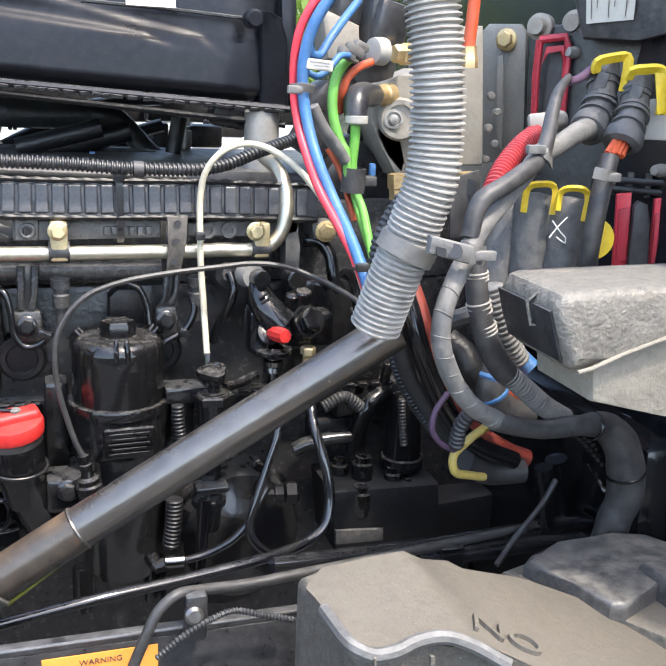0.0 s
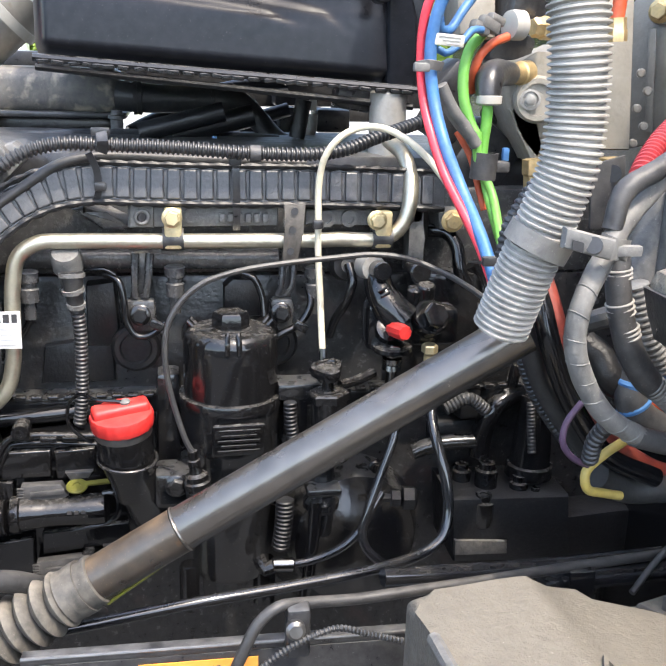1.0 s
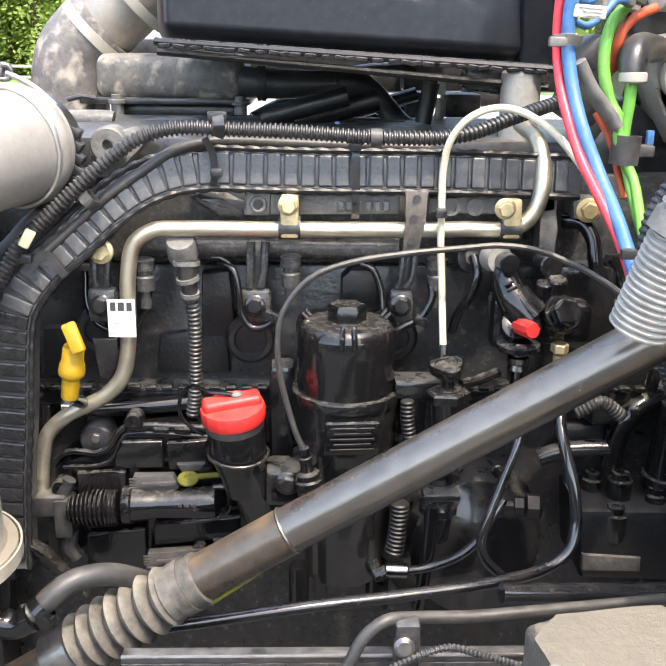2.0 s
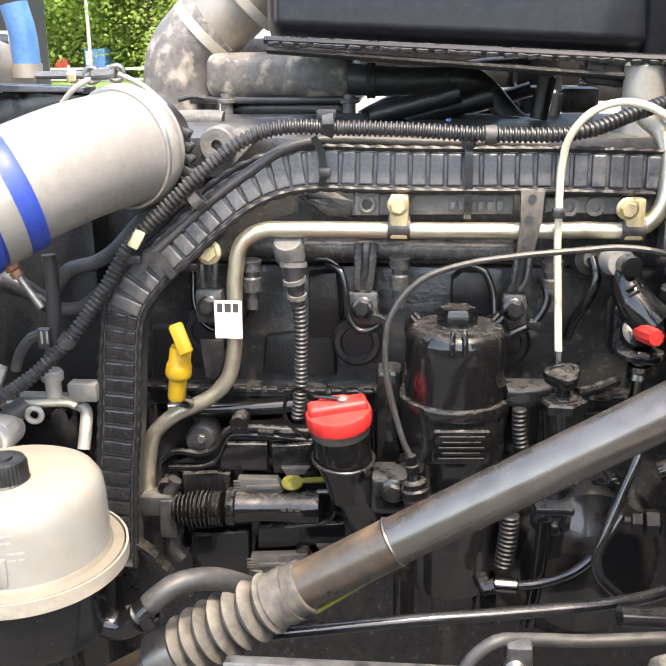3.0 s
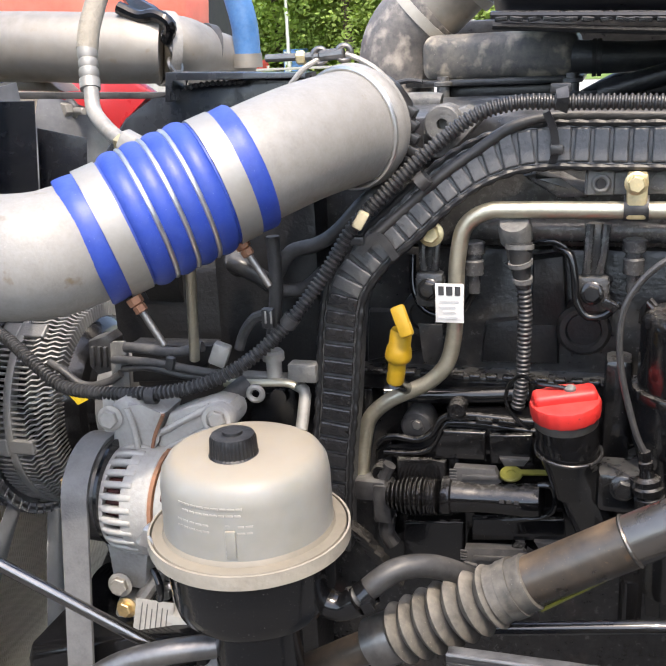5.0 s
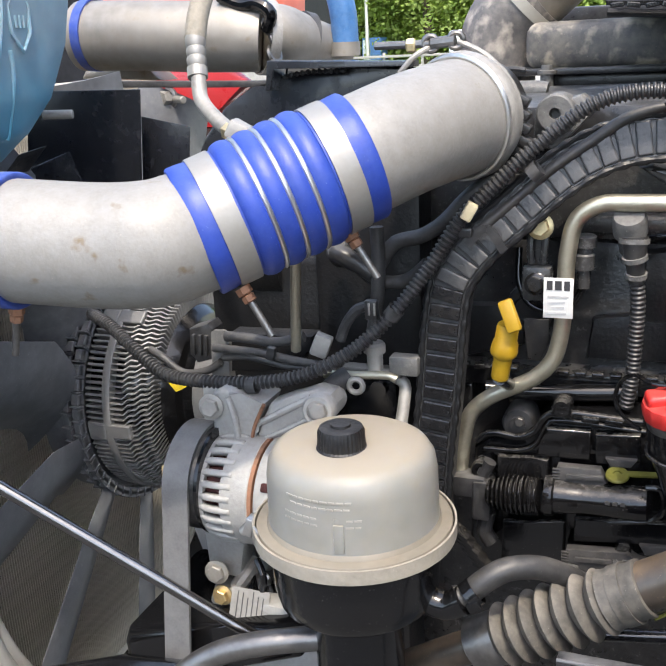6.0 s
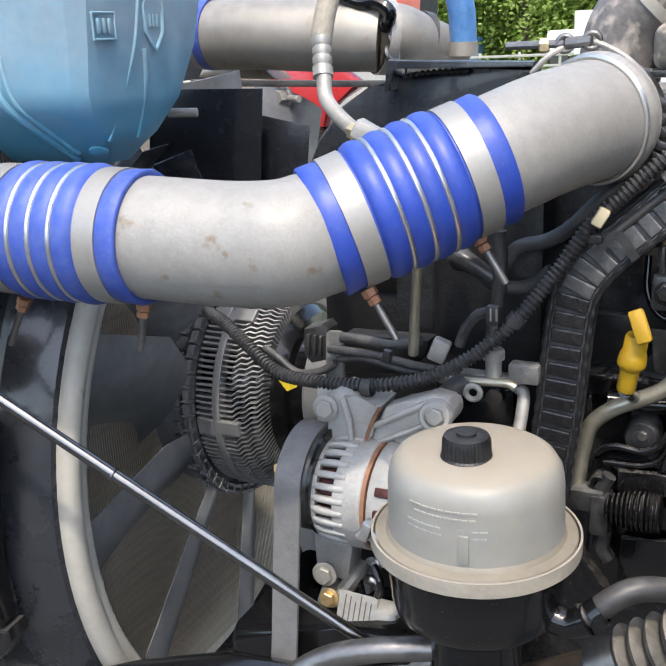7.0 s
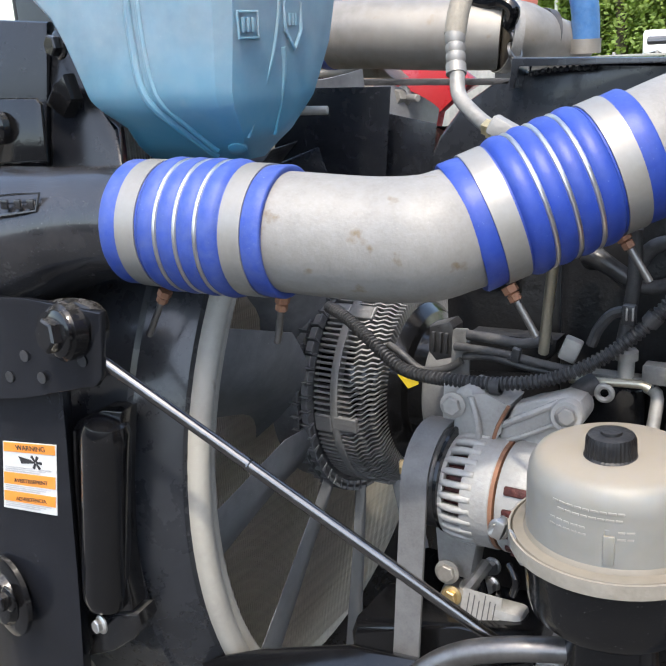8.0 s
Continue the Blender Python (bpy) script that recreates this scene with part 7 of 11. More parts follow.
for pts_, r_, m_ in (([(-0.562, -0.080, 1.224), (-0.532, -0.082, 1.224), (-0.496, -0.083, 1.222), (-0.462, -0.080, 1.230)], 0.0062, "tape_dark"),
                     ([(-0.575, -0.088, 1.211), (-0.530, -0.090, 1.211), (-0.504, -0.090, 1.209), (-0.478, -0.090, 1.205), (-0.440, -0.088, 1.201), (-0.415, -0.085, 1.204)], 0.0050, "tape_dark"),
                     ([(-0.565, -0.086, 1.199), (-0.530, -0.090, 1.204), (-0.508, -0.092, 1.202), (-0.482, -0.088, 1.196), (-0.440, -0.085, 1.194)], 0.0042, "loom_black"),
                     ([(-0.569, -0.085, 1.193), (-0.585, -0.085, 1.182), (-0.622, -0.085, 1.175), (-0.649, -0.085, 1.193), (-0.668, -0.080, 1.199)], 0.0048, "tape_dark")):
    bm = B()
    tube(bm, pts_, r_, 12, wob=0.05)
    part("wire", bm, m_, cross)
bm = B()
box(bm, (-0.497, -0.096, 1.213), (0.010, 0.008, 0.016), (0, 12, 0), 0.0015)
part("wire_clip", bm, "black_plastic", cross)
bm = B()
lathe(bm, (-0.385, -0.060, 1.200), (0, 0, 1), [(0.009, -0.01), (0.009, 0.01), (0.0125, 0.011), (0.0125, 0.020), (0.010, 0.023), (0, 0.023)], 18)
part("valve", bm, "alu_dull", cross)
bm = B()
box(bm, (-0.349, -0.060, 1.199), (0.034, 0.02, 0.022), bevel=0.003)
box(bm, (-0.398, -0.055, 1.187), (0.09, 0.02, 0.010), bevel=0.003)
part("clamp_block", bm, "grey_iron", cross)
bm = B()
torus(bm, (-0.402, -0.080, 1.176), (0.1, -1, 0), 0.008, 0.0035, 20, 8)
part("eye", bm, "alu_dull", cross)

# ---- front of the engine: timing cover and brackets ----
front = thing("front_cover", (-0.45, 0.1, 0.7), "dark dusty engine front cover and brackets", "engine part")
for c_, sz in (((-0.42, 0.10, 1.15), (0.14, 0.16, 0.50)), ((-0.56, 0.12, 1.14), (0.20, 0.12, 0.30)), ((-0.50, 0.10, 0.85), (0.26, 0.2, 0.35))):
    bm = B()
    box(bm, c_, sz, bevel=0.015)
    part("housing", bm, "black_matte", front)
bm = B()
lathe(bm, (-0.55, 0.14, 1.30), (-1, 0, 0), [(0.10, 0), (0.10, 0.05), (0.09, 0.06), (0.03, 0.062), (0, 0.062)], 36)
part("drive_cover", bm, "black_matte", front)
bm = B()
prism(bm, [(-0.444, -0.030, 1.147), (-0.371, -0.030, 1.168), (-0.369, -0.030, 1.085), (-0.447, -0.030, 1.074)], (0, 0.02, 0), 0.003)
part("plate", bm, "black_clean", front)
bm = B()
lathe(bm, (-0.390, -0.035, 1.157), (0, -1, 0), [(0.010, 0), (0.010, 0.006), (0, 0.006)], 16)
part("plug", bm, "black_paint", front)

# ---- alternator ----
alt = thing("alternator", (-0.524, -0.140, 0.981), "cast aluminium alternator with finned front", "alternator")
ac_ = V((-0.518, -0.145, 1.067))
ay, az = ac_.y, ac_.z
xf = (-0.557, -0.190, 1.079)[0]
x1, x2, x3 = (-0.510, -0.205, 1.096)[0], (-0.485, -0.205, 1.101)[0], (-0.429, -0.200, 1.111)[0]
RA = 0.0632
bm = B()
lathe(bm, (xf + 0.012, ay, az), (1, 0, 0), [(RA * 0.80, 0), (RA * 0.84, x1 - xf - 0.01), (0, x1 - xf - 0.01)], 40)
part("winding", bm, "copper", alt, "red copper winding behind the fins")
bm = B()
lathe(bm, (x1, ay, az), (1, 0, 0), [(RA * 0.86, -(x1 - xf) * 0.22), (RA * 0.985, -(x1 - xf) * 0.20), (RA, -(x1 - xf) * 0.1), (RA, x2 - x1 - 0.002), (RA * 0.97, x2 - x1)], 56)
part("front_housing", bm, "alu_cast", alt)
bm = B()
lathe(bm, (x2, ay, az), (1, 0, 0), [(RA * 0.985, -0.001), (RA * 0.985, 0.0035)], 56)
part("gasket_line", bm, "rust", alt, "brown joint line")
bm = B()
lathe(bm, (x2 + 0.006, ay, az), (1, 0, 0), [(RA * 0.97, 0), (RA, 0.003), (RA * 0.99, 0.030), (RA * 0.90, x3 - x2 + 0.015), (RA * 0.6, x3 - x2 + 0.035), (0, x3 - x2 + 0.035)], 56)
part("rear_housing", bm, "alu_cast", alt)
bm = B()
lathe(bm, (xf - 0.004, ay, az), (1, 0, 0), [(0.02, 0), (RA * 0.66, 0), (RA * 0.72, 0.004), (RA * 0.70, 0.010), (0.02, 0.010)], 48)
part("front_ring", bm, "alu_cast", alt)
bm = B()
lathe(bm, (xf + 0.006, ay, az), (1, 0, 0), [(RA * 0.84, 0.0), (RA * 0.90, 0.0), (RA * 0.95, 0.006), (RA * 0.95, 0.010), (RA * 0.84, 0.010)], 56, hoop=True)
part("cage_ring", bm, "alu_cast", alt)
fin_bm = B()
bar_line = resample(spline([(0, RA * 0.66, 0), (0.004, RA * 0.80, 0), (0.013, RA * 0.93, 0), (0.026, RA * 0.985, 0), (x1 - xf + 0.004, RA * 0.99, 0)], 0.003), 0.004)
sweep(fin_bm, bar_line, [[(-0.0040, -0.006), (0.0040, -0.006), (0.0037, 0.0), (0.0024, 0.0018), (-0.0024, 0.0018), (-0.0037, 0.0)]] * len(bar_line), up=(0, 1, 0))
fin_mesh = bpy.data.meshes.new("fin")
for f in fin_bm.faces:
    f.smooth = True
fin_bm.to_mesh(fin_mesh)
fin_bm.free()
fin_mesh.materials.append(M["alu_cast"])
for i in range(28):
    ob = new("fin", fin_mesh)
    ob.parent = alt
    ob.matrix_basis = Matrix.Translation(Vector((xf, ay, az)) - Vector(alt.location)) @ Matrix.Rotation(2 * math.pi * i / 28, 4, "X")
for i in range(5):
    bm = B()
    a = radians(150 + 22 * i)
    p = Vector((x2 + 0.030, ay + RA * 0.97 * math.cos(a), az + RA * 0.97 * math.sin(a)))
    box(bm, p, (0.030, 0.010, 0.010), (math.degrees(a), 0, 0), 0.002)
    part("rear_vent", bm, "copper", alt, "dark vent slot with copper behind")
p_t, p_b = V((-0.551, -0.135, 1.163)), V((-0.553, -0.155, 0.962))
for p, far in ((p_t, 1), (p_b, -1)):
    bm = B()
    prism(bm, [(p.x - 0.022, p.y + 0.006, p.z + 0.018 * far), (p.x + 0.020, p.y + 0.006, p.z + 0.018 * far), (p.x + 0.034, p.y + 0.006, az + RA * 0.75 * far), (p.x - 0.026, p.y + 0.006, az + RA * 0.75 * far)], (0, 0.035, 0), 0.006)
    part("mounting_ear", bm, "alu_cast", alt)
for p in (p_t, p_b):
    bm = B()
    hexbolt(bm, p + Vector((0, -0.013, 0)), (0.1, -1, 0.1), 0.019, 0.009)
    part("ear_bolt", bm, "alu_dull", alt)
bm = B()
prism(bm, [(-0.550, -0.145, 1.178), (-0.538, -0.145, 1.185), (-0.528, -0.145, 1.183), (-0.515, -0.145, 1.175), (-0.491, -0.145, 1.172), (-0.485, -0.145, 1.172), (-0.501, -0.145, 1.140), (-0.508, -0.145, 1.105), (-0.556, -0.145, 1.112)], (0, 0.05, 0), 0.006, 3)
tube(bm, [(-0.530, -0.147, 1.176), (-0.522, -0.149, 1.150), (-0.520, -0.148, 1.116)], 0.004, 8)
part("upper_casting", bm, "alu_cast", alt)
bm = B()
tube(bm, [(-0.507, -0.146, 1.112), (-0.5005, -0.146, 1.141), (-0.486, -0.146, 1.171)], 0.0022, 8)
part("upper_joint", bm, "rust", alt, "brown joint line")
top_arm = thing("alternator_bracket", (-0.466, -0.120, 1.163), "cast aluminium bracket arm above the alternator", "bracket")
bm = B()
prism(bm, [(-0.483, -0.140, 1.169), (-0.462, -0.138, 1.177), (-0.430, -0.132, 1.188), (-0.412, -0.130, 1.184), (-0.407, -0.130, 1.172), (-0.416, -0.132, 1.158), (-0.432, -0.134, 1.152), (-0.462, -0.138, 1.130), (-0.477, -0.140, 1.105), (-0.505, -0.140, 1.108), (-0.499, -0.140, 1.138)], (0, 0.03, 0), 0.005)
tube(bm, [(-0.496, -0.141, 1.146), (-0.466, -0.140, 1.163), (-0.434, -0.135, 1.180)], 0.004, 8)
tube(bm, [(-0.490, -0.141, 1.128), (-0.462, -0.140, 1.142), (-0.436, -0.136, 1.156)], 0.003, 8)
part("arm", bm, "alu_cast", top_arm)
bm = B()
lathe(bm, (-0.426, -0.118, 1.166), (0.1, -1, 0.1), [(0.018, -0.03), (0.018, 0.024), (0.016, 0.027), (0.012, 0.027), (0.012, 0.023), (0, 0.023)], 28)
part("sleeve", bm, "alu_cast", top_arm)
bm = B()
hexbolt(bm, (-0.423, -0.141, 1.169), (0.1, -1, 0.1), 0.017, 0.008)
part("bolt", bm, "alu_dull", top_arm)
bm = B()
tube(bm, [(-0.434, -0.100, 1.168), (-0.424, -0.080, 1.178), (-0.416, -0.070, 1.183)], 0.012, 12)
part("strut", bm, "tape_dark", top_arm)

# ---- belt drive ----
belt = thing("drive_belt", (-0.607, -0.160, 1.009), "worn ribbed drive belt over its pulleys", "belt")
bx = -0.572
by, bz, br = ay, az + 0.006, RA * 0.98
cy, cz, cr = -0.155, 0.72, 0.11
loop = [Vector((bx, by + br * math.cos(math.pi * i / 20), bz + br * math.sin(math.pi * i / 20))) for i in range(21)]
loop += [Vector((bx, by - br + (cy - cr - by + br) * i / 6, bz - (bz - cz) * i / 6)) for i in range(1, 6)]
loop += [Vector((bx, cy + cr * math.cos(math.pi + math.pi * i / 16), cz + cr * math.sin(math.pi + math.pi * i / 16))) for i in range(17)]
wb = 0.0160
bm = B()
fr_n = len(loop)
rings = []
cen = Vector((bx, (by + cy) / 2, (bz + cz) / 2))
for i, p in enumerate(loop):
    t = (loop[(i + 1) % fr_n] - loop[i - 1]).normalized()
    n_ = Vector((1, 0, 0)).cross(t).normalized()
    if n_.dot(p - cen) < 0:
        n_ = -n_
    rings.append([bm.verts.new(p + Vector((sx * wb, 0, 0)) + n_ * hn) for sx, hn in ((-1, 0), (1, 0), (1, 0.004), (-1, 0.004))])
for i in range(fr_n):
    r0_, r1_ = rings[i], rings[(i + 1) % fr_n]
    for k in range(4):
        bm.faces.new((r0_[k], r0_[(k + 1) % 4], r1_[(k + 1) % 4], r1_[k]))
part("band", bm, "belt", belt)
bm = B()
lathe(bm, (bx - wb * 1.2, by, bz), (1, 0, 0), [(0.03, 0), (br - 0.004, 0.0), (br - 0.002, 0.003), (br - 0.002, wb * 2.4 - 0.003), (br - 0.004, wb * 2.4), (0.03, wb * 2.4)], 48)
part("upper_pulley", bm, "black_plastic", belt)
bm = B()
lathe(bm, (bx + wb * 1.3, by, bz), (1, 0, 0), [(br * 0.7, 0), (br * 1.02, 0.001), (br * 1.02, 0.005), (br * 0.6, 0.006)], 48)
part("pulley_rim", bm, "black_clean", belt)
bm = B()
hexbolt(bm, (bx - wb * 1.2, by - 0.03, bz + 0.018), (-1, -0.5, 0), 0.016, 0.014)
part("pulley_bolt", bm, "brass", belt)
bm = B()
corr = [(0.05, 0)]
for i in range(8):
    corr += [(cr - 0.001, 0.002 + i * 0.007), (cr - 0.007, 0.0055 + i * 0.007)]
lathe(bm, (bx - 0.028, cy, cz), (1, 0, 0), corr + [(0.05, 0.06)], 48)
part("crank_pulley", bm, "black_clean", belt)
bm = B()
lathe(bm, (-0.672, 0.100, 1.090), (1, 0, 0), [(0.03, 0), (0.092, 0.001), (0.096, 0.004), (0.096, 0.038), (0.092, 0.042), (0.03, 0.042)], 48)
part("fan_pulley", bm, "belt", belt, "grey belt running over the fan pulley")
bm = B()
corr = [(0.03, 0)]
for i in range(8):
    corr += [(0.058, 0.002 + i * 0.006), (0.052, 0.005 + i * 0.006)]
lathe(bm, (-0.628, -0.100, 0.874), (1, 0, 0), corr + [(0.03, 0.06)], 40)
part("compressor_pulley", bm, "black_clean", belt)
bm = B()
prism(bm, [(-0.685, -0.030, 1.141), (-0.660, -0.030, 1.146), (-0.655, -0.030, 1.132), (-0.670, -0.030, 1.124)], (0, 0.002, 0))
part("paint_mark", bm, "yellow_latch", belt, "yellow paint mark")

# ---- air-conditioning compressor ----
comp = thing("compressor", (-0.518, -0.130, 0.861), "silver air-conditioning compressor with paper label", "compressor")
cc = V((-0.517, -0.120, 0.867))
bm = B()
lathe(bm, (cc.x - 0.06, cc.y, cc.z - 0.02), (1, 0, 0), [(0.03, 0), (0.055, 0.002), (0.062, 0.02), (0.064, 0.06), (0.060, 0.13), (0.05, 0.16), (0, 0.16)], 40)
part("body", bm, "alu_cast", comp)
bm = B()
box(bm, (-0.550, -0.150, 0.922), (0.034, 0.03, 0.03), (0, 20, 0), 0.006)
tube(bm, [(-0.544, -0.150, 0.924), (-0.530, -0.140, 0.945), (-0.527, -0.120, 0.952)], 0.010, 10)
part("port_block", bm, "alu_dull", comp)
bm = B()
hexbolt(bm, (-0.548, -0.168, 0.932), (0, -1, 0.1), 0.016, 0.010)
part("port_bolt", bm, "brass", comp)
bm = B()
c_ = (-0.505, -0.186, 0.933)
lb_m = pose(c_[0], c_[1], c_[2], -22, 4, 4)
bmesh.ops.create_cube(bm, size=1, matrix=lb_m @ Matrix.Diagonal((0.046, 0.001, 0.044, 1)))
lab_c = part("paper_label", bm, "alu_dull", comp, "dull silver label")
for i in range(6):
    bm = B()
    bmesh.ops.create_cube(bm, size=1, matrix=lb_m @ Matrix.Translation((-0.015 + i * 0.0062, -0.0008, 0.002 * (i % 2))) @ Matrix.Diagonal((0.0011, 0.0008, 0.036 - 0.006 * (i % 3), 1)))
    part("print_bar", bm, "tape_dark", lab_c)
bm = B()
box(bm, (-0.478, -0.170, 0.924), (0.045, 0.03, 0.035), (0, 0, 0), 0.008)
part("end_casting", bm, "alu_cast", comp)
line_thing("wire", [(-0.538, -0.120, 0.955), (-0.521, -0.140, 0.942), (-0.501, -0.170, 0.926), (-0.492, -0.180, 0.907)], 0.0035, "black_clean", "thin black wire hanging by the compressor", "wire")
for p in ((-0.542, -0.060, 0.914), (-0.519, -0.120, 0.927), (-0.471, -0.210, 1.059)):
    bm = B()
    hexbolt(bm, p, (0, -1, 0.1), 0.015, 0.012)
    whole("small_bolt", bm, "steel", "small steel flange bolt", "bolt", "small bolts")

# ---- reservoir ----
res = thing("fluid_reservoir", (-0.331, -0.295, 1.017), "yellowed white fluid reservoir in a black cup", "reservoir")
rc = V((-0.328, -0.295, 1.140))
RX, RY = rc.x, rc.y
zt = (-0.325, -0.295, 1.208)[2]
zrim = (-0.328, -0.295, 1.138)[2]
RR = 0.0920
RT = 0.0763
zc = (-0.305, -0.371, 1.058)[2]
bm = B()
lathe(bm, (RX, RY, 0), (0, 0, 1), [(RT * 1.02, zrim), (RT * 1.01, zrim + 0.008), (RT * 1.0, zt - 0.022), (RT * 0.975, zt - 0.010), (RT * 0.90, zt - 0.001), (RT * 0.8, zt + 0.003), (RT * 0.4, zt + 0.006), (0, zt + 0.006)], 64)
part("tank", bm, "tank_white", res, "milky white plastic tank")


def on_tank(angle, z, half_w, half_h, proud, name, material, label=""):
    """A small plate lying on the tank's round side, facing the camera side at the given angle."""
    bm = B()
    a = radians(angle)
    m4 = Matrix.Translation((RX + RT * math.sin(a), RY - RT * math.cos(a), z)) @ Matrix.Rotation(a, 4, "Z")
    bmesh.ops.create_cube(bm, size=1, matrix=m4 @ Matrix.Diagonal((2 * half_w, proud * 2, 2 * half_h, 1)))
    bmesh.ops.bevel(bm, geom=bm.edges[:], offset=min(half_w, half_h, proud) * 0.5, segments=2, affect="EDGES", profile=0.5)
    part(name, bm, material, res, label)


on_tank(11, zrim + 0.020, 0.0045, 0.013, 0.0022, "level_window", "tank_white", "raised level window")
for row_, (z_, a0_, n_) in enumerate(((0.052, -24, 9), (0.046, -20, 8), (0.036, -26, 5), (0.030, -26, 5), (0.036, 18, 2), (0.030, 18, 2))):
    for k in range(n_):
        on_tank(a0_ + 5.2 * k, zrim + z_, 0.0026 + 0.0006 * ((k + row_) % 2), 0.0010, 0.0004, "print_bar", "tank_print")
bm = B()
lathe(bm, (RX, RY, 0), (0, 0, 1), [(RT * 0.99, zrim - 0.004), (RR * 0.965, zrim - 0.005), (RR * 0.970, zrim - 0.003), (RR * 0.960, zrim - 0.001), (RT * 1.04, zrim), (RT * 1.02, zrim + 0.004), (RT * 0.99, zrim + 0.006)], 64)
part("rim", bm, "tank_rim", res, "dusty cream rim")
bm = B()
band(bm, (RX, RY, zrim - 0.0075), (0, 0, 1), RR * 0.985, 0.013, 0.002, 64)
part("clamp_band", bm, "cast_dirty", res, "dusty steel clamp band")
bm = B()
box(bm, (-0.437, -0.290, 1.108), (0.010, 0.014, 0.020), (0, 20, 0), 0.002)
rod(bm, (-0.447, -0.290, 1.099), (-0.434, -0.290, 1.111), 0.005)
part("band_lock", bm, "steel", res)
bm = B()
prism(bm, [(-0.409, -0.340, 1.138), (-0.386, -0.360, 1.133), (-0.383, -0.365, 1.122), (-0.391, -0.360, 1.118), (-0.408, -0.345, 1.126)], (0.002, 0.002, 0), 0.0005)
part("band_tail", bm, "steel", res)
bm = B()
lathe(bm, (RX, RY, 0), (0, 0, 1), [(0, zc - 0.004), (RT * 0.85, zc - 0.004), (RT * 0.96, zc + 0.004), (RT * 1.0, zc + 0.016), (RT * 1.05, zrim - 0.016), (RT * 1.06, zrim - 0.006), (0, zrim - 0.006)], 64)
part("cup", bm, "black_gloss", res, "glossy black steel cup")
bm = B()
kc = V((-0.330, -0.312, 1.207))
lathe(bm, (kc.x, kc.y, zt + 0.004), (0, 0, 1), [(0.0225, 0), (0.0225, 0.0015), (0.0208, 0.003), (0.0202, 0.0165), (0.0190, 0.0200), (0.0165, 0.0212), (0.009, 0.0208), (0.0085, 0.0230), (0, 0.0240)], 144, lobes=lambda a, h: 1 + (0.022 * math.cos(36 * a) if 0.002 < h < 0.0175 else 0))
part("screw_cap", bm, "black_matte", res, "black ribbed screw cap")
bm = B()
box(bm, (-0.313, -0.368, 1.161), (0.010, 0.002, 0.030), (4, 0, 20), 0.0018)
part("sight_tab", bm, "tank_white", res)
port0, port1 = V((-0.262, -0.300, 1.064)), V((-0.226, -0.300, 1.072))
bm = B()
tube(bm, [(RX + RT * 0.7, RY, port0.z + 0.004), port0 + Vector((0.006, 0, 0.002)), V((-0.243, -0.300, 1.063)), port1], [0.014, 0.0135, 0.013, 0.0135], 18)
part("outlet", bm, "black_clean", res, "shiny black outlet stub")
rhose = thing("return_hose", port1, "dusty black rubber hose from the reservoir", "hose")
bm = B()
tube(bm, [port1 - Vector((0.01, 0, 0))] + [(-0.227, -0.295, 1.072), (-0.212, -0.290, 1.086), (-0.194, -0.280, 1.096), (-0.169, -0.265, 1.094), (-0.141, -0.245, 1.076), (-0.113, -0.220, 1.044), (-0.082, -0.200, 1.006)], 0.0108, 18)
part("hose", bm, "rubber", rhose)
bm = B()
c_ = V((-0.220, -0.295, 1.077))
band(bm, c_, V((-0.213, -0.292, 1.083)) - V((-0.227, -0.298, 1.071)), 0.0122, 0.010, 0.0012)
box(bm, c_ + Vector((0.005, -0.013, -0.005)), (0.012, 0.005, 0.010), (0, -30, 0), 0.001)
part("hose_clamp", bm, "black_clean", rhose)
bm = B()
lathe(bm, (RX, RY, 0), (0, 0, 1), [(RT * 0.55, zc - 0.2), (RT * 0.55, zc), (0, zc)], 32)
part("stand", bm, "black_clean", res)
line_thing("wire", [(-0.412, -0.330, 1.097), (-0.402, -0.340, 1.090), (-0.409, -0.330, 1.067)], 0.0035, "black_clean", "thin black wire beside the cup", "wire")

# ---- fan, clutch, shroud and radiator ----
FAN = Vector((-0.86, 0.172, 1.055))
clutch = thing("fan_clutch", FAN, "finned cast fan clutch drum", "fan clutch")
RC = 0.166


def spread(name, mesh, parent, n, x, turn=0.0, skip=()):
    """Alike pieces set round the fan's axis."""
    for i in range(n):
        if i in skip:
            continue
        ob = new(name, mesh)
        ob.parent = parent
        ob.matrix_basis = Matrix.Translation(Vector((x, FAN.y, FAN.z)) - FAN) @ Matrix.Rotation(2 * math.pi * (i + turn) / n, 4, "X")


def piece(name, bm, material):
    bmesh.ops.recalc_face_normals(bm, faces=bm.faces)
    me = bpy.data.meshes.new(name)
    bm.to_mesh(me)
    bm.free()
    me.materials.append(M[material])
    return me


# near-black drum colour holds the shade seen between the fins
bm = B()
lathe(bm, (-0.85, FAN.y, FAN.z), (1, 0, 0), [(0.03, 0), (RC * 0.90, 0.002), (RC * 0.92, 0.03), (RC * 0.90, 0.055), (RC * 0.80, 0.09), (RC * 0.66, 0.118), (0.05, 0.12)], 72)
part("drum", bm, "black_clean", clutch, "drum coloured near-black as shade between the fins")
bm = B()
lathe(bm, (-0.819, FAN.y, FAN.z), (1, 0, 0), [(RC * 0.9, 0), (RC * 0.995, 0.001), (RC, 0.003), (RC, 0.011), (RC * 0.995, 0.013), (RC * 0.9, 0.014)], 72)
part("rim", bm, "clutch_alu", clutch, "pale machined rim")
bm = B()
box(bm, (0, RC * 0.95, 0), (0.027, RC * 0.09, 0.0036), bevel=0.0006)
spread("cooling_fin", piece("cooling_fin", bm, "clutch_alu"), clutch, 120, -0.832)
bm = B()
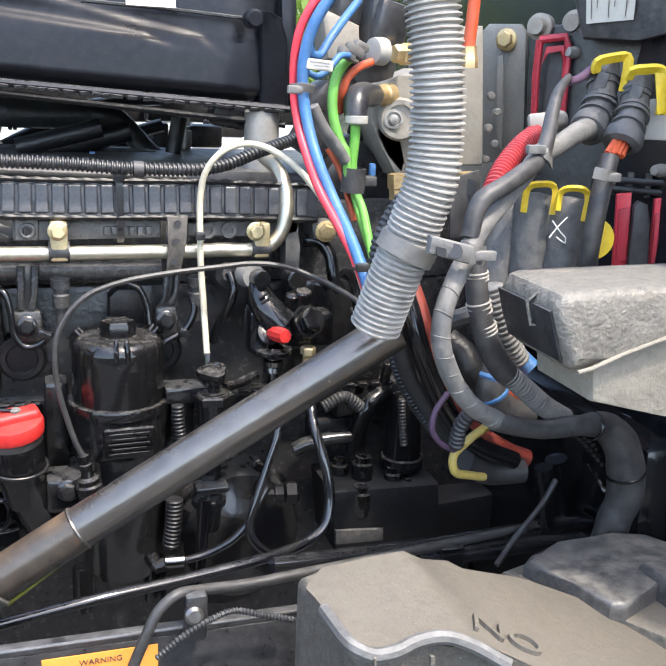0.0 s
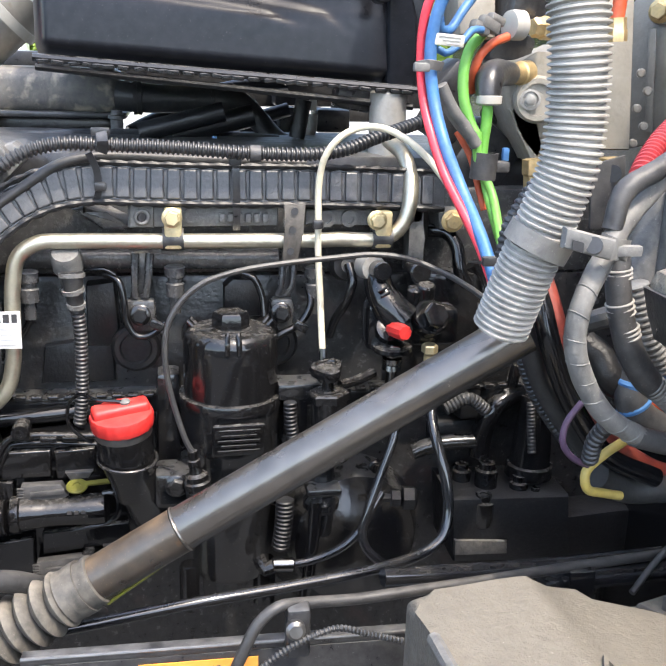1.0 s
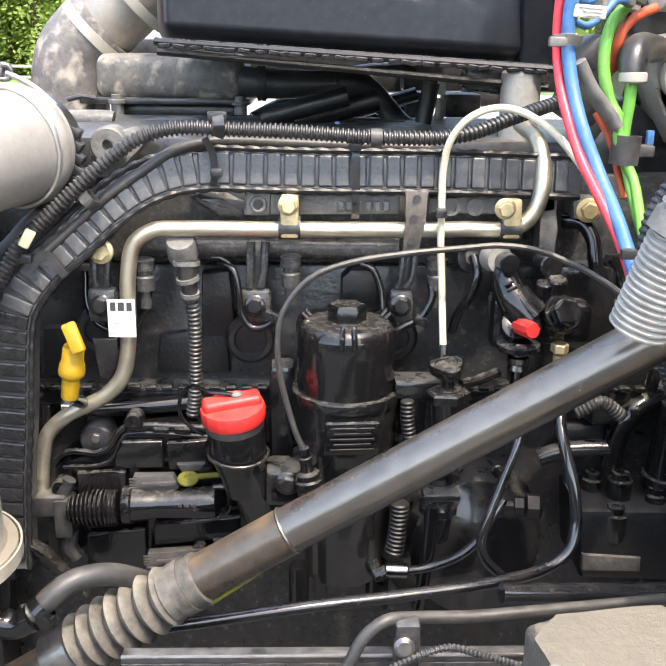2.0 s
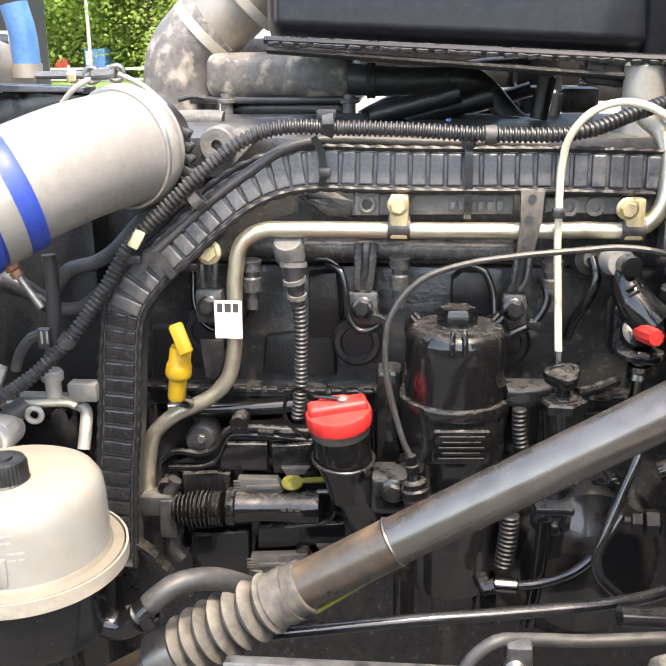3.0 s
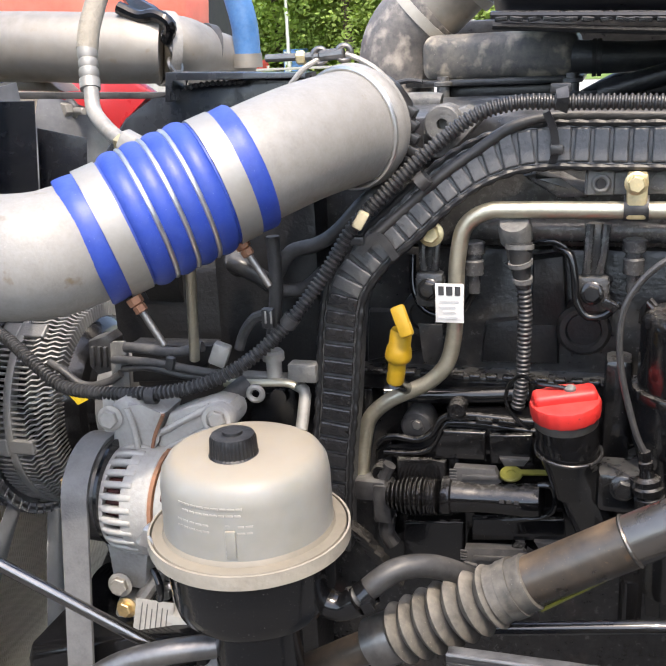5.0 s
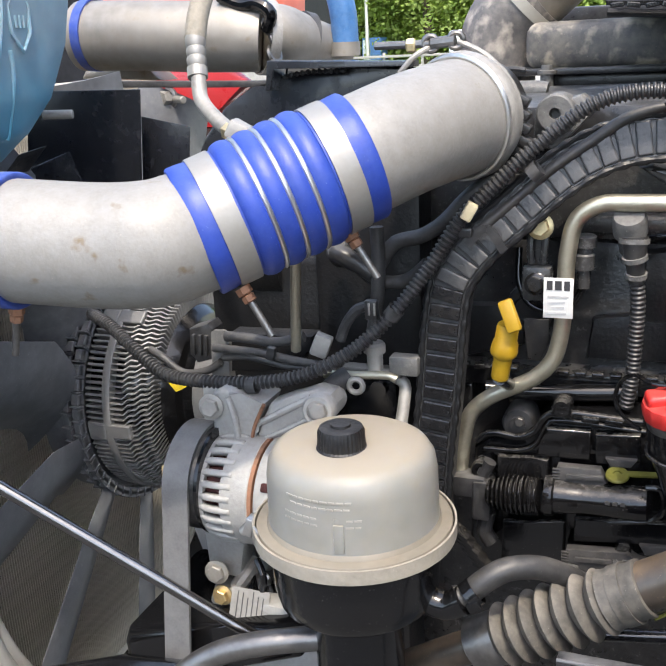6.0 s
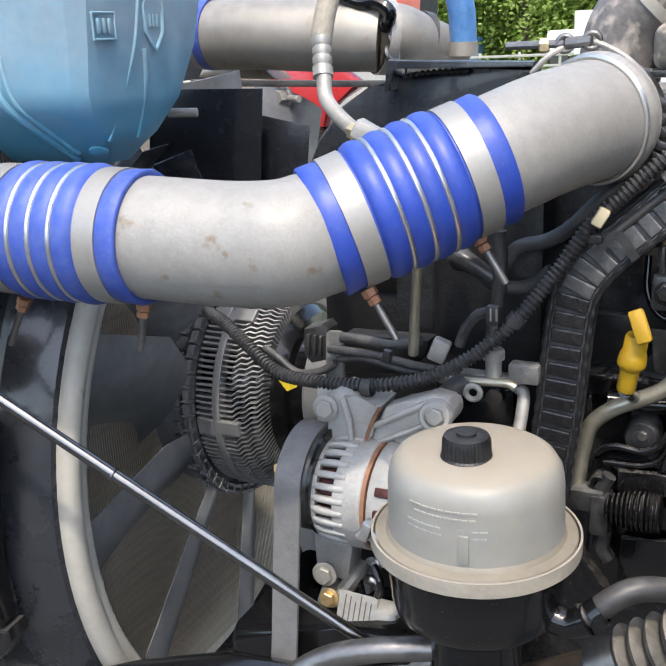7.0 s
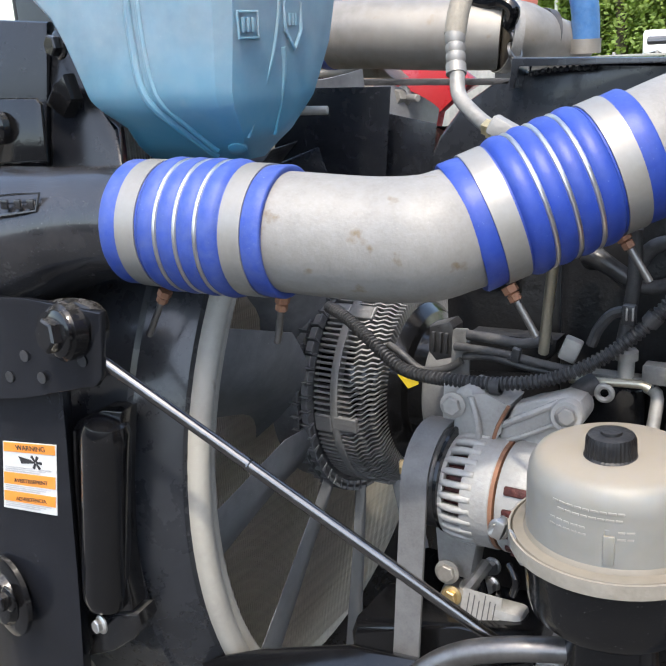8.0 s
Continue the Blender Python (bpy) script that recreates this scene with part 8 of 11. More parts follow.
stations = [(0.0, 0.985, 0.0), (0.020, 0.985, 0.0), (0.028, 0.97, -0.045), (0.036, 0.95, -0.045), (0.044, 0.925, -0.09), (0.052, 0.895, -0.09), (0.058, 0.86, -0.135)]
rings = []
for x_, f_, a_ in stations:
    ro, ri = RC * f_, RC * f_ - 0.020
    ring = []
    for rr_, da in ((ri, -0.011), (ro, -0.0075), (ro, 0.0075), (ri, 0.011)):
        ring.append(bm.verts.new((x_, rr_ * math.cos(a_ + da), rr_ * math.sin(a_ + da))))
    rings.append(ring)
for r0_, r1_ in zip(rings, rings[1:]):
    for k in range(4):
        bm.faces.new((r0_[k], r0_[(k + 1) % 4], r1_[(k + 1) % 4], r1_[k]))
bm.faces.new(rings[0])
bm.faces.new(rings[-1])
spread("swept_fin", piece("swept_fin", bm, "clutch_alu"), clutch, 128, -0.806)
bm = B()
box(bm, (0, RC * 0.96, 0), (0.029, RC * 0.09, 0.026), bevel=0.002)
box(bm, (0.036, RC * 0.965, -0.002), (0.038, RC * 0.07, 0.022), bevel=0.002)
spread("balance_pad", piece("balance_pad", bm, "clutch_alu"), clutch, 6, -0.831, 3.12)
bm = B()
lathe(bm, (-0.742, FAN.y, FAN.z), (1, 0, 0), [(0.03, 0), (0.108, 0.002), (0.110, 0.010), (0.098, 0.014), (0.094, 0.070), (0.05, 0.075), (0, 0.075)], 56)
part("hub", bm, "black_clean", clutch, "black hub behind the fins")
fan = thing("cooling_fan", FAN, "dark grey plastic cooling fan at rest", "fan")
bm = B()
lathe(bm, (-0.915, FAN.y, FAN.z), (1, 0, 0), [(RC * 0.95, 0), (RC * 1.06, 0.0), (RC * 1.07, 0.045), (RC * 1.04, 0.052), (RC * 0.90, 0.052)], 72)
hub = part("hub_ring", bm, "fan_plastic", fan)
bm = B()
box(bm, (0, RC * 1.072, 0.0), (0.0135, 0.012, 0.0160), bevel=0.0014)
box(bm, (0, RC * 1.085, 0.0100), (0.0150, 0.016, 0.0018), bevel=0.0005)
box(bm, (0.0055, RC * 1.10, 0.0), (0.0025, 0.010, 0.0150), bevel=0.0006)
pocket = piece("hub_pocket", bm, "fan_plastic")
spread("hub_pocket", pocket, hub, 54, -0.866)
spread("hub_pocket", pocket, hub, 54, -0.849, 0.5)
bm = B()
NR, NC = 14, 9
sheets = []
for side in (-1, 1):
    sheet = []
    for i in range(NR + 1):
        u = i / NR
        r_ = 0.172 + (0.462 - 0.172) * u
        pit = radians(32 - 8 * u)
        skirt = 0.055 * max(0.0, 1 - u / 0.30) ** 2
        ch = Vector((-math.sin(pit), 0, -math.cos(pit)))
        nrm_ = Vector((math.cos(pit), 0, -math.sin(pit)))
        row = []
        for j in range(NC + 1):
            v = j / NC - 0.5
            p = Vector((0, -r_, 0)) + ch * (0.140 * v * (0.30 + 0.70 * min(1.0, u / 0.28) if v < 0 else 1.0) + skirt * (v + 0.5) ** 2) + nrm_ * (0.016 * (1 - 4 * v * v) + side * 0.0022 * (1.15 - 2 * abs(v)))
            row.append(bm.verts.new(p))
        sheet.append(row)
    sheets.append(sheet)
for sh in sheets:
    for i in range(NR):
        for j in range(NC):
            bm.faces.new((sh[i][j], sh[i + 1][j], sh[i + 1][j + 1], sh[i][j + 1]))
s0_, s1_ = sheets
for i in range(NR):
    bm.faces.new((s0_[i][0], s1_[i][0], s1_[i + 1][0], s0_[i + 1][0]))
    bm.faces.new((s0_[i][NC], s0_[i + 1][NC], s1_[i + 1][NC], s1_[i][NC]))
for j in range(NC):
    bm.faces.new((s0_[0][j], s0_[0][j + 1], s1_[0][j + 1], s1_[0][j]))
    bm.faces.new((s0_[NR][j], s1_[NR][j], s1_[NR][j + 1], s0_[NR][j + 1]))
for f in bm.faces:
    f.smooth = True
bmesh.ops.recalc_face_normals(bm, faces=bm.faces)
for e in bm.edges:
    if len(e.link_faces) == 2 and e.calc_face_angle(0) > 0.6:
        e.smooth = False
spread("blade", piece("blade", bm, "fan_plastic"), fan, 11, -0.866, -0.527)
shroud = thing("fan_shroud", (-0.9, FAN.y, FAN.z - 0.45), "black moulded fan shroud with cream rubber seal", "shroud")
RING = 0.470
bm = B()
lathe(bm, (-0.80, 0.19, 1.03), (-1, 0, 0), [(RING, 0.03), (RING + 0.030, 0.010), (RING + 0.040, 0.002), (RING + 0.048, 0.004), (RING + 0.060, 0.020), (RING + 0.072, 0.060), (RING + 0.078, 0.064), (RING + 0.086, 0.120), (RING + 0.10, 0.20), (RING + 0.085, 0.20), (RING + 0.068, 0.12), (RING + 0.005, 0.05)], 120, hoop=True)
bmesh.ops.bisect_plane(bm, geom=list(bm.verts) + list(bm.edges) + list(bm.faces), plane_co=(0, 0, 1.40), plane_no=(0, 0, 1), clear_outer=True)
part("ring_wall", bm, "shroud", shroud)
bm = B()
lathe(bm, (-0.792, 0.19, 1.03), (-1, 0, 0), [(RING - 0.004, 0.045), (RING - 0.006, 0.012), (RING + 0.000, 0.004), (RING + 0.010, 0.002), (RING + 0.014, 0.004), (RING + 0.017, -0.004), (RING + 0.028, -0.008), (RING + 0.038, -0.004), (RING + 0.042, 0.010), (RING + 0.02, 0.035)], 120, hoop=True)
bmesh.ops.bisect_plane(bm, geom=list(bm.verts) + list(bm.edges) + list(bm.faces), plane_co=(0, 0, 1.40), plane_no=(0, 0, 1), clear_outer=True)
part("seal", bm, "seal_cream", shroud, "dirty cream rubber seal ring", sharp=75)
radiator = thing("radiator", (-1.08, 0.13, 0.6), "dusty tan radiator core behind the fan", "radiator")
bm = B()
box(bm, (-1.09, 0.40, 0.75), (0.03, 1.7, 1.5), bevel=0.004)
part("core", bm, "fins", radiator)
bm = B()
box(bm, (0, 0, 0), (0.006, 0.0018, 1.08), bevel=0)
tube_m = bpy.data.meshes.new("cooling_tube")
bm.to_mesh(tube_m)
bm.free()
tube_m.materials.append(M["fins"])
for i in range(190):
    ob = new("cooling_tube", tube_m)
    ob.parent = radiator
    ob.location = Vector((-1.073, -0.41 + i * 0.0056, 0.95)) - Vector(radiator.location)


# ---- big ribbed conduit at the rear ----
conduit = thing("ribbed_conduit", (0.272, -0.370, 1.370), "thick dusty silver-grey ribbed conduit", "conduit")
RB = 0.0242
bm = B()
corrugated(bm, [(0.296, -0.390, 1.679), (0.302, -0.395, 1.639), (0.306, -0.400, 1.597), (0.309, -0.400, 1.555), (0.307, -0.400, 1.511), (0.299, -0.395, 1.477), (0.288, -0.385, 1.433), (0.273, -0.370, 1.368)], RB, 0.0054, 0.0036, 30)
part("sleeve", bm, "loom_silver", conduit)
bm = B()
c_ = V((0.293, -0.388, 1.448))
ax = V((0.307, -0.392, 1.465)) - V((0.293, -0.388, 1.433))
band(bm, c_, ax, RB * 1.02, 0.016, 0.003, 40)
part("strap", bm, "tape_grey", conduit, "grey plastic strap")
bm = B()
m_ = look((0, 0, 0), (0, 1, 0))
prism(bm, [(0.293, -0.440, 1.468), (0.335, -0.440, 1.458), (0.332, -0.440, 1.442), (0.292, -0.440, 1.452)], (0, 0.012, 0), 0.004)
part("strap_head", bm, "tape_grey", conduit)
bm = B()
cyl(bm, (0.315, -0.442, 1.455), (0.317, -0.439, 1.454), 0.0065)
part("strap_hole", bm, "ink", conduit)
bm = B()
prism(bm, [(0.298, -0.442, 1.459), (0.307, -0.442, 1.457), (0.307, -0.442, 1.449), (0.298, -0.442, 1.452)], (0, 0.001, 0))
part("strap_slot", bm, "ink", conduit)
bm = B()
corrugated(bm, [(0.308, -0.330, 1.486), (0.296, -0.330, 1.467), (0.287, -0.330, 1.447), (0.284, -0.330, 1.422)], 0.0061, 0.0055, 0.0012, 12)
whole("ribbed_loom", bm, "loom_black", "narrow black ribbed loom beside the conduit", "wiring loom")

# ---- coloured air lines ----
lines = "coloured air lines"
line_thing("air_hose", [(0.299, -0.100, 1.694), (0.280, -0.100, 1.670), (0.268, -0.095, 1.643), (0.264, -0.090, 1.611), (0.265, -0.090, 1.573), (0.268, -0.100, 1.540), (0.273, -0.120, 1.508), (0.283, -0.140, 1.472), (0.296, -0.170, 1.438), (0.308, -0.200, 1.405), (0.314, -0.230, 1.374)], 0.0050, "red_line", "bright red nylon air line", "hose", lines)
line_thing("air_hose", [(0.311, -0.110, 1.694), (0.289, -0.110, 1.666), (0.277, -0.105, 1.638), (0.272, -0.100, 1.606), (0.273, -0.100, 1.574), (0.278, -0.110, 1.536), (0.285, -0.130, 1.500), (0.299, -0.150, 1.459), (0.308, -0.190, 1.422), (0.312, -0.220, 1.395), (0.317, -0.250, 1.359)], 0.0066, "blue_line", "scuffed blue nylon air line", "hose", lines)
line_thing("air_hose", [(0.359, -0.030, 1.684), (0.337, -0.050, 1.663), (0.314, -0.070, 1.639), (0.296, -0.080, 1.617), (0.284, -0.090, 1.618), (0.282, -0.090, 1.630)], 0.0050, "blue_line", "thin blue air line with loop", "hose", lines)
line_thing("air_hose", [(0.339, -0.060, 1.619), (0.325, -0.070, 1.618), (0.309, -0.080, 1.603), (0.291, -0.090, 1.593), (0.281, -0.090, 1.597)], 0.0040, "blue_line", "thin pale blue air line", "hose", lines)
line_thing("air_hose", [(0.349, -0.030, 1.615), (0.333, -0.040, 1.599), (0.326, -0.045, 1.574), (0.327, -0.050, 1.544), (0.335, -0.055, 1.519), (0.342, -0.060, 1.504)], 0.0062, "green_line", "bright green nylon air line", "hose", lines)
line_thing("air_hose", [(0.383, -0.020, 1.614), (0.361, -0.030, 1.605), (0.346, -0.035, 1.590), (0.342, -0.030, 1.569), (0.348, -0.010, 1.553)], 0.0052, "orange_line", "orange-red nylon air line", "hose", lines)
line_thing("air_hose", [(0.352, -0.060, 1.550), (0.352, -0.060, 1.520), (0.350, -0.060, 1.484), (0.355, -0.070, 1.449), (0.357, -0.100, 1.417), (0.355, -0.150, 1.385)], 0.0062, "green_line", "bright green nylon air line with print", "hose", lines)
line_thing("air_hose", [(0.340, -0.065, 1.510), (0.343, -0.070, 1.475), (0.357, -0.080, 1.445), (0.355, -0.120, 1.410), (0.352, -0.150, 1.385)], 0.0052, "green_line", "second green nylon air line", "hose", lines)
line_thing("air_hose", [(0.327, -0.030, 1.507), (0.341, -0.040, 1.482), (0.351, -0.050, 1.446), (0.357, -0.060, 1.421)], 0.0037, "orange_line", "thin orange air line", "hose", lines)
line_thing("air_hose", [(0.503, -0.050, 1.712), (0.502, -0.050, 1.672), (0.500, -0.050, 1.637)], 0.0079, "orange_line", "orange air line into a brass fitting", "hose", lines)
for pts, r_ in (([(0.288, -0.090, 1.560), (0.303, -0.085, 1.536), (0.321, -0.080, 1.516), (0.337, -0.075, 1.496)], 0.007), ([(0.292, -0.085, 1.543), (0.310, -0.080, 1.521), (0.329, -0.075, 1.503)], 0.0045)):
    line_thing("taped_wire", pts, r_, "tape_grey", "grey taped wire bundle with ragged tape", "wires")
ptag = thing("hose_tag", (0.289, -0.105, 1.606), "white printed tag on the air line", "label")
bm = B()
box(bm, (0.290, -0.105, 1.606), (0.032, 0.003, 0.012), (0, 4, 0), 0.001)
part("tag", bm, "label_old", ptag)
for k in range(3):
    bm = B()
    box(bm, (0.290 + 0.002 * k, -0.1072, 1.6095 - 0.0035 * k), (0.024 - 0.005 * k, 0.001, 0.0013), (0, 4, 0), 0)
    part("print_bar", bm, "ink_grey", ptag)
cable_tie([(0.256, -0.105, 1.579), (0.266, -0.118, 1.581), (0.284, -0.105, 1.579)], 0.005, head=(0.259, -0.115, 1.578), label="clear grey nylon cable tie", material="tape_grey")
cable_tie([(0.294, -0.220, 1.394), (0.297, -0.260, 1.403), (0.331, -0.220, 1.397)], 0.004, head=(0.297, -0.262, 1.404))
bm = B()
band(bm, (0.351, -0.065, 1.472), (0.05, 0, 1), 0.013, 0.03, 0.002)
box(bm, (0.370, -0.060, 1.471), (0.022, 0.02, 0.012), bevel=0.002)
whole("line_clip", bm, "tape_dark", "grey clip binding the green lines", "clip")

# ---- air valve manifold ----
av = thing("air_valve", (0.439, 0.020, 1.477), "dirty cast air valve manifold with brass fittings", "valve")
bm = B()
prism(bm, [(0.394, 0.030, 1.585), (0.442, 0.030, 1.592), (0.483, 0.030, 1.610), (0.494, 0.030, 1.465), (0.447, 0.030, 1.467), (0.423, 0.030, 1.504), (0.403, 0.030, 1.542)], (0, 0.10, 0), 0.008)
part("casting", bm, "cast_dirty", av)
bm = B()
prism(bm, [(0.336, 0.050, 1.680), (0.391, 0.050, 1.660), (0.394, 0.050, 1.612), (0.347, 0.050, 1.615)], (0, 0.08, 0), 0.008)
part("upper_casting", bm, "cast_dirty", av)
bm = B()
prism(bm, [(0.514, 0.020, 1.665), (0.554, 0.020, 1.668), (0.571, 0.020, 1.484), (0.529, 0.020, 1.484)], (0, 0.08, 0), 0.006)
part("side_casting", bm, "cast_dirty", av)
bm = B()
lathe(bm, (0.442, 0.030, 1.544), (-0.25, -1, 0), [(0.028, -0.01), (0.028, 0.026), (0.025, 0.030), (0.019, 0.030), (0.019, 0.026), (0, 0.026)], 32)
part("boss", bm, "cast_dirty", av)
bm = B()
lathe(bm, (0.426, 0.004, 1.544), (-0.25, -1, 0), [(0.0125, 0), (0.0125, 0.003), (0.0095, 0.0035), (0.0085, 0.001), (0.0060, 0.001), (0.0060, 0.005), (0.0045, 0.006), (0, 0.006)], 24)
part("plug", bm, "alu_dull", av)
for nm, a_, b_, prof, ma, sg in (
    ("brass_fitting", (0.419, 0.000, 1.626), (0.446, 0.010, 1.626), [(0.010, 0), (0.012, 0.003), (0.012, 0.012), (0.014, 0.014), (0.014, 0.030), (0, 0.030)], "brass", 6),
    ("collet", (0.383, -0.020, 1.627), (0.412, -0.010, 1.627), [(0.012, 0), (0.016, 0.001), (0.017, 0.008), (0.017, 0.018), (0.014, 0.020), (0, 0.020)], "seal_cream", 24),
    ("brass_fitting", (0.396, 0.000, 1.573), (0.430, 0.020, 1.575), [(0.008, 0), (0.012, 0.003), (0.0125, 0.018), (0.0145, 0.02), (0.0145, 0.034), (0, 0.034)], "brass", 20),
    ("brass_fitting", (0.438, 0.000, 1.440), (0.435, 0.000, 1.482), [(0.012, 0), (0.012, 0.014), (0.014, 0.016), (0.014, 0.034), (0, 0.034)], "brass", 6),
    ("brass_fitting", (0.537, 0.000, 1.457), (0.535, 0.000, 1.483), [(0.012, 0), (0.015, 0.002), (0.015, 0.02), (0, 0.02)], "brass", 6),
    ("brass_fitting", (0.502, -0.050, 1.612), (0.500, -0.050, 1.638), [(0.012, 0), (0.012, 0.012), (0.0105, 0.014), (0.0105, 0.026), (0, 0.026)], "brass", 6),
):
    bm = B()
    lathe(bm, a_, V(b_) - V(a_), prof, sg)
    part(nm, bm, ma, av)
bm = B()
tube(bm, [(0.396, 0.000, 1.573), (0.368, -0.030, 1.573), (0.355, -0.050, 1.565), (0.352, -0.060, 1.545)], [0.014, 0.0165, 0.0165, 0.0135], 16)
part("elbow", bm, "black_plastic", av, "black push-in elbow")
bm = B()
lathe(bm, (0.353, -0.060, 1.543), (0, 0, 1), [(0.012, -0.004), (0.0145, -0.002), (0.0145, 0.006), (0.012, 0.007)], 20)
part("collet_ring", bm, "seal_cream", av)
bm = B()
for p, s_ in (((0.350, -0.050, 1.625), 1.0), ((0.361, -0.040, 1.631), 0.8), ((0.338, -0.055, 1.621), 0.9)):
    box(bm, p, (0.03 * s_, 0.012, 0.014 * s_), (0, 20 * s_, 30), 0.004)
part("taped_plug", bm, "tape_grey", av, "taped dusty connector")
bm = B()
prism(bm, [(0.409, 0.030, 1.531), (0.442, 0.030, 1.538), (0.458, 0.030, 1.487), (0.450, 0.030, 1.459)], (0, 0.02, 0), 0.002)
part("web_plate", bm, "cast_dirty", av)
for k in range(5):
    bm = B()
    p = V((0.592, 0.060, 1.578)) + Vector((0.012 * (k % 2), 0, -0.022 * k))
    lathe(bm, p, (-0.3, -1, 0), [(0.006, 0), (0.006, 0.006), (0.004, 0.008), (0, 0.008)], 10)
    part("screw", bm, "cast_dirty", av)
bm = B()
prism(bm, [(0.503, -0.020, 1.470), (0.545, -0.020, 1.482), (0.549, -0.020, 1.442), (0.535, -0.020, 1.391), (0.509, -0.020, 1.391)], (0, 0.006, 0), 0.001)
part("bracket", bm, "tape_dark", av)
bm = B()
cyl(bm, (0.531, -0.021, 1.460), (0.530, -0.022, 1.460), 0.011, 16)
part("bracket_hole", bm, "ink", av)
# dark fittings behind the valve
for k, (p, sz) in enumerate((((0.383, 0.080, 1.682), (0.05, 0.04, 0.05)), ((0.412, 0.060, 1.677), (0.03, 0.04, 0.09)), ((0.427, 0.050, 1.662), (0.05, 0.04, 0.06)), ((0.421, 0.090, 1.602), (0.06, 0.04, 0.05)), ((0.458, 0.120, 1.545), (0.08, 0.04, 0.10)), ((0.331, 0.060, 1.511), (0.05, 0.05, 0.04)), ((0.388, 0.100, 1.450), (0.08, 0.05, 0.12)), ((0.350, 0.090, 1.554), (0.05, 0.05, 0.06)))):
    bm = B()
    box(bm, p, sz, (0, 6 * k, 10), 0.01)
    whole("dark_fitting", bm, "black_plastic", "dark dusty fitting behind the air lines", "fitting", "dark fittings")

# ---- firewall and fuse panel ----
FXW = 0.72
bm = B()
box(bm, (FXW + 0.03, 0.25, 1.35), (0.06, 2.2, 1.7), bevel=0.004)
whole("firewall", bm, "panel_plastic", "dark cab firewall panel", "wall", kind="structure")


plate = thing("mounting_plate", (0.650, 0.130, 1.531), "dirty aluminium mounting plate with bolts", "plate")
bm = B()
prism(bm, [(0.625, 0.170, 1.671), (0.635, 0.170, 1.681), (0.650, 0.100, 1.679), (0.655, 0.090, 1.667), (0.670, 0.090, 1.491), (0.638, 0.180, 1.472)], (0.012, 0.012, 0), 0.004)
part("plate", bm, "cast_dirty", plate)
bm = B()
prism(bm, [(0.633, 0.130, 1.635), (0.639, 0.120, 1.635), (0.651, 0.120, 1.500), (0.645, 0.130, 1.500)], (-0.003, -0.004, 0), 0.001)
part("rib", bm, "cast_dirty", plate)
for p, ma in (((0.642, 0.120, 1.657), "brass"),):
    bm = B()
    lathe(bm, p, (-0.7, -0.7, 0), [(0.017, 0), (0.017, 0.003), (0.012, 0.004)], 24)
    part("washer", bm, "cast_dirty", plate)
    bm = B()
    hexbolt(bm, V(p) + Vector((-0.003, -0.003, 0)), (-0.7, -0.7, 0), 0.020, 0.012)
    part("bolt", bm, ma, plate)
for p in ((0.643, 0.030, 1.672), (0.679, 0.000, 1.677)):
    bm = B()
    lathe(bm, p, (-0.8, -0.6, 0), [(0.018, -0.01), (0.018, 0.004), (0.013, 0.006), (0.011, 0.012), (0.011, 0.018), (0, 0.018)], 20)
    whole("panel_bolt", bm, "cast_dirty", "dusty flange bolt in the firewall panel", "bolt", "panel bolts")

fuse = thing("fuse_box", (0.710, -0.050, 1.429), "black fuse and connector panel on the firewall", "fuse panel")
bm = B()
prism(bm, [(0.636, 0.050, 1.673), (0.732, -0.120, 1.683), (0.758, -0.160, 1.683), (0.821, -0.160, 1.332), (0.692, -0.100, 1.322), (0.616, 0.020, 1.302), (0.587, 0.050, 1.403), (0.654, 0.050, 1.488)], (0.03, 0.04, 0), 0.004)
part("backplate", bm, "black_plastic", fuse)
bm = B()
prism(bm, [(0.650, 0.015, 1.640), (0.664, 0.000, 1.642), (0.670, 0.000, 1.554), (0.653, 0.020, 1.550)], (-0.004, -0.008, 0), 0.003)
part("window", bm, "tape_dark", fuse)
bm = B()
loop_ = [(0.633, 0.010, 1.654), (0.660, -0.010, 1.659), (0.662, -0.015, 1.646), (0.667, -0.010, 1.546), (0.639, 0.015, 1.543), (0.635, 0.015, 1.606)]
tube(bm, loop_[0:3] + [loop_[3]] + [loop_[4]] + [loop_[5]] + [loop_[0]], 0.0055, 8, smooth=False)
part("red_frame", bm, "red_plastic", fuse, "dark red locking frame")
bm = B()
prism(bm, [(0.636, 0.005, 1.623), (0.637, 0.000, 1.645), (0.656, -0.012, 1.648), (0.660, -0.012, 1.624), (0.652, -0.012, 1.641), (0.640, 0.000, 1.638)], (-0.002, -0.006, 0), 0.001)
part("red_inner", bm, "red_plastic", fuse)
for o in ([(0.677, -0.140, 1.467), (0.692, -0.150, 1.471), (0.698, -0.150, 1.368), (0.684, -0.140, 1.365)], [(0.719, -0.160, 1.464), (0.726, -0.165, 1.467), (0.732, -0.165, 1.367), (0.723, -0.160, 1.366)]):
    bm = B()
    prism(bm, o, (-0.006, -0.012, 0), 0.003)
    part("red_bar", bm, "red_line", fuse, "bright red locking bar")
    bm = B()
    mid = [Vector(q).lerp((Vector(o[0]) + Vector(o[2])) / 2, 0.35) for q in o]
    prism(bm, [q + Vector((-0.006, -0.012, 0)) for q in mid], (-0.002, -0.004, 0), 0.001)
    part("bar_rib", bm, "red_plastic", fuse)
bm = B()
prism(bm, [(0.689, -0.160, 1.456), (0.695, -0.160, 1.462), (0.705, -0.165, 1.458), (0.712, -0.165, 1.436), (0.719, -0.165, 1.369), (0.691, -0.160, 1.368)], (-0.006, -0.014, 0), 0.004)
part("grey_plug", bm, "tape_dark", fuse)
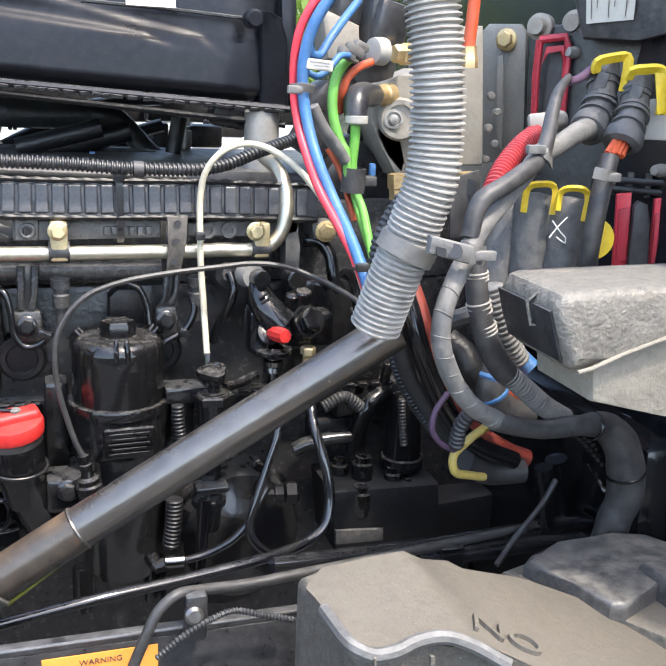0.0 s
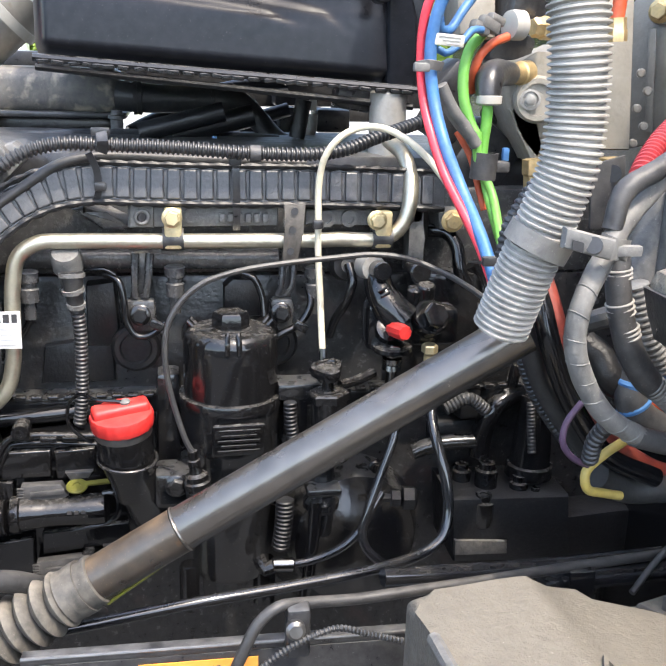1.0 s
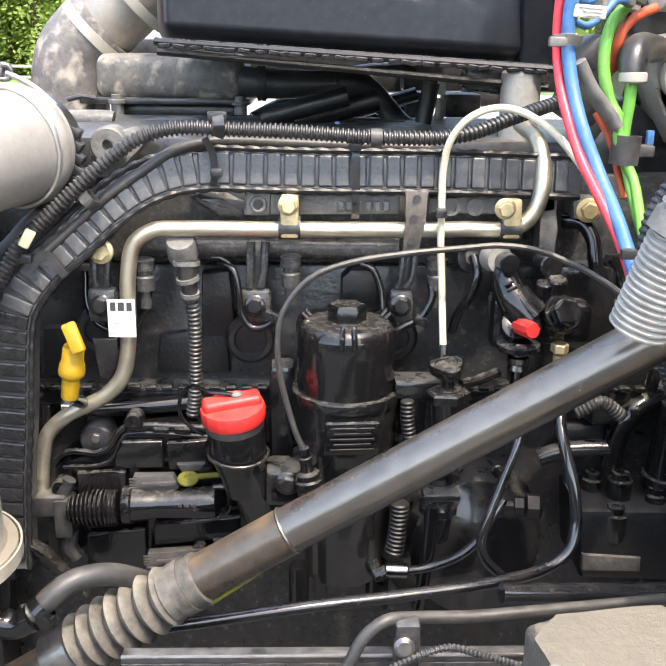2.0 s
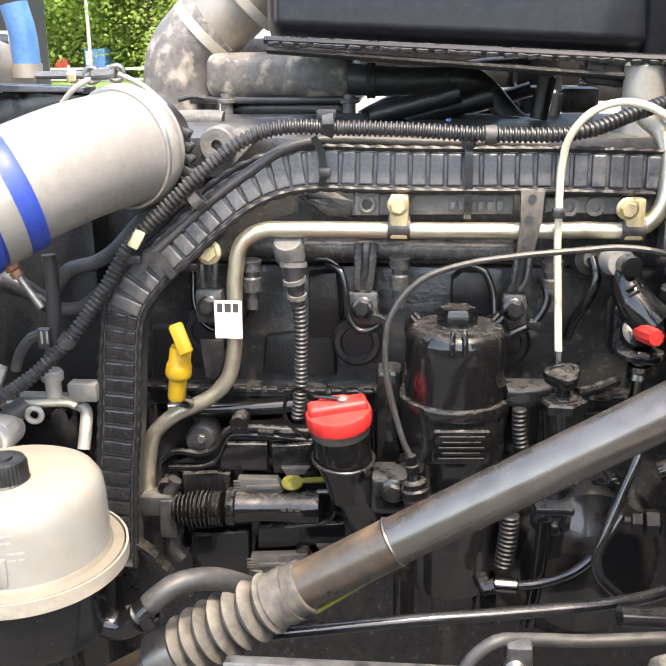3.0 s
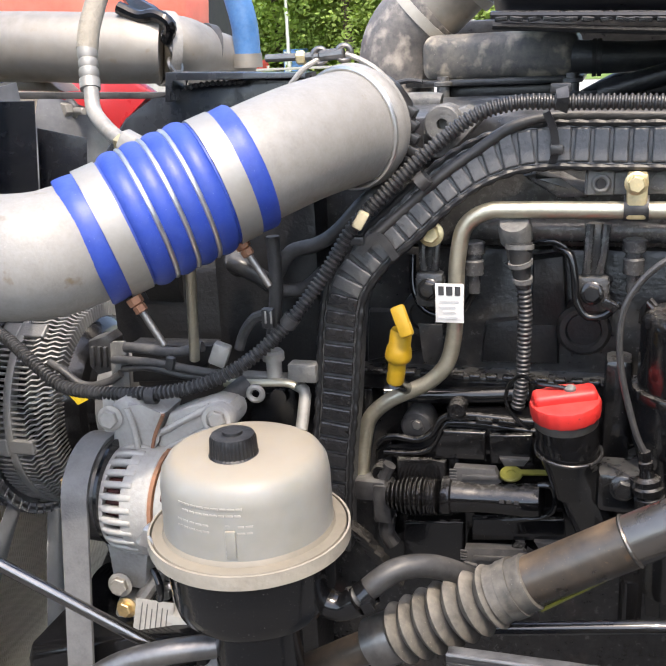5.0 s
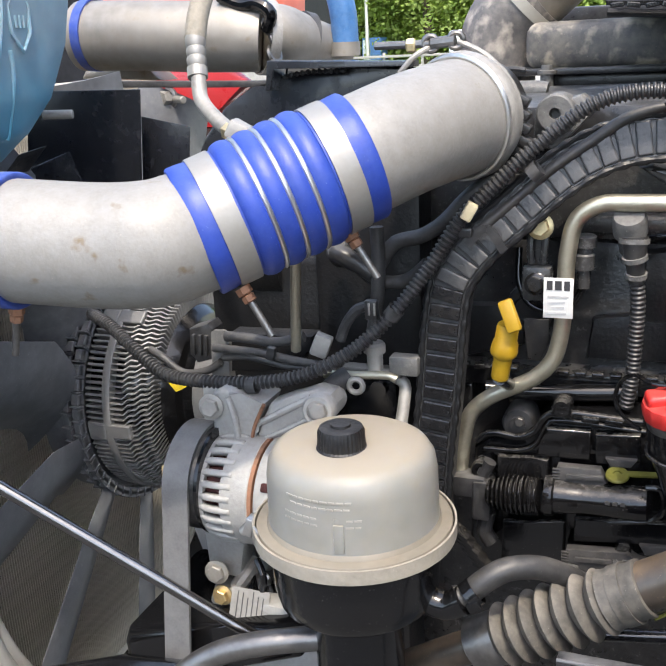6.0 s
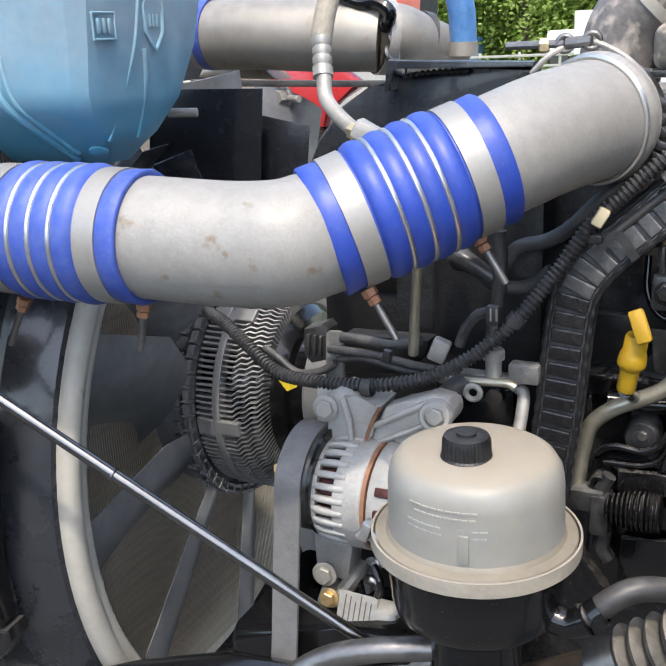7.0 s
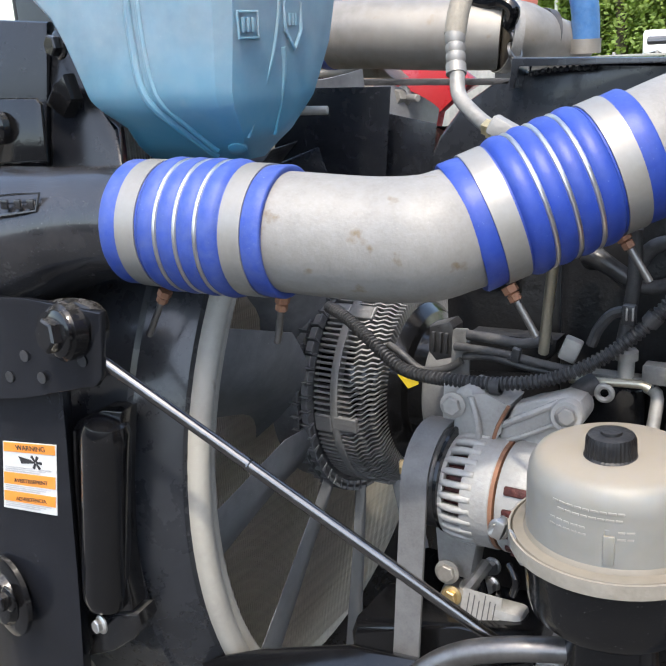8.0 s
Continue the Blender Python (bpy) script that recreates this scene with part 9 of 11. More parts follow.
for i in range(5):
    bm = B()
    a_, b_ = V((0.671, -0.100, 1.478)), V((0.728, -0.170, 1.479))
    p = a_.lerp(b_, i / 4)
    box(bm, p, (0.008, 0.012, 0.03), (0, 0, -30), 0.001)
    part("lattice_rib", bm, "black_plastic", fuse)
for z_ in (0, 1):
    bm = B()
    rod(bm, (0.664, -0.105, 1.483) if z_ == 0 else (0.665, -0.105, 1.471), (0.727, -0.180, 1.484) if z_ == 0 else (0.729, -0.180, 1.472), 0.004)
    part("lattice_bar", bm, "black_plastic", fuse)
for p in ((0.658, -0.020, 1.641), (0.692, -0.190, 1.503)):
    bm = B()
    a_ = V(p)
    lathe(bm, a_ + Vector((0.035, 0.012, -0.003)), (-1, -0.35, 0.05), [(0.010, -0.012), (0.012, -0.010), (0.012, -0.004), (0.008, -0.003), (0.0075, 0.022), (0.0085, 0.024), (0.006, 0.036), (0, 0.037)], 16)
    part("stud", bm, "alu_dull", fuse, "threaded stud")
mod = thing("control_module", (0.716, -0.050, 1.669), "grey dusty electronic module with white label", "control module")
bm = B()
prism(bm, [(0.648, -0.030, 1.723), (0.729, -0.140, 1.730), (0.740, -0.140, 1.665), (0.709, -0.100, 1.652), (0.669, -0.040, 1.655)], (-0.02, -0.03, 0), 0.005)
part("case", bm, "tape_dark", mod)
bm = B()
o = [Vector(q) + Vector((-0.0205, -0.0308, 0)) for q in [(0.662, -0.045, 1.723), (0.698, -0.100, 1.724), (0.702, -0.095, 1.677), (0.668, -0.045, 1.672)]]
prism(bm, o, (-0.001, -0.0015, 0))
lab_m = part("paper_label", bm, "label_old", mod, "yellowed paper label")
for i in range(7):
    bm = B()
    q0, q1, q2, q3 = [o[0].lerp(o[1], 0.10 + 0.12 * i), o[0].lerp(o[1], 0.115 + 0.12 * i), o[3].lerp(o[2], 0.115 + 0.12 * i), o[3].lerp(o[2], 0.10 + 0.12 * i)]
    q2, q3 = q1.lerp(q2, 0.9 - 0.25 * (i % 3)), q0.lerp(q3, 0.9 - 0.25 * (i % 3))
    prism(bm, [q + Vector((-0.0012, -0.0018, 0)) for q in (q0, q1, q2, q3)], (-0.0006, -0.0009, 0))
    part("print_bar", bm, "tape_dark", lab_m)


def round_plug(base, top, r, label, loop=None):
    """A black moulded plug with a dome end, ribs and a yellow latch loop."""
    base, top = Vector(base), Vector(top)
    k = (top - base).length
    c = thing("power_plug", base, label, "connector", "round plugs")
    bm = B()
    lathe(bm, base, top - base, [(r * 0.95, 0), (r, 0.01), (r, k * 0.8), (r * 0.97, k * 0.9), (r * 0.8, k * 0.97), (0, k)], 24)
    part("body", bm, "plug_dusty", c)
    if loop:
        P = [Vector(q) for q in loop]
        bm = B()
        line = spline(P, 0.004)
        sweep(bm, line, [[(-0.0032, -0.002), (0.0032, -0.002), (0.0032, 0.002), (-0.0032, 0.002)]] * len(line))
        part("latch", bm, "yellow_latch", c, "bright yellow latch")
    return c


round_plug((0.488, -0.190, 1.365), (0.514, -0.170, 1.463), 0.022, "black rubber-booted power plug", [(0.485, -0.200, 1.462), (0.488, -0.200, 1.481), (0.498, -0.200, 1.488)])
round_plug((0.521, -0.210, 1.371), (0.531, -0.200, 1.476), 0.024, "black power plug with yellow latch", [(0.500, -0.225, 1.456), (0.504, -0.225, 1.484), (0.514, -0.235, 1.489), (0.530, -0.235, 1.486), (0.531, -0.235, 1.455)])
p2_ = round_plug((0.552, -0.230, 1.377), (0.562, -0.220, 1.474), 0.025, "black power plug with chalk mark", [(0.531, -0.245, 1.461), (0.534, -0.245, 1.482), (0.542, -0.255, 1.487), (0.557, -0.260, 1.483), (0.557, -0.260, 1.451)])
bm = B()
tube(bm, [(0.514, -0.262, 1.433), (0.523, -0.262, 1.445), (0.534, -0.262, 1.456)], 0.0008, 6)
tube(bm, [(0.516, -0.262, 1.452), (0.527, -0.262, 1.440), (0.535, -0.262, 1.433), (0.535, -0.262, 1.427), (0.523, -0.262, 1.434)], 0.0008, 6)
part("chalk_mark", bm, "label", p2_, "chalk scrawl")
bm = B()
lathe(bm, (0.584, -0.240, 1.428), (-0.3, -1, 0), [(0.024, 0), (0.024, 0.004), (0, 0.005)], 24)
part("yellow_disc", bm, "yellow_latch", p2_, "yellow disc")


def big_plug(pts, r, latch, label):
    c = thing("harness_plug", pts[0], label, "connector", "harness plugs")
    bm = B()
    tube(bm, pts, r, 18)
    part("shell", bm, "plug_dusty", c)
    P = spline(pts, 0.004)
    for u in (0.20, 0.28, 0.46, 0.56, 0.74):
        i = int(len(P) * u)
        bm = B()
        band(bm, P[i], P[min(i + 1, len(P) - 1)] - P[i - 1], max(r) * (0.86 if u < 0.5 else 0.98), 0.0035, 0.0028, 24)
        part("rib", bm, "plug_dusty", c)
    bm = B()
    i = int(len(P) * 0.30)
    box(bm, P[i] + Vector((-0.012, -0.012, 0.0)), (0.014, 0.006, 0.030), (0, 14, -40), 0.0015)
    part("side_clip", bm, "plug_dusty", c)
    bm = B()
    axis_ = P[-1] - P[-3]
    lathe(bm, P[-1] - axis_.normalized() * 0.004, axis_, [(0.015, -0.012), (0.0215, -0.009), (0.0225, 0.0), (0.0205, 0.006), (0.013, 0.009), (0.012, 0.004)], 24)
    part("flared_collar", bm, "plug_dusty", c)
    bm = B()
    line = spline(latch, 0.004)
    sweep(bm, line, [[(-0.005, -0.003), (0.005, -0.003), (0.005, 0.003), (-0.005, 0.003)]] * len(line))
    part("latch", bm, "yellow_latch", c, "bright yellow lever")
    return c


big_plug([(0.620, -0.170, 1.623), (0.614, -0.180, 1.598), (0.606, -0.190, 1.574), (0.588, -0.205, 1.554), (0.581, -0.210, 1.548)], [0.0165, 0.017, 0.0165, 0.019, 0.0175], [(0.595, -0.190, 1.612), (0.594, -0.195, 1.623), (0.608, -0.200, 1.628), (0.625, -0.205, 1.630), (0.624, -0.210, 1.622), (0.622, -0.210, 1.592)], "dark grey harness plug with yellow lever")
hp = big_plug([(0.641, -0.210, 1.608), (0.633, -0.220, 1.585), (0.619, -0.235, 1.562), (0.602, -0.250, 1.542), (0.599, -0.252, 1.537)], [0.0165, 0.0165, 0.016, 0.0175, 0.016], [(0.615, -0.225, 1.606), (0.616, -0.230, 1.614), (0.630, -0.235, 1.617), (0.646, -0.240, 1.617), (0.650, -0.245, 1.610), (0.646, -0.250, 1.569)], "second dark grey harness plug with yellow lever")
bm = B()
prism(bm, [(0.633, -0.247, 1.614), (0.646, -0.250, 1.613), (0.651, -0.252, 1.572), (0.640, -0.252, 1.568)], (-0.002, -0.004, 0), 0.002)
part("lever_pad", bm, "yellow_latch", hp, "wide yellow lever pad")
for pts in ([(0.594, -0.255, 1.539), (0.581, -0.262, 1.525)], [(0.599, -0.256, 1.538), (0.587, -0.263, 1.524)], [(0.590, -0.254, 1.540), (0.576, -0.261, 1.526)], [(0.604, -0.254, 1.536), (0.593, -0.262, 1.523)]):
    bm = B()
    tube(bm, pts, 0.0042, 8)
    part("bare_wire", bm, "orange_line", hp, "bare orange wire")
bm = B()
prism(bm, [(0.630, -0.225, 1.584), (0.668, -0.240, 1.588), (0.676, -0.240, 1.540), (0.634, -0.225, 1.540)], (-0.003, -0.005, 0), 0.002)
whole("cream_plate", bm, "seal_cream", "cream plastic tag behind the plugs", "tag")
bm = B()
box(bm, (0.548, -0.165, 1.553), (0.034, 0.016, 0.022), (0, -8, -20), 0.004)
cyl(bm, (0.556, -0.165, 1.556), (0.580, -0.150, 1.556), 0.011)
whole("cable_socket", bm, "seal_cream", "dirty cream socket at the red cable end", "connector")

# ---- harnesses on the right ----
bm = B()
tube(bm, [(0.583, -0.209, 1.549), (0.549, -0.240, 1.546), (0.512, -0.260, 1.532), (0.481, -0.280, 1.522), (0.448, -0.300, 1.497), (0.416, -0.320, 1.474), (0.385, -0.340, 1.448), (0.366, -0.360, 1.431), (0.349, -0.375, 1.412), (0.336, -0.385, 1.388), (0.335, -0.385, 1.359), (0.350, -0.380, 1.323), (0.376, -0.375, 1.289), (0.421, -0.360, 1.260)], [0.013, 0.012, 0.0105] + [0.010] * 4 + [0.0095] * 7, 18, wob=0.07)
har = thing("taped_harness", (0.338, -0.380, 1.357), "thick grey cloth-taped wiring harness", "wiring harness")
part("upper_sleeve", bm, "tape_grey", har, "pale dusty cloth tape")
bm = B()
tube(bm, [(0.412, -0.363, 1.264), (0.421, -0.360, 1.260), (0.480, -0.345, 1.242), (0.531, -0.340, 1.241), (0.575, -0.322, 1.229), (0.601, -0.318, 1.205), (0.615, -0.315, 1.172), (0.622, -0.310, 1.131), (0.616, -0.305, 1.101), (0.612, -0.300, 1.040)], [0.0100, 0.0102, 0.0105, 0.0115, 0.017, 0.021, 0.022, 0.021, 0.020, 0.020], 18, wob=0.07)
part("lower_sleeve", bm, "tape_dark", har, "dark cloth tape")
for p_, d_, r_ in (((0.551, -0.333, 1.236), (1, 0.2, -0.2), 0.0145), ((0.614, -0.315, 1.168), (0.3, 0.1, -1), 0.0225)):
    bm = B()
    torus(bm, p_, d_, r_, 0.0018, 30, 8)
    part("tie_ring", bm, "black_clean", har)
hline = spline([(0.366, -0.360, 1.431), (0.349, -0.375, 1.412), (0.336, -0.385, 1.388), (0.335, -0.385, 1.359), (0.350, -0.380, 1.323), (0.376, -0.375, 1.289), (0.421, -0.360, 1.260), (0.480, -0.340, 1.240), (0.546, -0.320, 1.229)], 0.004)
hl = resample(hline, 0.021)
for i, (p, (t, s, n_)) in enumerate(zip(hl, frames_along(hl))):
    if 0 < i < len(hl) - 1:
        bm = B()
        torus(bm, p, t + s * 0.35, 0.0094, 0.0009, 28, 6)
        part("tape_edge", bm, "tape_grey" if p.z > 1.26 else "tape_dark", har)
line_thing("taped_branch", [(0.543, -0.220, 1.605), (0.520, -0.240, 1.589), (0.503, -0.260, 1.565), (0.489, -0.280, 1.544), (0.470, -0.300, 1.523), (0.422, -0.330, 1.501), (0.386, -0.340, 1.481), (0.376, -0.345, 1.449)], [0.004, 0.006, 0.0075, 0.008, 0.009, 0.0095, 0.0095, 0.009], "tape_dark", "grey cloth-taped branch of the harness", "wiring harness", seg=14, wob=0.05)
line_thing("taped_branch", [(0.570, -0.275, 1.523), (0.559, -0.285, 1.496), (0.552, -0.290, 1.465), (0.549, -0.290, 1.428), (0.555, -0.280, 1.393)], 0.0108, "tape_dark", "dark cloth-taped branch going down", "wiring harness", seg=14, wob=0.04)
bm = B()
corrugated(bm, [(0.545, -0.160, 1.541), (0.502, -0.200, 1.527), (0.462, -0.240, 1.506), (0.436, -0.270, 1.485), (0.418, -0.290, 1.456)], 0.0120, 0.0066, 0.0034, 18)
whole("red_loom", bm, "red_loom", "bright red ribbed battery cable loom", "wiring loom")
line_thing("purple_wires", [(0.595, -0.180, 1.614), (0.567, -0.200, 1.603), (0.541, -0.220, 1.600)], 0.005, "purple_line", "purple wires entering a plug", "wires")
cable_tie([(0.467, -0.290, 1.533), (0.471, -0.310, 1.528), (0.491, -0.290, 1.516)], 0.006, head=(0.459, -0.310, 1.532), material="tape_grey", label="grey cable tie round the harness")
cable_tie([(0.529, -0.310, 1.510), (0.540, -0.315, 1.508), (0.564, -0.300, 1.503)], 0.006, head=(0.551, -0.310, 1.505), material="tape_grey", label="grey cable tie on the branch")
cable_tie([(0.348, -0.380, 1.445), (0.354, -0.395, 1.443), (0.378, -0.375, 1.437)], 0.009, head=(0.366, -0.390, 1.440), material="tape_grey", label="wide grey cable tie at the clamp")
branch = thing("dark_loom", (0.420, -0.330, 1.330), "black taped loom with pale ribbed sections", "wiring loom")
bm = B()
tube(bm, [(0.387, -0.340, 1.431), (0.387, -0.345, 1.406), (0.392, -0.350, 1.373), (0.404, -0.350, 1.342), (0.426, -0.345, 1.312), (0.443, -0.340, 1.298)], [0.011, 0.0115, 0.0115, 0.0125, 0.013, 0.0115], 20)
part("taped_part", bm, "tape_dark", branch)
for p, q_ in (((0.387, -0.343, 1.414), (0.388, -0.343, 1.406)), ((0.390, -0.348, 1.385), (0.393, -0.348, 1.374)), ((0.397, -0.350, 1.362), (0.400, -0.350, 1.353))):
    for k in range(3):
        bm = B()
        torus(bm, V(p) + (V(q_) - V(p)) * 0.45 * k, V(q_) - V(p), 0.0117, 0.0014, 26, 6)
        part("pale_ring", bm, "loom_silver", branch)
bm = B()
corrugated(bm, [(0.432, -0.345, 1.307), (0.456, -0.340, 1.288), (0.488, -0.330, 1.263), (0.529, -0.310, 1.238)], 0.0118, 0.0050, 0.0018, 20)
part("ribbed_part", bm, "tape_grey", branch)
bm = B()
corrugated(bm, [(0.439, -0.280, 1.386), (0.448, -0.280, 1.361), (0.463, -0.280, 1.328), (0.486, -0.275, 1.296)], 0.0125, 0.0062, 0.0026, 18)
whole("hidden_loom", bm, "tape_grey", "dusty grey ribbed tube behind the loom", "wiring loom")
line_thing("dark_cable", [(0.405, -0.250, 1.318), (0.422, -0.260, 1.305), (0.429, -0.270, 1.288), (0.451, -0.270, 1.272)], 0.015, "black_matte", "dusty black cable behind the harness", "cable")
bm = B()
tube(bm, [(0.384, -0.300, 1.353), (0.398, -0.310, 1.361), (0.410, -0.310, 1.363)], 0.010, 10)
whole("stay_strap", bm, "tape_dark", "dark strap holding the harness", "strap")
blue_b = thing("blue_taped_joint", (0.444, -0.280, 1.265), "blue-taped joint in the wiring", "wires")
bm = B()
tube(bm, [(0.452, -0.285, 1.294), (0.446, -0.288, 1.270), (0.464, -0.285, 1.248), (0.500, -0.280, 1.232)], 0.0165, 18, wob=0.06)
part("joint", bm, "tape_dark", blue_b)
for p_, d_ in (((0.449, -0.2865, 1.284), (0.2, 0.1, 1)), ((0.450, -0.287, 1.264), (-0.5, 0.1, 0.8))):
    bm = B()
    torus(bm, p_, d_, 0.0135, 0.0050, 30, 10)
    part("blue_tape", bm, "blue_line", blue_b)
line_thing("blue_air_hose", [(0.474, -0.260, 1.312), (0.489, -0.260, 1.299), (0.504, -0.270, 1.284)], 0.012, "blue_line", "blue air line behind the loom", "hose", lines)
line_thing("orange_air_hose", [(0.461, -0.270, 1.258), (0.473, -0.280, 1.265), (0.496, -0.280, 1.257)], 0.011, "orange_line", "orange air line in the bundle", "hose", lines)
line_thing("green_air_hose", [(0.448, -0.260, 1.253), (0.473, -0.260, 1.267), (0.489, -0.260, 1.271)], 0.008, "green_line", "green air line in the bundle", "hose", lines)
# red cables going down behind the conduit
for pts, r_, ma, lb_ in (
    ([(0.372, -0.180, 1.375), (0.376, -0.190, 1.340), (0.383, -0.200, 1.309), (0.396, -0.200, 1.267), (0.418, -0.200, 1.229), (0.449, -0.200, 1.194), (0.485, -0.200, 1.169), (0.553, -0.200, 1.141)], 0.012, "red_cable", "heavy dusty red battery cable"),
    ([(0.372, -0.200, 1.385), (0.380, -0.220, 1.352), (0.387, -0.230, 1.323), (0.394, -0.230, 1.297), (0.414, -0.230, 1.256), (0.438, -0.230, 1.217), (0.474, -0.230, 1.188), (0.529, -0.220, 1.154)], 0.011, "red_cable", "second heavy red battery cable"),
    ([(0.345, -0.200, 1.370), (0.352, -0.210, 1.340), (0.361, -0.220, 1.311), (0.377, -0.220, 1.270), (0.401, -0.220, 1.232), (0.434, -0.220, 1.192), (0.470, -0.220, 1.162), (0.530, -0.220, 1.140)], 0.012, "rubber", "black rubber battery cable in the bundle"),
    ([(0.358, -0.220, 1.380), (0.364, -0.240, 1.350), (0.371, -0.250, 1.319), (0.387, -0.250, 1.279), (0.411, -0.250, 1.237), (0.447, -0.250, 1.193), (0.512, -0.240, 1.159)], 0.011, "black_clean", "thin black battery cable"),
    ([(0.374, -0.330, 1.285), (0.361, -0.330, 1.265), (0.359, -0.330, 1.246), (0.376, -0.320, 1.224), (0.399, -0.310, 1.210)], 0.0032, "purple_line", "purple wire looped under the harness"),
    ([(0.438, -0.300, 1.231), (0.413, -0.310, 1.222), (0.396, -0.310, 1.204), (0.399, -0.310, 1.186), (0.422, -0.300, 1.175), (0.446, -0.290, 1.166)], 0.0048, "yellow_line", "dusty yellow hose end"),
    ([(0.444, -0.240, 1.165), (0.484, -0.230, 1.143), (0.530, -0.230, 1.141)], 0.016, "rubber", "black cable end under the bundle"),
):
    line_thing("cable", pts, r_, ma, lb_, "cable", "battery cables", 14)
for pts in ([(0.340, -0.170, 1.360), (0.352, -0.180, 1.325), (0.366, -0.190, 1.292), (0.380, -0.190, 1.255), (0.404, -0.190, 1.216), (0.438, -0.190, 1.175), (0.460, -0.190, 1.156)], [(0.395, -0.340, 1.264), (0.391, -0.330, 1.246), (0.393, -0.320, 1.220)]):
    bm = B()
    corrugated(bm, pts, 0.0085, 0.0055, 0.0014, 12)
    whole("ribbed_loom", bm, "loom_black", "narrow black ribbed loom in the bundle", "wiring loom")
# hanging wrapped cables at the lower right
for pts, r_ in (([(0.665, -0.220, 1.180), (0.712, -0.200, 1.127), (0.711, -0.200, 1.090), (0.689, -0.200, 1.062), (0.674, -0.200, 1.026)], 0.024), ([(0.620, -0.240, 1.185), (0.643, -0.240, 1.150), (0.653, -0.240, 1.120), (0.650, -0.240, 1.103)], 0.016), ([(0.746, -0.160, 1.132), (0.783, -0.150, 1.074), (0.789, -0.150, 0.987)], 0.03), ([(0.566, -0.220, 1.137), (0.578, -0.220, 1.089), (0.579, -0.220, 1.023)], 0.012), ([(0.596, -0.200, 1.137), (0.612, -0.200, 1.082), (0.624, -0.200, 1.014)], 0.014), ([(0.607, -0.250, 1.094), (0.634, -0.250, 1.080), (0.658, -0.250, 1.086)], 0.008)):
    line_thing("wrapped_cable", pts, r_, "black_clean", "black plastic-wrapped cables hanging down", "cable", "wrapped cables", 14, 0.12)
bm = B()
torus(bm, (0.653, -0.250, 1.119), (0.2, -0.5, 0.8), 0.026, 0.003, 30, 8)
whole("cable_tie", bm, "black_clean", "black cable tie round the hanging cables", "cable tie", "cable ties")
bm = B()
corrugated(bm, [(0.529, -0.310, 1.238), (0.573, -0.290, 1.209), (0.621, -0.270, 1.164)], 0.015, 0.012, 0.002, 16)
whole("ribbed_loom", bm, "black_clean", "black ribbed loom joining the harness", "wiring loom")

# ---- fuse box cover ----
fcov = thing("fuse_cover", (0.475, -0.440, 1.297), "mud-splashed grey plastic fuse box cover", "cover")
bm = B()
prism(bm, [(0.386, -0.500, 1.411), (0.387, -0.500, 1.419), (0.391, -0.500, 1.426), (0.400, -0.500, 1.429), (0.556, -0.500, 1.432), (0.561, -0.500, 1.405), (0.490, -0.500, 1.385), (0.443, -0.500, 1.370), (0.424, -0.500, 1.362), (0.409, -0.500, 1.359), (0.403, -0.500, 1.363)], (0.0, 0.105, 0.0), 0.011, 5)
part("lid", bm, "box_dusty", fcov, "mud-splashed lid")
bm = B()
prism(bm, [(0.432, -0.490, 1.365), (0.498, -0.490, 1.385), (0.570, -0.490, 1.402), (0.591, -0.490, 1.292), (0.512, -0.490, 1.309), (0.437, -0.490, 1.327)], (0.0, 0.10, 0), 0.004)
part("lower_box", bm, "mud_beige", fcov, "dusty beige lower box")
bm = B()
tf = [V(q) for q in [(0.412, -0.485, 1.426), (0.569, -0.485, 1.429)]]
prism(bm, tf + [q + Vector((0, 0.085, 0)) for q in tf[::-1]], (0, 0, 0.003), 0.001)
part("lid_top", bm, "black_plastic", fcov, "scuffed black lid top")
bm = B()
ef = [V(q) for q in [(0.387, -0.500, 1.412), (0.395, -0.500, 1.389), (0.403, -0.500, 1.365)]]
prism(bm, [q + Vector((-0.004, 0.010, 0)) for q in ef] + [q + Vector((-0.004, 0.105, 0)) for q in ef[::-1]], (0.006, 0, 0), 0.003)
part("end_face", bm, "black_plastic", fcov, "bare black end face")
bm = B()
tube(bm, [(0.410, -0.502, 1.360), (0.424, -0.502, 1.363), (0.442, -0.502, 1.370), (0.489, -0.502, 1.385), (0.559, -0.502, 1.405)], 0.002, 8)
part("seam", bm, "mud_beige", fcov)
bm = B()
prism(bm, [(0.383, -0.452, 1.411), (0.388, -0.458, 1.419), (0.393, -0.458, 1.402), (0.398, -0.458, 1.393), (0.388, -0.452, 1.393)], (-0.002, -0.003, 0), 0.001)
part("latch_recess", bm, "ink", fcov, "dark latch recess")
bm = B()
tube(bm, [(0.381, -0.456, 1.412), (0.387, -0.462, 1.421), (0.394, -0.462, 1.404), (0.399, -0.462, 1.391), (0.387, -0.456, 1.391), (0.381, -0.456, 1.412)], 0.0016, 8, smooth=False)
part("latch_frame", bm, "box_dusty", fcov, "raised latch frame")

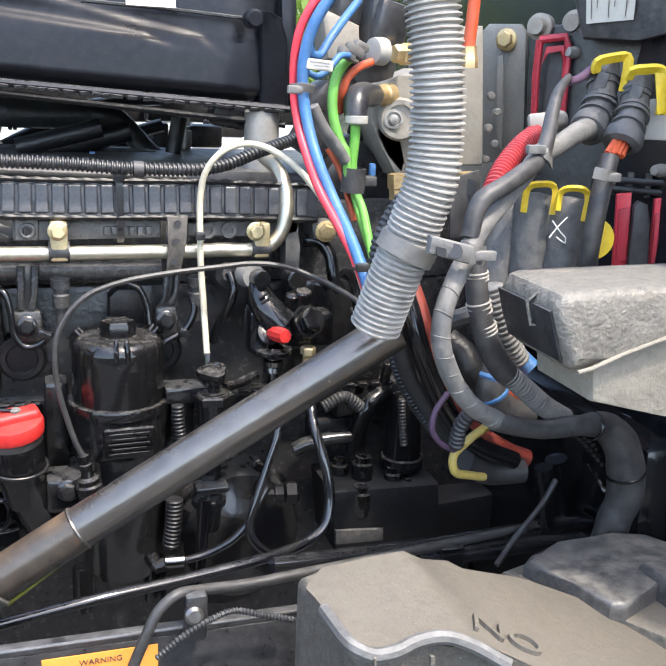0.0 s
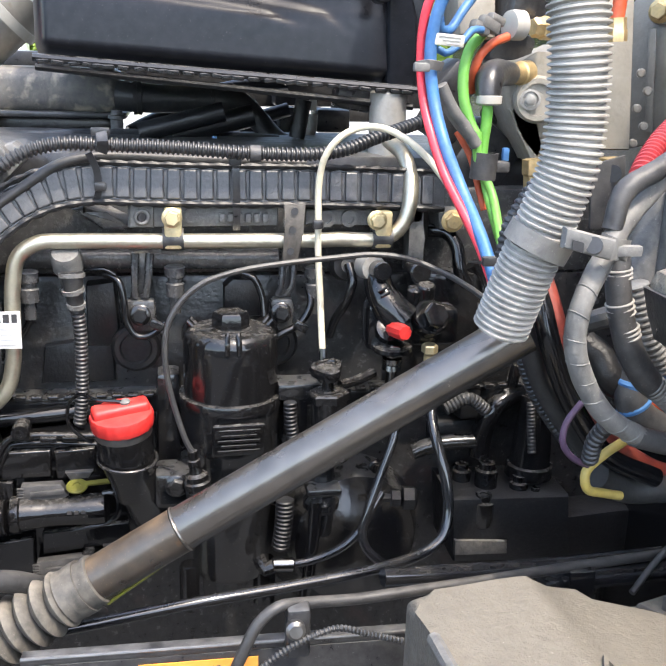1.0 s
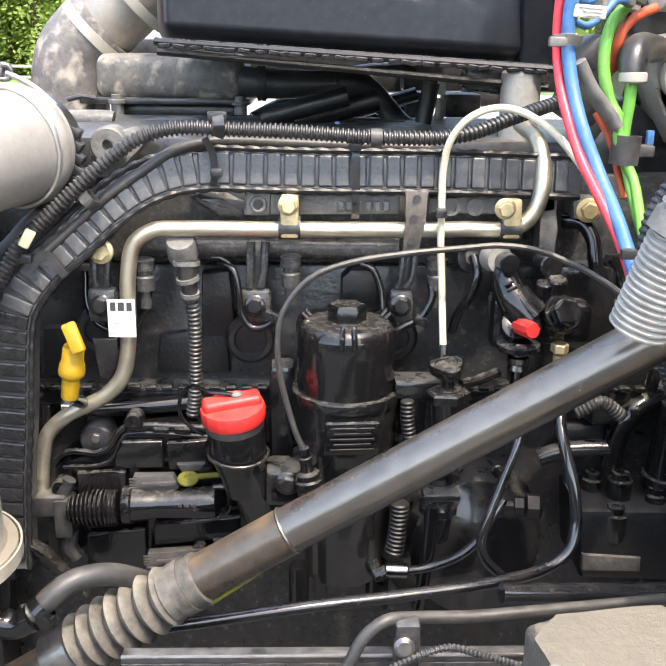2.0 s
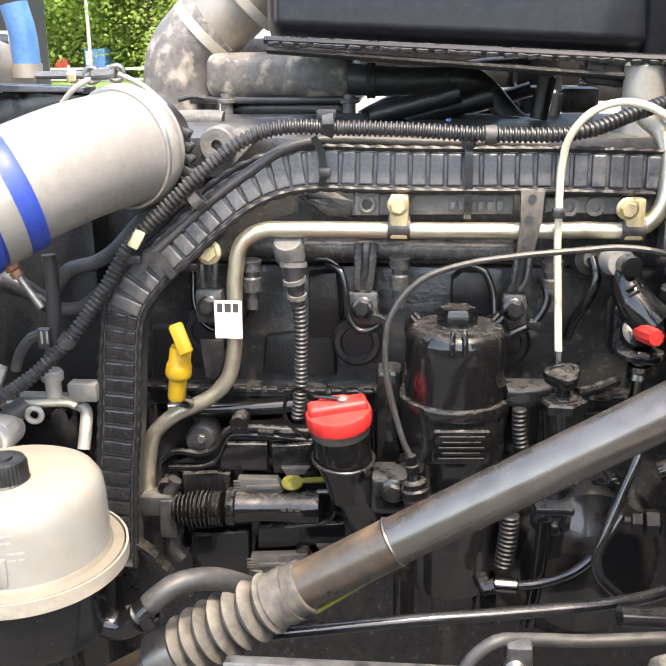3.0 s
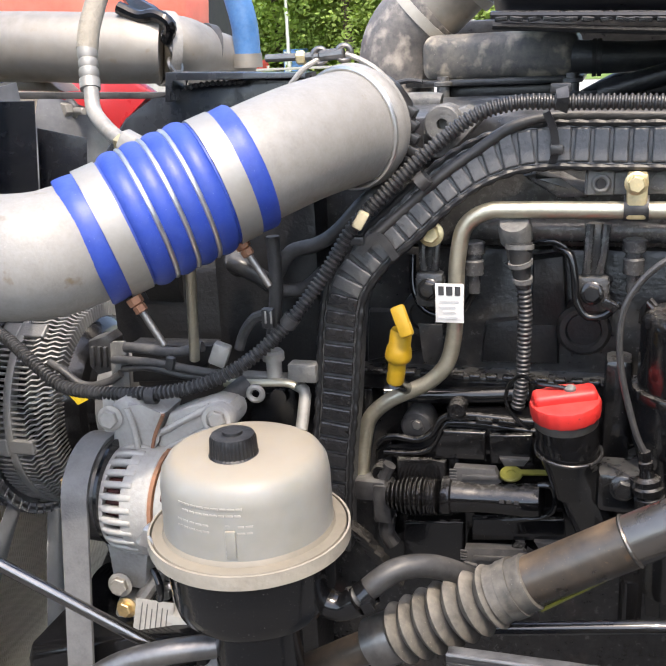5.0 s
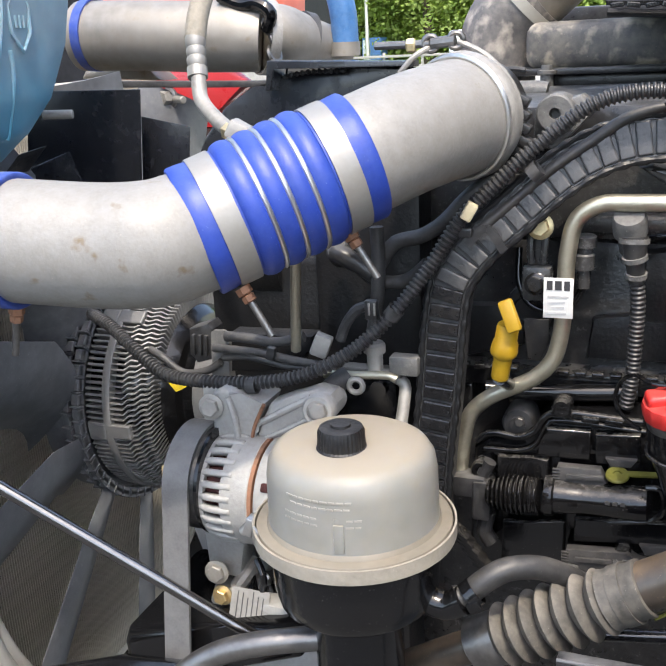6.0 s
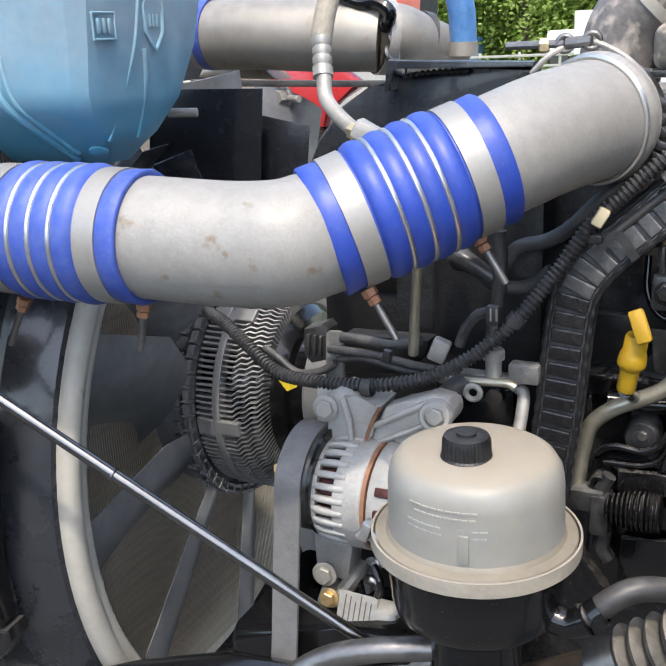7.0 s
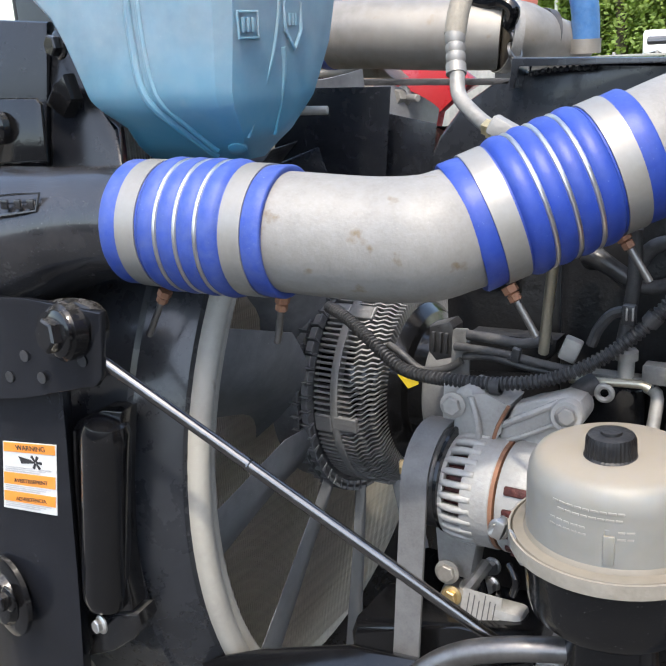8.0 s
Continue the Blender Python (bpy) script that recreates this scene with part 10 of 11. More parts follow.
# ---- dusty step covers at the bottom ----
step = thing("step_cover", (0.35, -0.5, 0.8), "sand-dusted moulded plastic cover with raised letters", "cover")
top_o = [(0.190, -0.430, 1.154), (0.200, -0.425, 1.156), (0.233, -0.420, 1.152), (0.278, -0.412, 1.154), (0.301, -0.410, 1.158), (0.319, -0.410, 1.155), (0.331, -0.415, 1.146), (0.348, -0.420, 1.135), (0.392, -0.415, 1.131), (0.433, -0.410, 1.124), (0.510, -0.430, 1.090), (0.654, -0.460, 1.036), (0.568, -0.620, 1.025), (0.376, -0.600, 1.116), (0.329, -0.575, 1.139), (0.301, -0.560, 1.154), (0.280, -0.555, 1.160), (0.253, -0.555, 1.161), (0.229, -0.560, 1.160), (0.211, -0.562, 1.163), (0.202, -0.556, 1.167), (0.196, -0.485, 1.157)]
FOLD, TOP_Z, FALL = 0.30, 1.156, 0.36


outline = [Vector((p.x, p.y, TOP_Z)) for p in spline(top_o, 0.012, True)]
bm = B()
prism(bm, outline, (0, 0, -0.25), 0.011, 4)
for x_ in (FOLD - 0.006, FOLD + 0.006):
    bmesh.ops.bisect_plane(bm, geom=list(bm.verts) + list(bm.edges) + list(bm.faces), plane_co=(x_, 0, 0), plane_no=(1, 0, 0))
for v in bm.verts:
    v.co.z -= FALL * max(0.0, v.co.x - FOLD)
part("lid", bm, "cover_dusty", step, "sand-dusted folded lid")
bm = B()
box(bm, (0.42, -0.375, 0.95), (0.10, 0.09, 0.04), bevel=0.004)
part("bracket", bm, "black_paint", step)
bm = B()
tube(bm, [(p[0], p[1], p[2] - 0.004) for p in [(0.198, -0.485, 1.156), (0.200, -0.565, 1.170), (0.212, -0.568, 1.165), (0.230, -0.568, 1.165), (0.251, -0.563, 1.168), (0.275, -0.563, 1.168), (0.296, -0.568, 1.161), (0.325, -0.582, 1.146)]], 0.006, 8)
part("worn_edge", bm, "grey_iron", step, "scuffed grey edge")
for o in ([(0.259, -0.569, 1.155), (0.263, -0.569, 1.154), (0.266, -0.569, 1.114), (0.261, -0.569, 1.115)], [(0.210, -0.572, 1.163), (0.212, -0.572, 1.163), (0.214, -0.572, 1.126), (0.212, -0.572, 1.127)]):
    bm = B()
    prism(bm, o, (0, -0.004, 0), 0.001)
    part("rib", bm, "cover_dusty", step)
txt_o = Vector((0.3363, -0.5509, 1.1429))
tx = Vector((0.0437, -0.0225, -0.0157)).normalized()
tn = Vector((FALL, 0, 1)).normalized()
tx = (tx - tn * tx.dot(tn)).normalized()
tm = Matrix((tx, tn.cross(tx), tn)).transposed().to_4x4()
tm.translation = txt_o + tn * 0.001
part("raised_letters", text_mesh("NO", 0.042, 0.003, tm @ pose(0.003, -0.006, 0)), "cover_dusty", step, "raised moulded letters")
hump = thing("rear_cover", (0.533, -0.400, 1.059), "dusty black moulded rear cover with steps", "cover")
bm = B()
prism(bm, [(0.464, -0.364, 1.100), (0.480, -0.349, 1.100), (0.524, -0.346, 1.100), (0.571, -0.334, 1.100), (0.603, -0.320, 1.100), (0.626, -0.353, 1.100), (0.668, -0.373, 1.100), (0.635, -0.415, 1.100), (0.553, -0.453, 1.100), (0.524, -0.466, 1.100), (0.508, -0.461, 1.100), (0.488, -0.415, 1.100)], (0, 0, -0.09), 0.010, 4)
part("upper_step", bm, "rear_dusty", hump)
bm = B()
prism(bm, [(0.575, -0.412, 1.110), (0.592, -0.405, 1.110), (0.667, -0.441, 1.110), (0.592, -0.530, 1.110), (0.577, -0.433, 1.110)], (0, 0, -0.13), 0.008, 4)
part("side_step", bm, "rear_dusty", hump)
bm = B()
prism(bm, [(0.446, -0.349, 1.080), (0.490, -0.335, 1.080), (0.633, -0.476, 1.080), (0.580, -0.551, 1.080)], (0, 0, -0.12), 0.004)
part("lower_ledge", bm, "cover_dusty", hump)
# black block with fasteners, added as the shade of the interior behind the harnesses
bm = B()
box(bm, (0.66, 0.02, 0.95), (0.06, 0.7, 0.5), bevel=0.02)
filler_ = thing("interior_filler", (0.66, 0.02, 0.72), "black block standing in for the dark interior", "panel")
part("pad", bm, "black_clean", filler_)
for y_, z_ in ((-0.22, 1.12), (0.2, 1.12), (-0.22, 0.8), (0.2, 0.8)):
    bm = B()
    lathe(bm, (0.63, y_, z_), (-1, 0, 0), [(0.016, -0.004), (0.016, 0.003), (0.010, 0.006), (0, 0.006)], 18)
    part("fastener", bm, "black_gloss", filler_)


# ---- left upright, stay rod and labels ----
post = thing("front_support", (-0.950, -0.420, 1.044), "black steel radiator support with bolted bracket", "support")
bm = B()
prism(bm, [(-1.028, -0.420, 1.312), (-0.884, -0.405, 1.225), (-0.909, -0.405, 0.967), (-0.928, -0.405, 0.800), (-0.940, -0.405, 0.70), (-1.248, -0.420, 0.665)], (-0.02, 0.03, 0), 0.004)
part("upright", bm, "panel_plastic", post)
bm = B()
prism(bm, [(-1.012, -0.430, 1.321), (-0.889, -0.430, 1.326), (-0.795, -0.420, 1.319), (-0.806, -0.420, 1.250), (-0.816, -0.420, 1.239), (-0.913, -0.430, 1.216), (-1.049, -0.430, 1.190)], (0, 0.008, 0), 0.002)
part("bracket_plate", bm, "panel_plastic", post)
for p in ((-0.904, -0.432, 1.264), (-0.933, -0.432, 1.237), (-0.882, -0.432, 1.243), (-0.827, -0.424, 1.266)):
    bm = B()
    cyl(bm, p, V(p) + Vector((0, 0.001, 0)), 0.0062, 16)
    part("hole", bm, "ink", post)
bm = B()
cyl(bm, (-0.838, -0.425, 1.298), (-0.858, -0.400, 1.288), 0.030, 28, 0.004)
lathe(bm, (-0.839, -0.430, 1.297), (-0.2, -1, 0.1), [(0.029, -0.01), (0.029, 0.004), (0.024, 0.010), (0.023, 0.016), (0, 0.016)], 28)
part("bushing", bm, "black_gloss", post)
bm = B()
hexbolt(bm, (-0.828, -0.445, 1.301), (-0.2, -1, 0.1), 0.030, 0.018)
part("big_bolt", bm, "black_gloss", post)
bm = B()
tube(bm, [(-0.898, -0.410, 1.304), (-0.839, -0.410, 1.315), (-0.813, -0.410, 1.310), (-0.815, -0.410, 1.290)], 0.012, 10)
part("bracket_lip", bm, "black_gloss", post)
bm = B()
lathe(bm, (-1.014, -0.420, 0.942), (-0.2, -1, 0.05), [(0.05, 0), (0.05, 0.006), (0.040, 0.010), (0.034, 0.010), (0.030, 0.018), (0.018, 0.020), (0, 0.020)], 36)
part("rubber_isolator", bm, "black_gloss", post)
bm = B()
hexbolt(bm, (-0.990, -0.440, 0.955), (-0.2, -1, 0.05), 0.020, 0.014)
part("isolator_bolt", bm, "black_gloss", post)
bm = B()
prism(bm, [(-0.894, -0.39, 1.17), (-0.886, -0.39, 1.179), (-0.845, -0.39, 1.198), (-0.815, -0.39, 1.201), (-0.835, -0.39, 1.109), (-0.844, -0.39, 1.028), (-0.841, -0.39, 0.953), (-0.912, -0.39, 0.927), (-0.921, -0.39, 0.934), (-0.906, -0.39, 1.067)], (-0.006, 0.03, 0), 0.003, 2)
part("side_channel", bm, "black_clean", post)
bm = B()
lathe(bm, (-0.877, -0.394, 0.952), (0.041, 0, 0.242), [(0, 0), (0.015, 0.001), (0.023, 0.006), (0.0265, 0.016), (0.027, 0.03), (0.027, 0.215), (0.0265, 0.229), (0.023, 0.239), (0.014, 0.244), (0, 0.245)], 40)
part("channel_cover", bm, "black_clean", post, "rounded glossy black cover")
bm = B()
tube(bm, [(-0.889, -0.392, 1.168), (-0.898, -0.392, 1.110), (-0.903, -0.392, 1.067), (-0.916, -0.392, 0.944)], 0.003, 8)
part("channel_bead", bm, "black_clean", post)
bm = B()
prism(bm, [(-0.93, -0.39, 0.862), (-0.919, -0.39, 0.885), (-0.892, -0.39, 0.92), (-0.868, -0.39, 0.941), (-0.833, -0.39, 0.952), (-0.831, -0.39, 0.937), (-0.845, -0.39, 0.915), (-0.881, -0.39, 0.886)], (-0.01, 0.04, -0.005), 0.005, 3)
part("lower_lip", bm, "black_paint", post)
bm = B()
hexbolt(bm, (-0.871, -0.410, 0.939), (-0.2, -1, 0.1), 0.014, 0.010)
part("clip_nut", bm, "steel", post)
bm = B()
prism(bm, [(-1.132, -0.300, 1.612), (-0.969, -0.280, 1.597), (-0.980, -0.300, 1.439), (-1.154, -0.320, 1.439)], (-0.02, 0.03, 0), 0.005)
prism(bm, [(-0.984, -0.270, 1.579), (-0.953, -0.260, 1.587), (-0.938, -0.260, 1.508), (-0.900, -0.260, 1.480), (-0.881, -0.280, 1.436), (-0.973, -0.300, 1.439)], (-0.02, 0.03, 0), 0.005)
part("upper_panel", bm, "panel_plastic", post)
bm = B()
prism(bm, [(-1.047, -0.330, 1.520), (-0.954, -0.320, 1.518), (-0.946, -0.320, 1.511), (-0.939, -0.330, 1.451), (-1.054, -0.340, 1.446)], (0.0, -0.006, 0), 0.004)
part("recess_frame", bm, "black_gloss", post)
bm = B()
lathe(bm, (-1.002, -0.335, 1.488), (-0.2, -1, 0), [(0.018, 0), (0.018, 0.008), (0.012, 0.012), (0, 0.012)], 24)
part("grommet", bm, "black_gloss", post)
bm = B()
hexbolt(bm, (-0.943, -0.290, 1.571), (-0.2, -1, 0), 0.020, 0.014)
part("upper_bolt", bm, "black_gloss", post)
bm = B()
prism(bm, [(-0.949, -0.280, 1.531), (-0.935, -0.280, 1.541), (-0.926, -0.280, 1.514), (-0.943, -0.280, 1.494), (-0.970, -0.280, 1.510)], (0, -0.02, 0), 0.004)
part("hook", bm, "black_gloss", post)

bm = B()
prism(bm, [(-1.30, -0.04, 1.75), (-0.98, -0.03, 1.75), (-0.93, -0.03, 1.25), (-1.30, -0.04, 1.25)], (0, 0.02, 0), 0.003)
part("rear_panel", bm, "panel_plastic", post, "plain black panel behind the tank")
fl = thing("fan_label", (-0.960, -0.405, 1.099), "orange and white fan warning label", "label")
o = [Vector(q) for q in [(-0.982, -0.415, 1.149), (-0.905, -0.405, 1.154), (-0.922, -0.405, 1.064), (-1.001, -0.415, 1.062)]]
nrm = (o[1] - o[0]).cross(o[3] - o[0]).normalized()
if nrm.y > 0:
    nrm = -nrm
bm = B()
prism(bm, [q + nrm * 0.002 for q in o], nrm * 0.001)
part("backing", bm, "label", fl)


def on_label(u0, u1, v0, v1, lift):
    def at(u, v):
        return o[0].lerp(o[1], u).lerp(o[3].lerp(o[2], u), v) + nrm * lift
    return [at(u0, v0), at(u1, v0), at(u1, v1), at(u0, v1)]


for v0, v1 in ((0.01, 0.14), (0.45, 0.62), (0.73, 0.88)):
    bm = B()
    prism(bm, on_label(0.02, 0.98, v0, v1, 0.0032), nrm * 0.0006)
    part("orange_band", bm, "label_orange", fl)
for txt, v in (("WARNING", 0.105), ("AVERTISSEMENT", 0.575), ("ADVERTENCIA", 0.845)):
    ux = (o[1] - o[0]).normalized()
    uy = (o[0] - o[3]).normalized()
    m_ = Matrix((ux, nrm.cross(ux), nrm)).transposed().to_4x4()
    m_.translation = on_label(0.54, 0.6, v, v + 0.1, 0.0042)[0]
    part("band_text", text_mesh(txt, 0.0088 if len(txt) < 8 else 0.0068, 0.0002, m_), "ink", fl)
for i in range(3):
    for v in (0.36, 0.64, 0.89):
        bm = B()
        prism(bm, on_label(0.05, 0.9 - 0.1 * i, v + i * 0.028, v + 0.014 + i * 0.028, 0.0032), nrm * 0.0005)
        part("print_bar", bm, "ink_grey", fl)
for k in range(6):
    a = k * math.pi / 3
    bm = B()
    c_ = on_label(0.62, 0.7, 0.27, 0.3, 0.0034)[0]
    ux = (o[1] - o[0]).normalized()
    uz = nrm.cross(ux)
    d1 = ux * math.cos(a) + uz * math.sin(a)
    d2 = ux * -math.sin(a) + uz * math.cos(a)
    prism(bm, [c_ + d1 * 0.001 - d2 * 0.001, c_ + d1 * 0.009 - d2 * 0.0022, c_ + d1 * 0.009 + d2 * 0.0015, c_ + d1 * 0.001 + d2 * 0.001], nrm * 0.0004)
    part("fan_symbol", bm, "ink", fl)
bm = B()
prism(bm, [on_label(0.3, 0.4, 0.2, 0.3, 0.0034)[0], on_label(0.55, 0.6, 0.24, 0.3, 0.0034)[0], on_label(0.52, 0.6, 0.29, 0.3, 0.0034)[0], on_label(0.36, 0.4, 0.30, 0.3, 0.0034)[0]], nrm * 0.0004)
part("arrow_symbol", bm, "ink", fl)

stay = thing("stay_rod", (-0.620, -0.360, 1.132), "polished dark steel stay rod", "rod")
bm = B()
r0_, r1_ = V((-0.832, -0.415, 1.278)), V((-0.428, -0.300, 0.985))
tube(bm, [r0_, r1_], 0.0063, 20)
part("rod", bm, "chrome_dark", stay)
bm = B()
torus(bm, r0_.lerp(r1_, 0.40), r1_ - r0_, 0.0063, 0.0012, 20, 6)
part("seam", bm, "chrome_dark", stay)
lower = thing("lower_crossmember", (-0.579, -0.280, 0.914), "black steel crossmember below the compressor", "crossmember")
bm = B()
prism(bm, [(-0.661, -0.220, 0.877), (-0.654, -0.220, 0.896), (-0.520, -0.210, 0.922), (-0.435, -0.210, 0.938), (-0.435, -0.210, 0.895), (-0.659, -0.220, 0.811)], (0, 0.10, 0), 0.012, 3)
part("beam", bm, "black_clean", lower)
bm = B()
prism(bm, [(-0.648, -0.200, 0.893), (-0.519, -0.200, 0.921), (-0.519, -0.200, 0.910), (-0.655, -0.200, 0.879)], (0, 0.05, 0), 0.003)
part("upper_flange", bm, "black_clean", lower)
line_thing("crossing_tube", [(-0.519, -0.360, 0.937), (-0.489, -0.345, 0.971), (-0.457, -0.335, 0.991), (-0.414, -0.325, 1.004), (-0.372, -0.312, 1.009), (-0.330, -0.295, 1.010)], 0.012, "dark_steel", "dark steel tube under the reservoir", "pipe")
bm = B()
prism(bm, [(-0.832, -0.300, 0.834), (-0.750, -0.290, 0.868), (-0.623, -0.280, 0.910), (-0.527, -0.280, 0.921), (-0.569, -0.300, 0.898), (-0.809, -0.320, 0.825)], (0, 0.02, -0.01), 0.004)
whole("splash_plate", bm, "black_clean", "black plate under the fan", "plate")

# ---- blue washer tank ----
wt = thing("washer_tank", (-0.86, -0.19, 1.40), "dirty translucent blue plastic washer tank", "tank")


def tank_left(z):
    return between(z, [(1.74, -1.06), (1.621, -0.985), (1.596, -0.956), (1.55, -0.931), (1.509, -0.911), (1.481, -0.880), (1.443, -0.882)])


def tank_right(z):
    return between(z, [(1.74, -0.690), (1.60, -0.702), (1.505, -0.712), (1.470, -0.722), (1.443, -0.745)])


def tank_front(z):
    return between(z, [(1.74, -0.304), (1.515, -0.302), (1.500, -0.297), (1.455, -0.255), (1.443, -0.235)])


def tank_back(z):
    return between(z, [(1.74, -0.055), (1.602, -0.088), (1.557, -0.098), (1.504, -0.130), (1.462, -0.178), (1.443, -0.195)])


bm = B()
rings = []
for z in (1.443, 1.446, 1.452, 1.460, 1.470, 1.480, 1.490, 1.498, 1.504, 1.510, 1.516, 1.525, 1.54, 1.56, 1.58, 1.60, 1.62, 1.66, 1.70, 1.74):
    x0_, x1_, y0_, y1_ = tank_left(z), tank_right(z), tank_front(z), tank_back(z)
    ring = []
    for k in range(48):
        a = 2 * math.pi * (k + 0.5) / 48
        ca, sa = math.cos(a), math.sin(a)
        w = (abs(ca) ** 9 + abs(sa) ** 9) ** (-1 / 9)
        ring.append(bm.verts.new(((x0_ + x1_) / 2 + (x1_ - x0_) / 2 * ca * w, (y0_ + y1_) / 2 + (y1_ - y0_) / 2 * sa * w, z)))
    rings.append(ring)
for r0_, r1_ in zip(rings, rings[1:]):
    for k in range(48):
        bm.faces.new((r0_[k], r0_[(k + 1) % 48], r1_[(k + 1) % 48], r1_[k]))
bm.faces.new(rings[0][::-1])
bm.faces.new(rings[-1])
part("body", bm, "tank_blue", wt, sharp=28)
for xs, r_ in (([(-0.826, 1.72), (-0.826, 1.609), (-0.824, 1.56), (-0.820, 1.526), (-0.812, 1.508), (-0.800, 1.490), (-0.775, 1.449)], 0.0055), ([(-0.812, 1.72), (-0.812, 1.608), (-0.810, 1.56), (-0.805, 1.526), (-0.798, 1.508), (-0.786, 1.490), (-0.766, 1.455)], 0.0035)):
    bm = B()
    tube(bm, [(x, tank_front(z) + 0.001, z) for x, z in xs], r_, 10)
    part("seam_rib", bm, "tank_blue", wt)
for ys, r_ in (([(-0.212, 1.70), (-0.216, 1.60), (-0.225, 1.55), (-0.256, 1.468)], 0.0020), ([(-0.208, 1.555), (-0.205, 1.53), (-0.210, 1.467)], 0.0030)):
    bm = B()
    tube(bm, [(tank_right(z) + 0.0005, y, z) for y, z in ys], r_, 8)
    part("moulding_line", bm, "tank_blue", wt)
bm = B()
hexa = [(0.032, 0), (0.014, 0.016), (-0.012, 0.014), (-0.030, 0), (-0.012, -0.014), (0.014, -0.016), (0.032, 0)]
tube(bm, [(tank_right(1.578) + 0.001, -0.191 + b_, 1.583 + a_) for a_, b_ in hexa], 0.0022, 6, smooth=False)
for k in (-1, 0, 1):
    tube(bm, [(tank_right(1.578) + 0.001, -0.191 + 0.006 * k, 1.576), (tank_right(1.578) + 0.001, -0.191 + 0.006 * k, 1.588)], 0.0014, 6, smooth=False)
part("raised_emblem", bm, "tank_blue", wt)
bm = B()
tube(bm, [(tank_right(1.577) + 0.001, -0.268 + b_, 1.577 + a_) for a_, b_ in ((0.012, -0.016), (0.012, 0.016), (-0.012, 0.016), (-0.012, -0.016))] + [(tank_right(1.577) + 0.001, -0.284, 1.589)], 0.0014, 6, smooth=False)
part("raised_frame", bm, "tank_blue", wt)
for k in range(3):
    bm = B()
    box(bm, (tank_right(1.577) + 0.001, -0.276 + 0.008 * k, 1.577), (0.003, 0.004, 0.014), bevel=0.001)
    part("raised_mark", bm, "tank_blue", wt)
bm = B()
rod(bm, (-0.775, -0.085, 1.482), (-0.742, -0.072, 1.481), 0.0055)
part("stud", bm, "alu_dull", wt)
bm = B()
lathe(bm, (-0.742, -0.250, 1.462), (0.3, -0.6, -0.8), [(0.010, 0), (0.010, 0.008), (0.006, 0.010), (0, 0.010)], 16)
part("drain_plug", bm, "tank_blue", wt)
line_thing("washer_hose", [(-0.832, -0.150, 1.429), (-0.822, -0.150, 1.437), (-0.811, -0.150, 1.449)], 0.012, "alu_dull", "grey washer hose under the tank", "hose")
bm = B()
prism(bm, [(-0.836, -0.100, 1.412), (-0.823, -0.080, 1.436), (-0.811, -0.050, 1.441), (-0.840, -0.060, 1.407)], (0, 0.01, 0), 0.002)
whole("tank_stay", bm, "black_plastic", "black steel stay under the washer tank", "bracket")

# ---- panels and pipes on the far side ----
arch = thing("fan_guard", (-0.579, 0.250, 1.458), "dark grey curved recirculation shield above the fan", "shield")
bm = B()
arc_o = [(-0.773, 0.250, 1.370), (-0.751, 0.250, 1.415), (-0.712, 0.250, 1.461), (-0.661, 0.250, 1.492), (-0.601, 0.250, 1.507), (-0.519, 0.250, 1.511), (-0.418, 0.250, 1.508), (-0.401, 0.250, 1.431), (-0.400, 0.250, 1.316), (-0.767, 0.250, 1.305)]
prism(bm, arc_o, (-0.01, 0.02, 0), 0.003)
part("panel", bm, "shroud", arch)
bm = B()
prism(bm, [(-0.626, 0.220, 1.525), (-0.421, 0.220, 1.517), (-0.421, 0.220, 1.509), (-0.617, 0.220, 1.516), (-0.622, 0.220, 1.485), (-0.631, 0.220, 1.485)], (0, 0.05, 0), 0.002)
part("flange", bm, "shroud", arch)
bm = B()
corrugated(bm, [(-0.608, 0.235, 1.502), (-0.576, 0.235, 1.507), (-0.514, 0.235, 1.508)], 0.004, 0.008, 0.002, 8)
part("edge_trim", bm, "black_plastic", arch)
hot = thing("far_charge_pipe", (-0.837, 0.350, 1.569), "dusty aluminium charge-air pipe on the far side", "pipe")
bm = B()
tube(bm, [(-1.014, 0.350, 1.574), (-0.916, 0.350, 1.570), (-0.805, 0.360, 1.563), (-0.736, 0.370, 1.560), (-0.708, 0.380, 1.557)], [0.055, 0.054, 0.054, 0.054, 0.052], 36)
part("pipe", bm, "duct_silver", hot)
bm = B()
tube(bm, [(-0.710, 0.400, 1.557), (-0.693, 0.420, 1.555), (-0.674, 0.480, 1.543), (-0.645, 0.560, 1.531)], [0.052, 0.051, 0.044, 0.034], 32)
part("tapered_pipe", bm, "duct_silver", hot)
for p, q_, ma in (((-0.993, 0.350, 1.575), (-0.972, 0.350, 1.574), "blue_dusty"), ((-0.705, 0.390, 1.557), (-0.695, 0.400, 1.555), "alu_dull"), ((-0.676, 0.475, 1.547), (-0.663, 0.490, 1.542), "tape_dark")):
    bm = B()
    band(bm, p, V(q_) - V(p), 0.0545 if ma != "tape_dark" else 0.045, 0.016, 0.003)
    part("band", bm, ma, hot)
bm = B()
for k in range(5):
    torus(bm, V((-0.684, 0.360, 1.592)) + Vector((0.003 * k, -0.012 * abs(2 - k) * 0.4, -0.020 * k)), (1, 0.3 * (-1) ** k, 0.4), 0.012, 0.004, 16, 6)
part("clamp_chain", bm, "dark_steel", hot)
bm = B()
tube(bm, [(-0.753, 0.340, 1.620), (-0.718, 0.340, 1.605), (-0.693, 0.340, 1.606), (-0.670, 0.340, 1.591), (-0.683, 0.350, 1.568)], 0.010, 10)
part("bracket_strap", bm, "black_clean", hot)
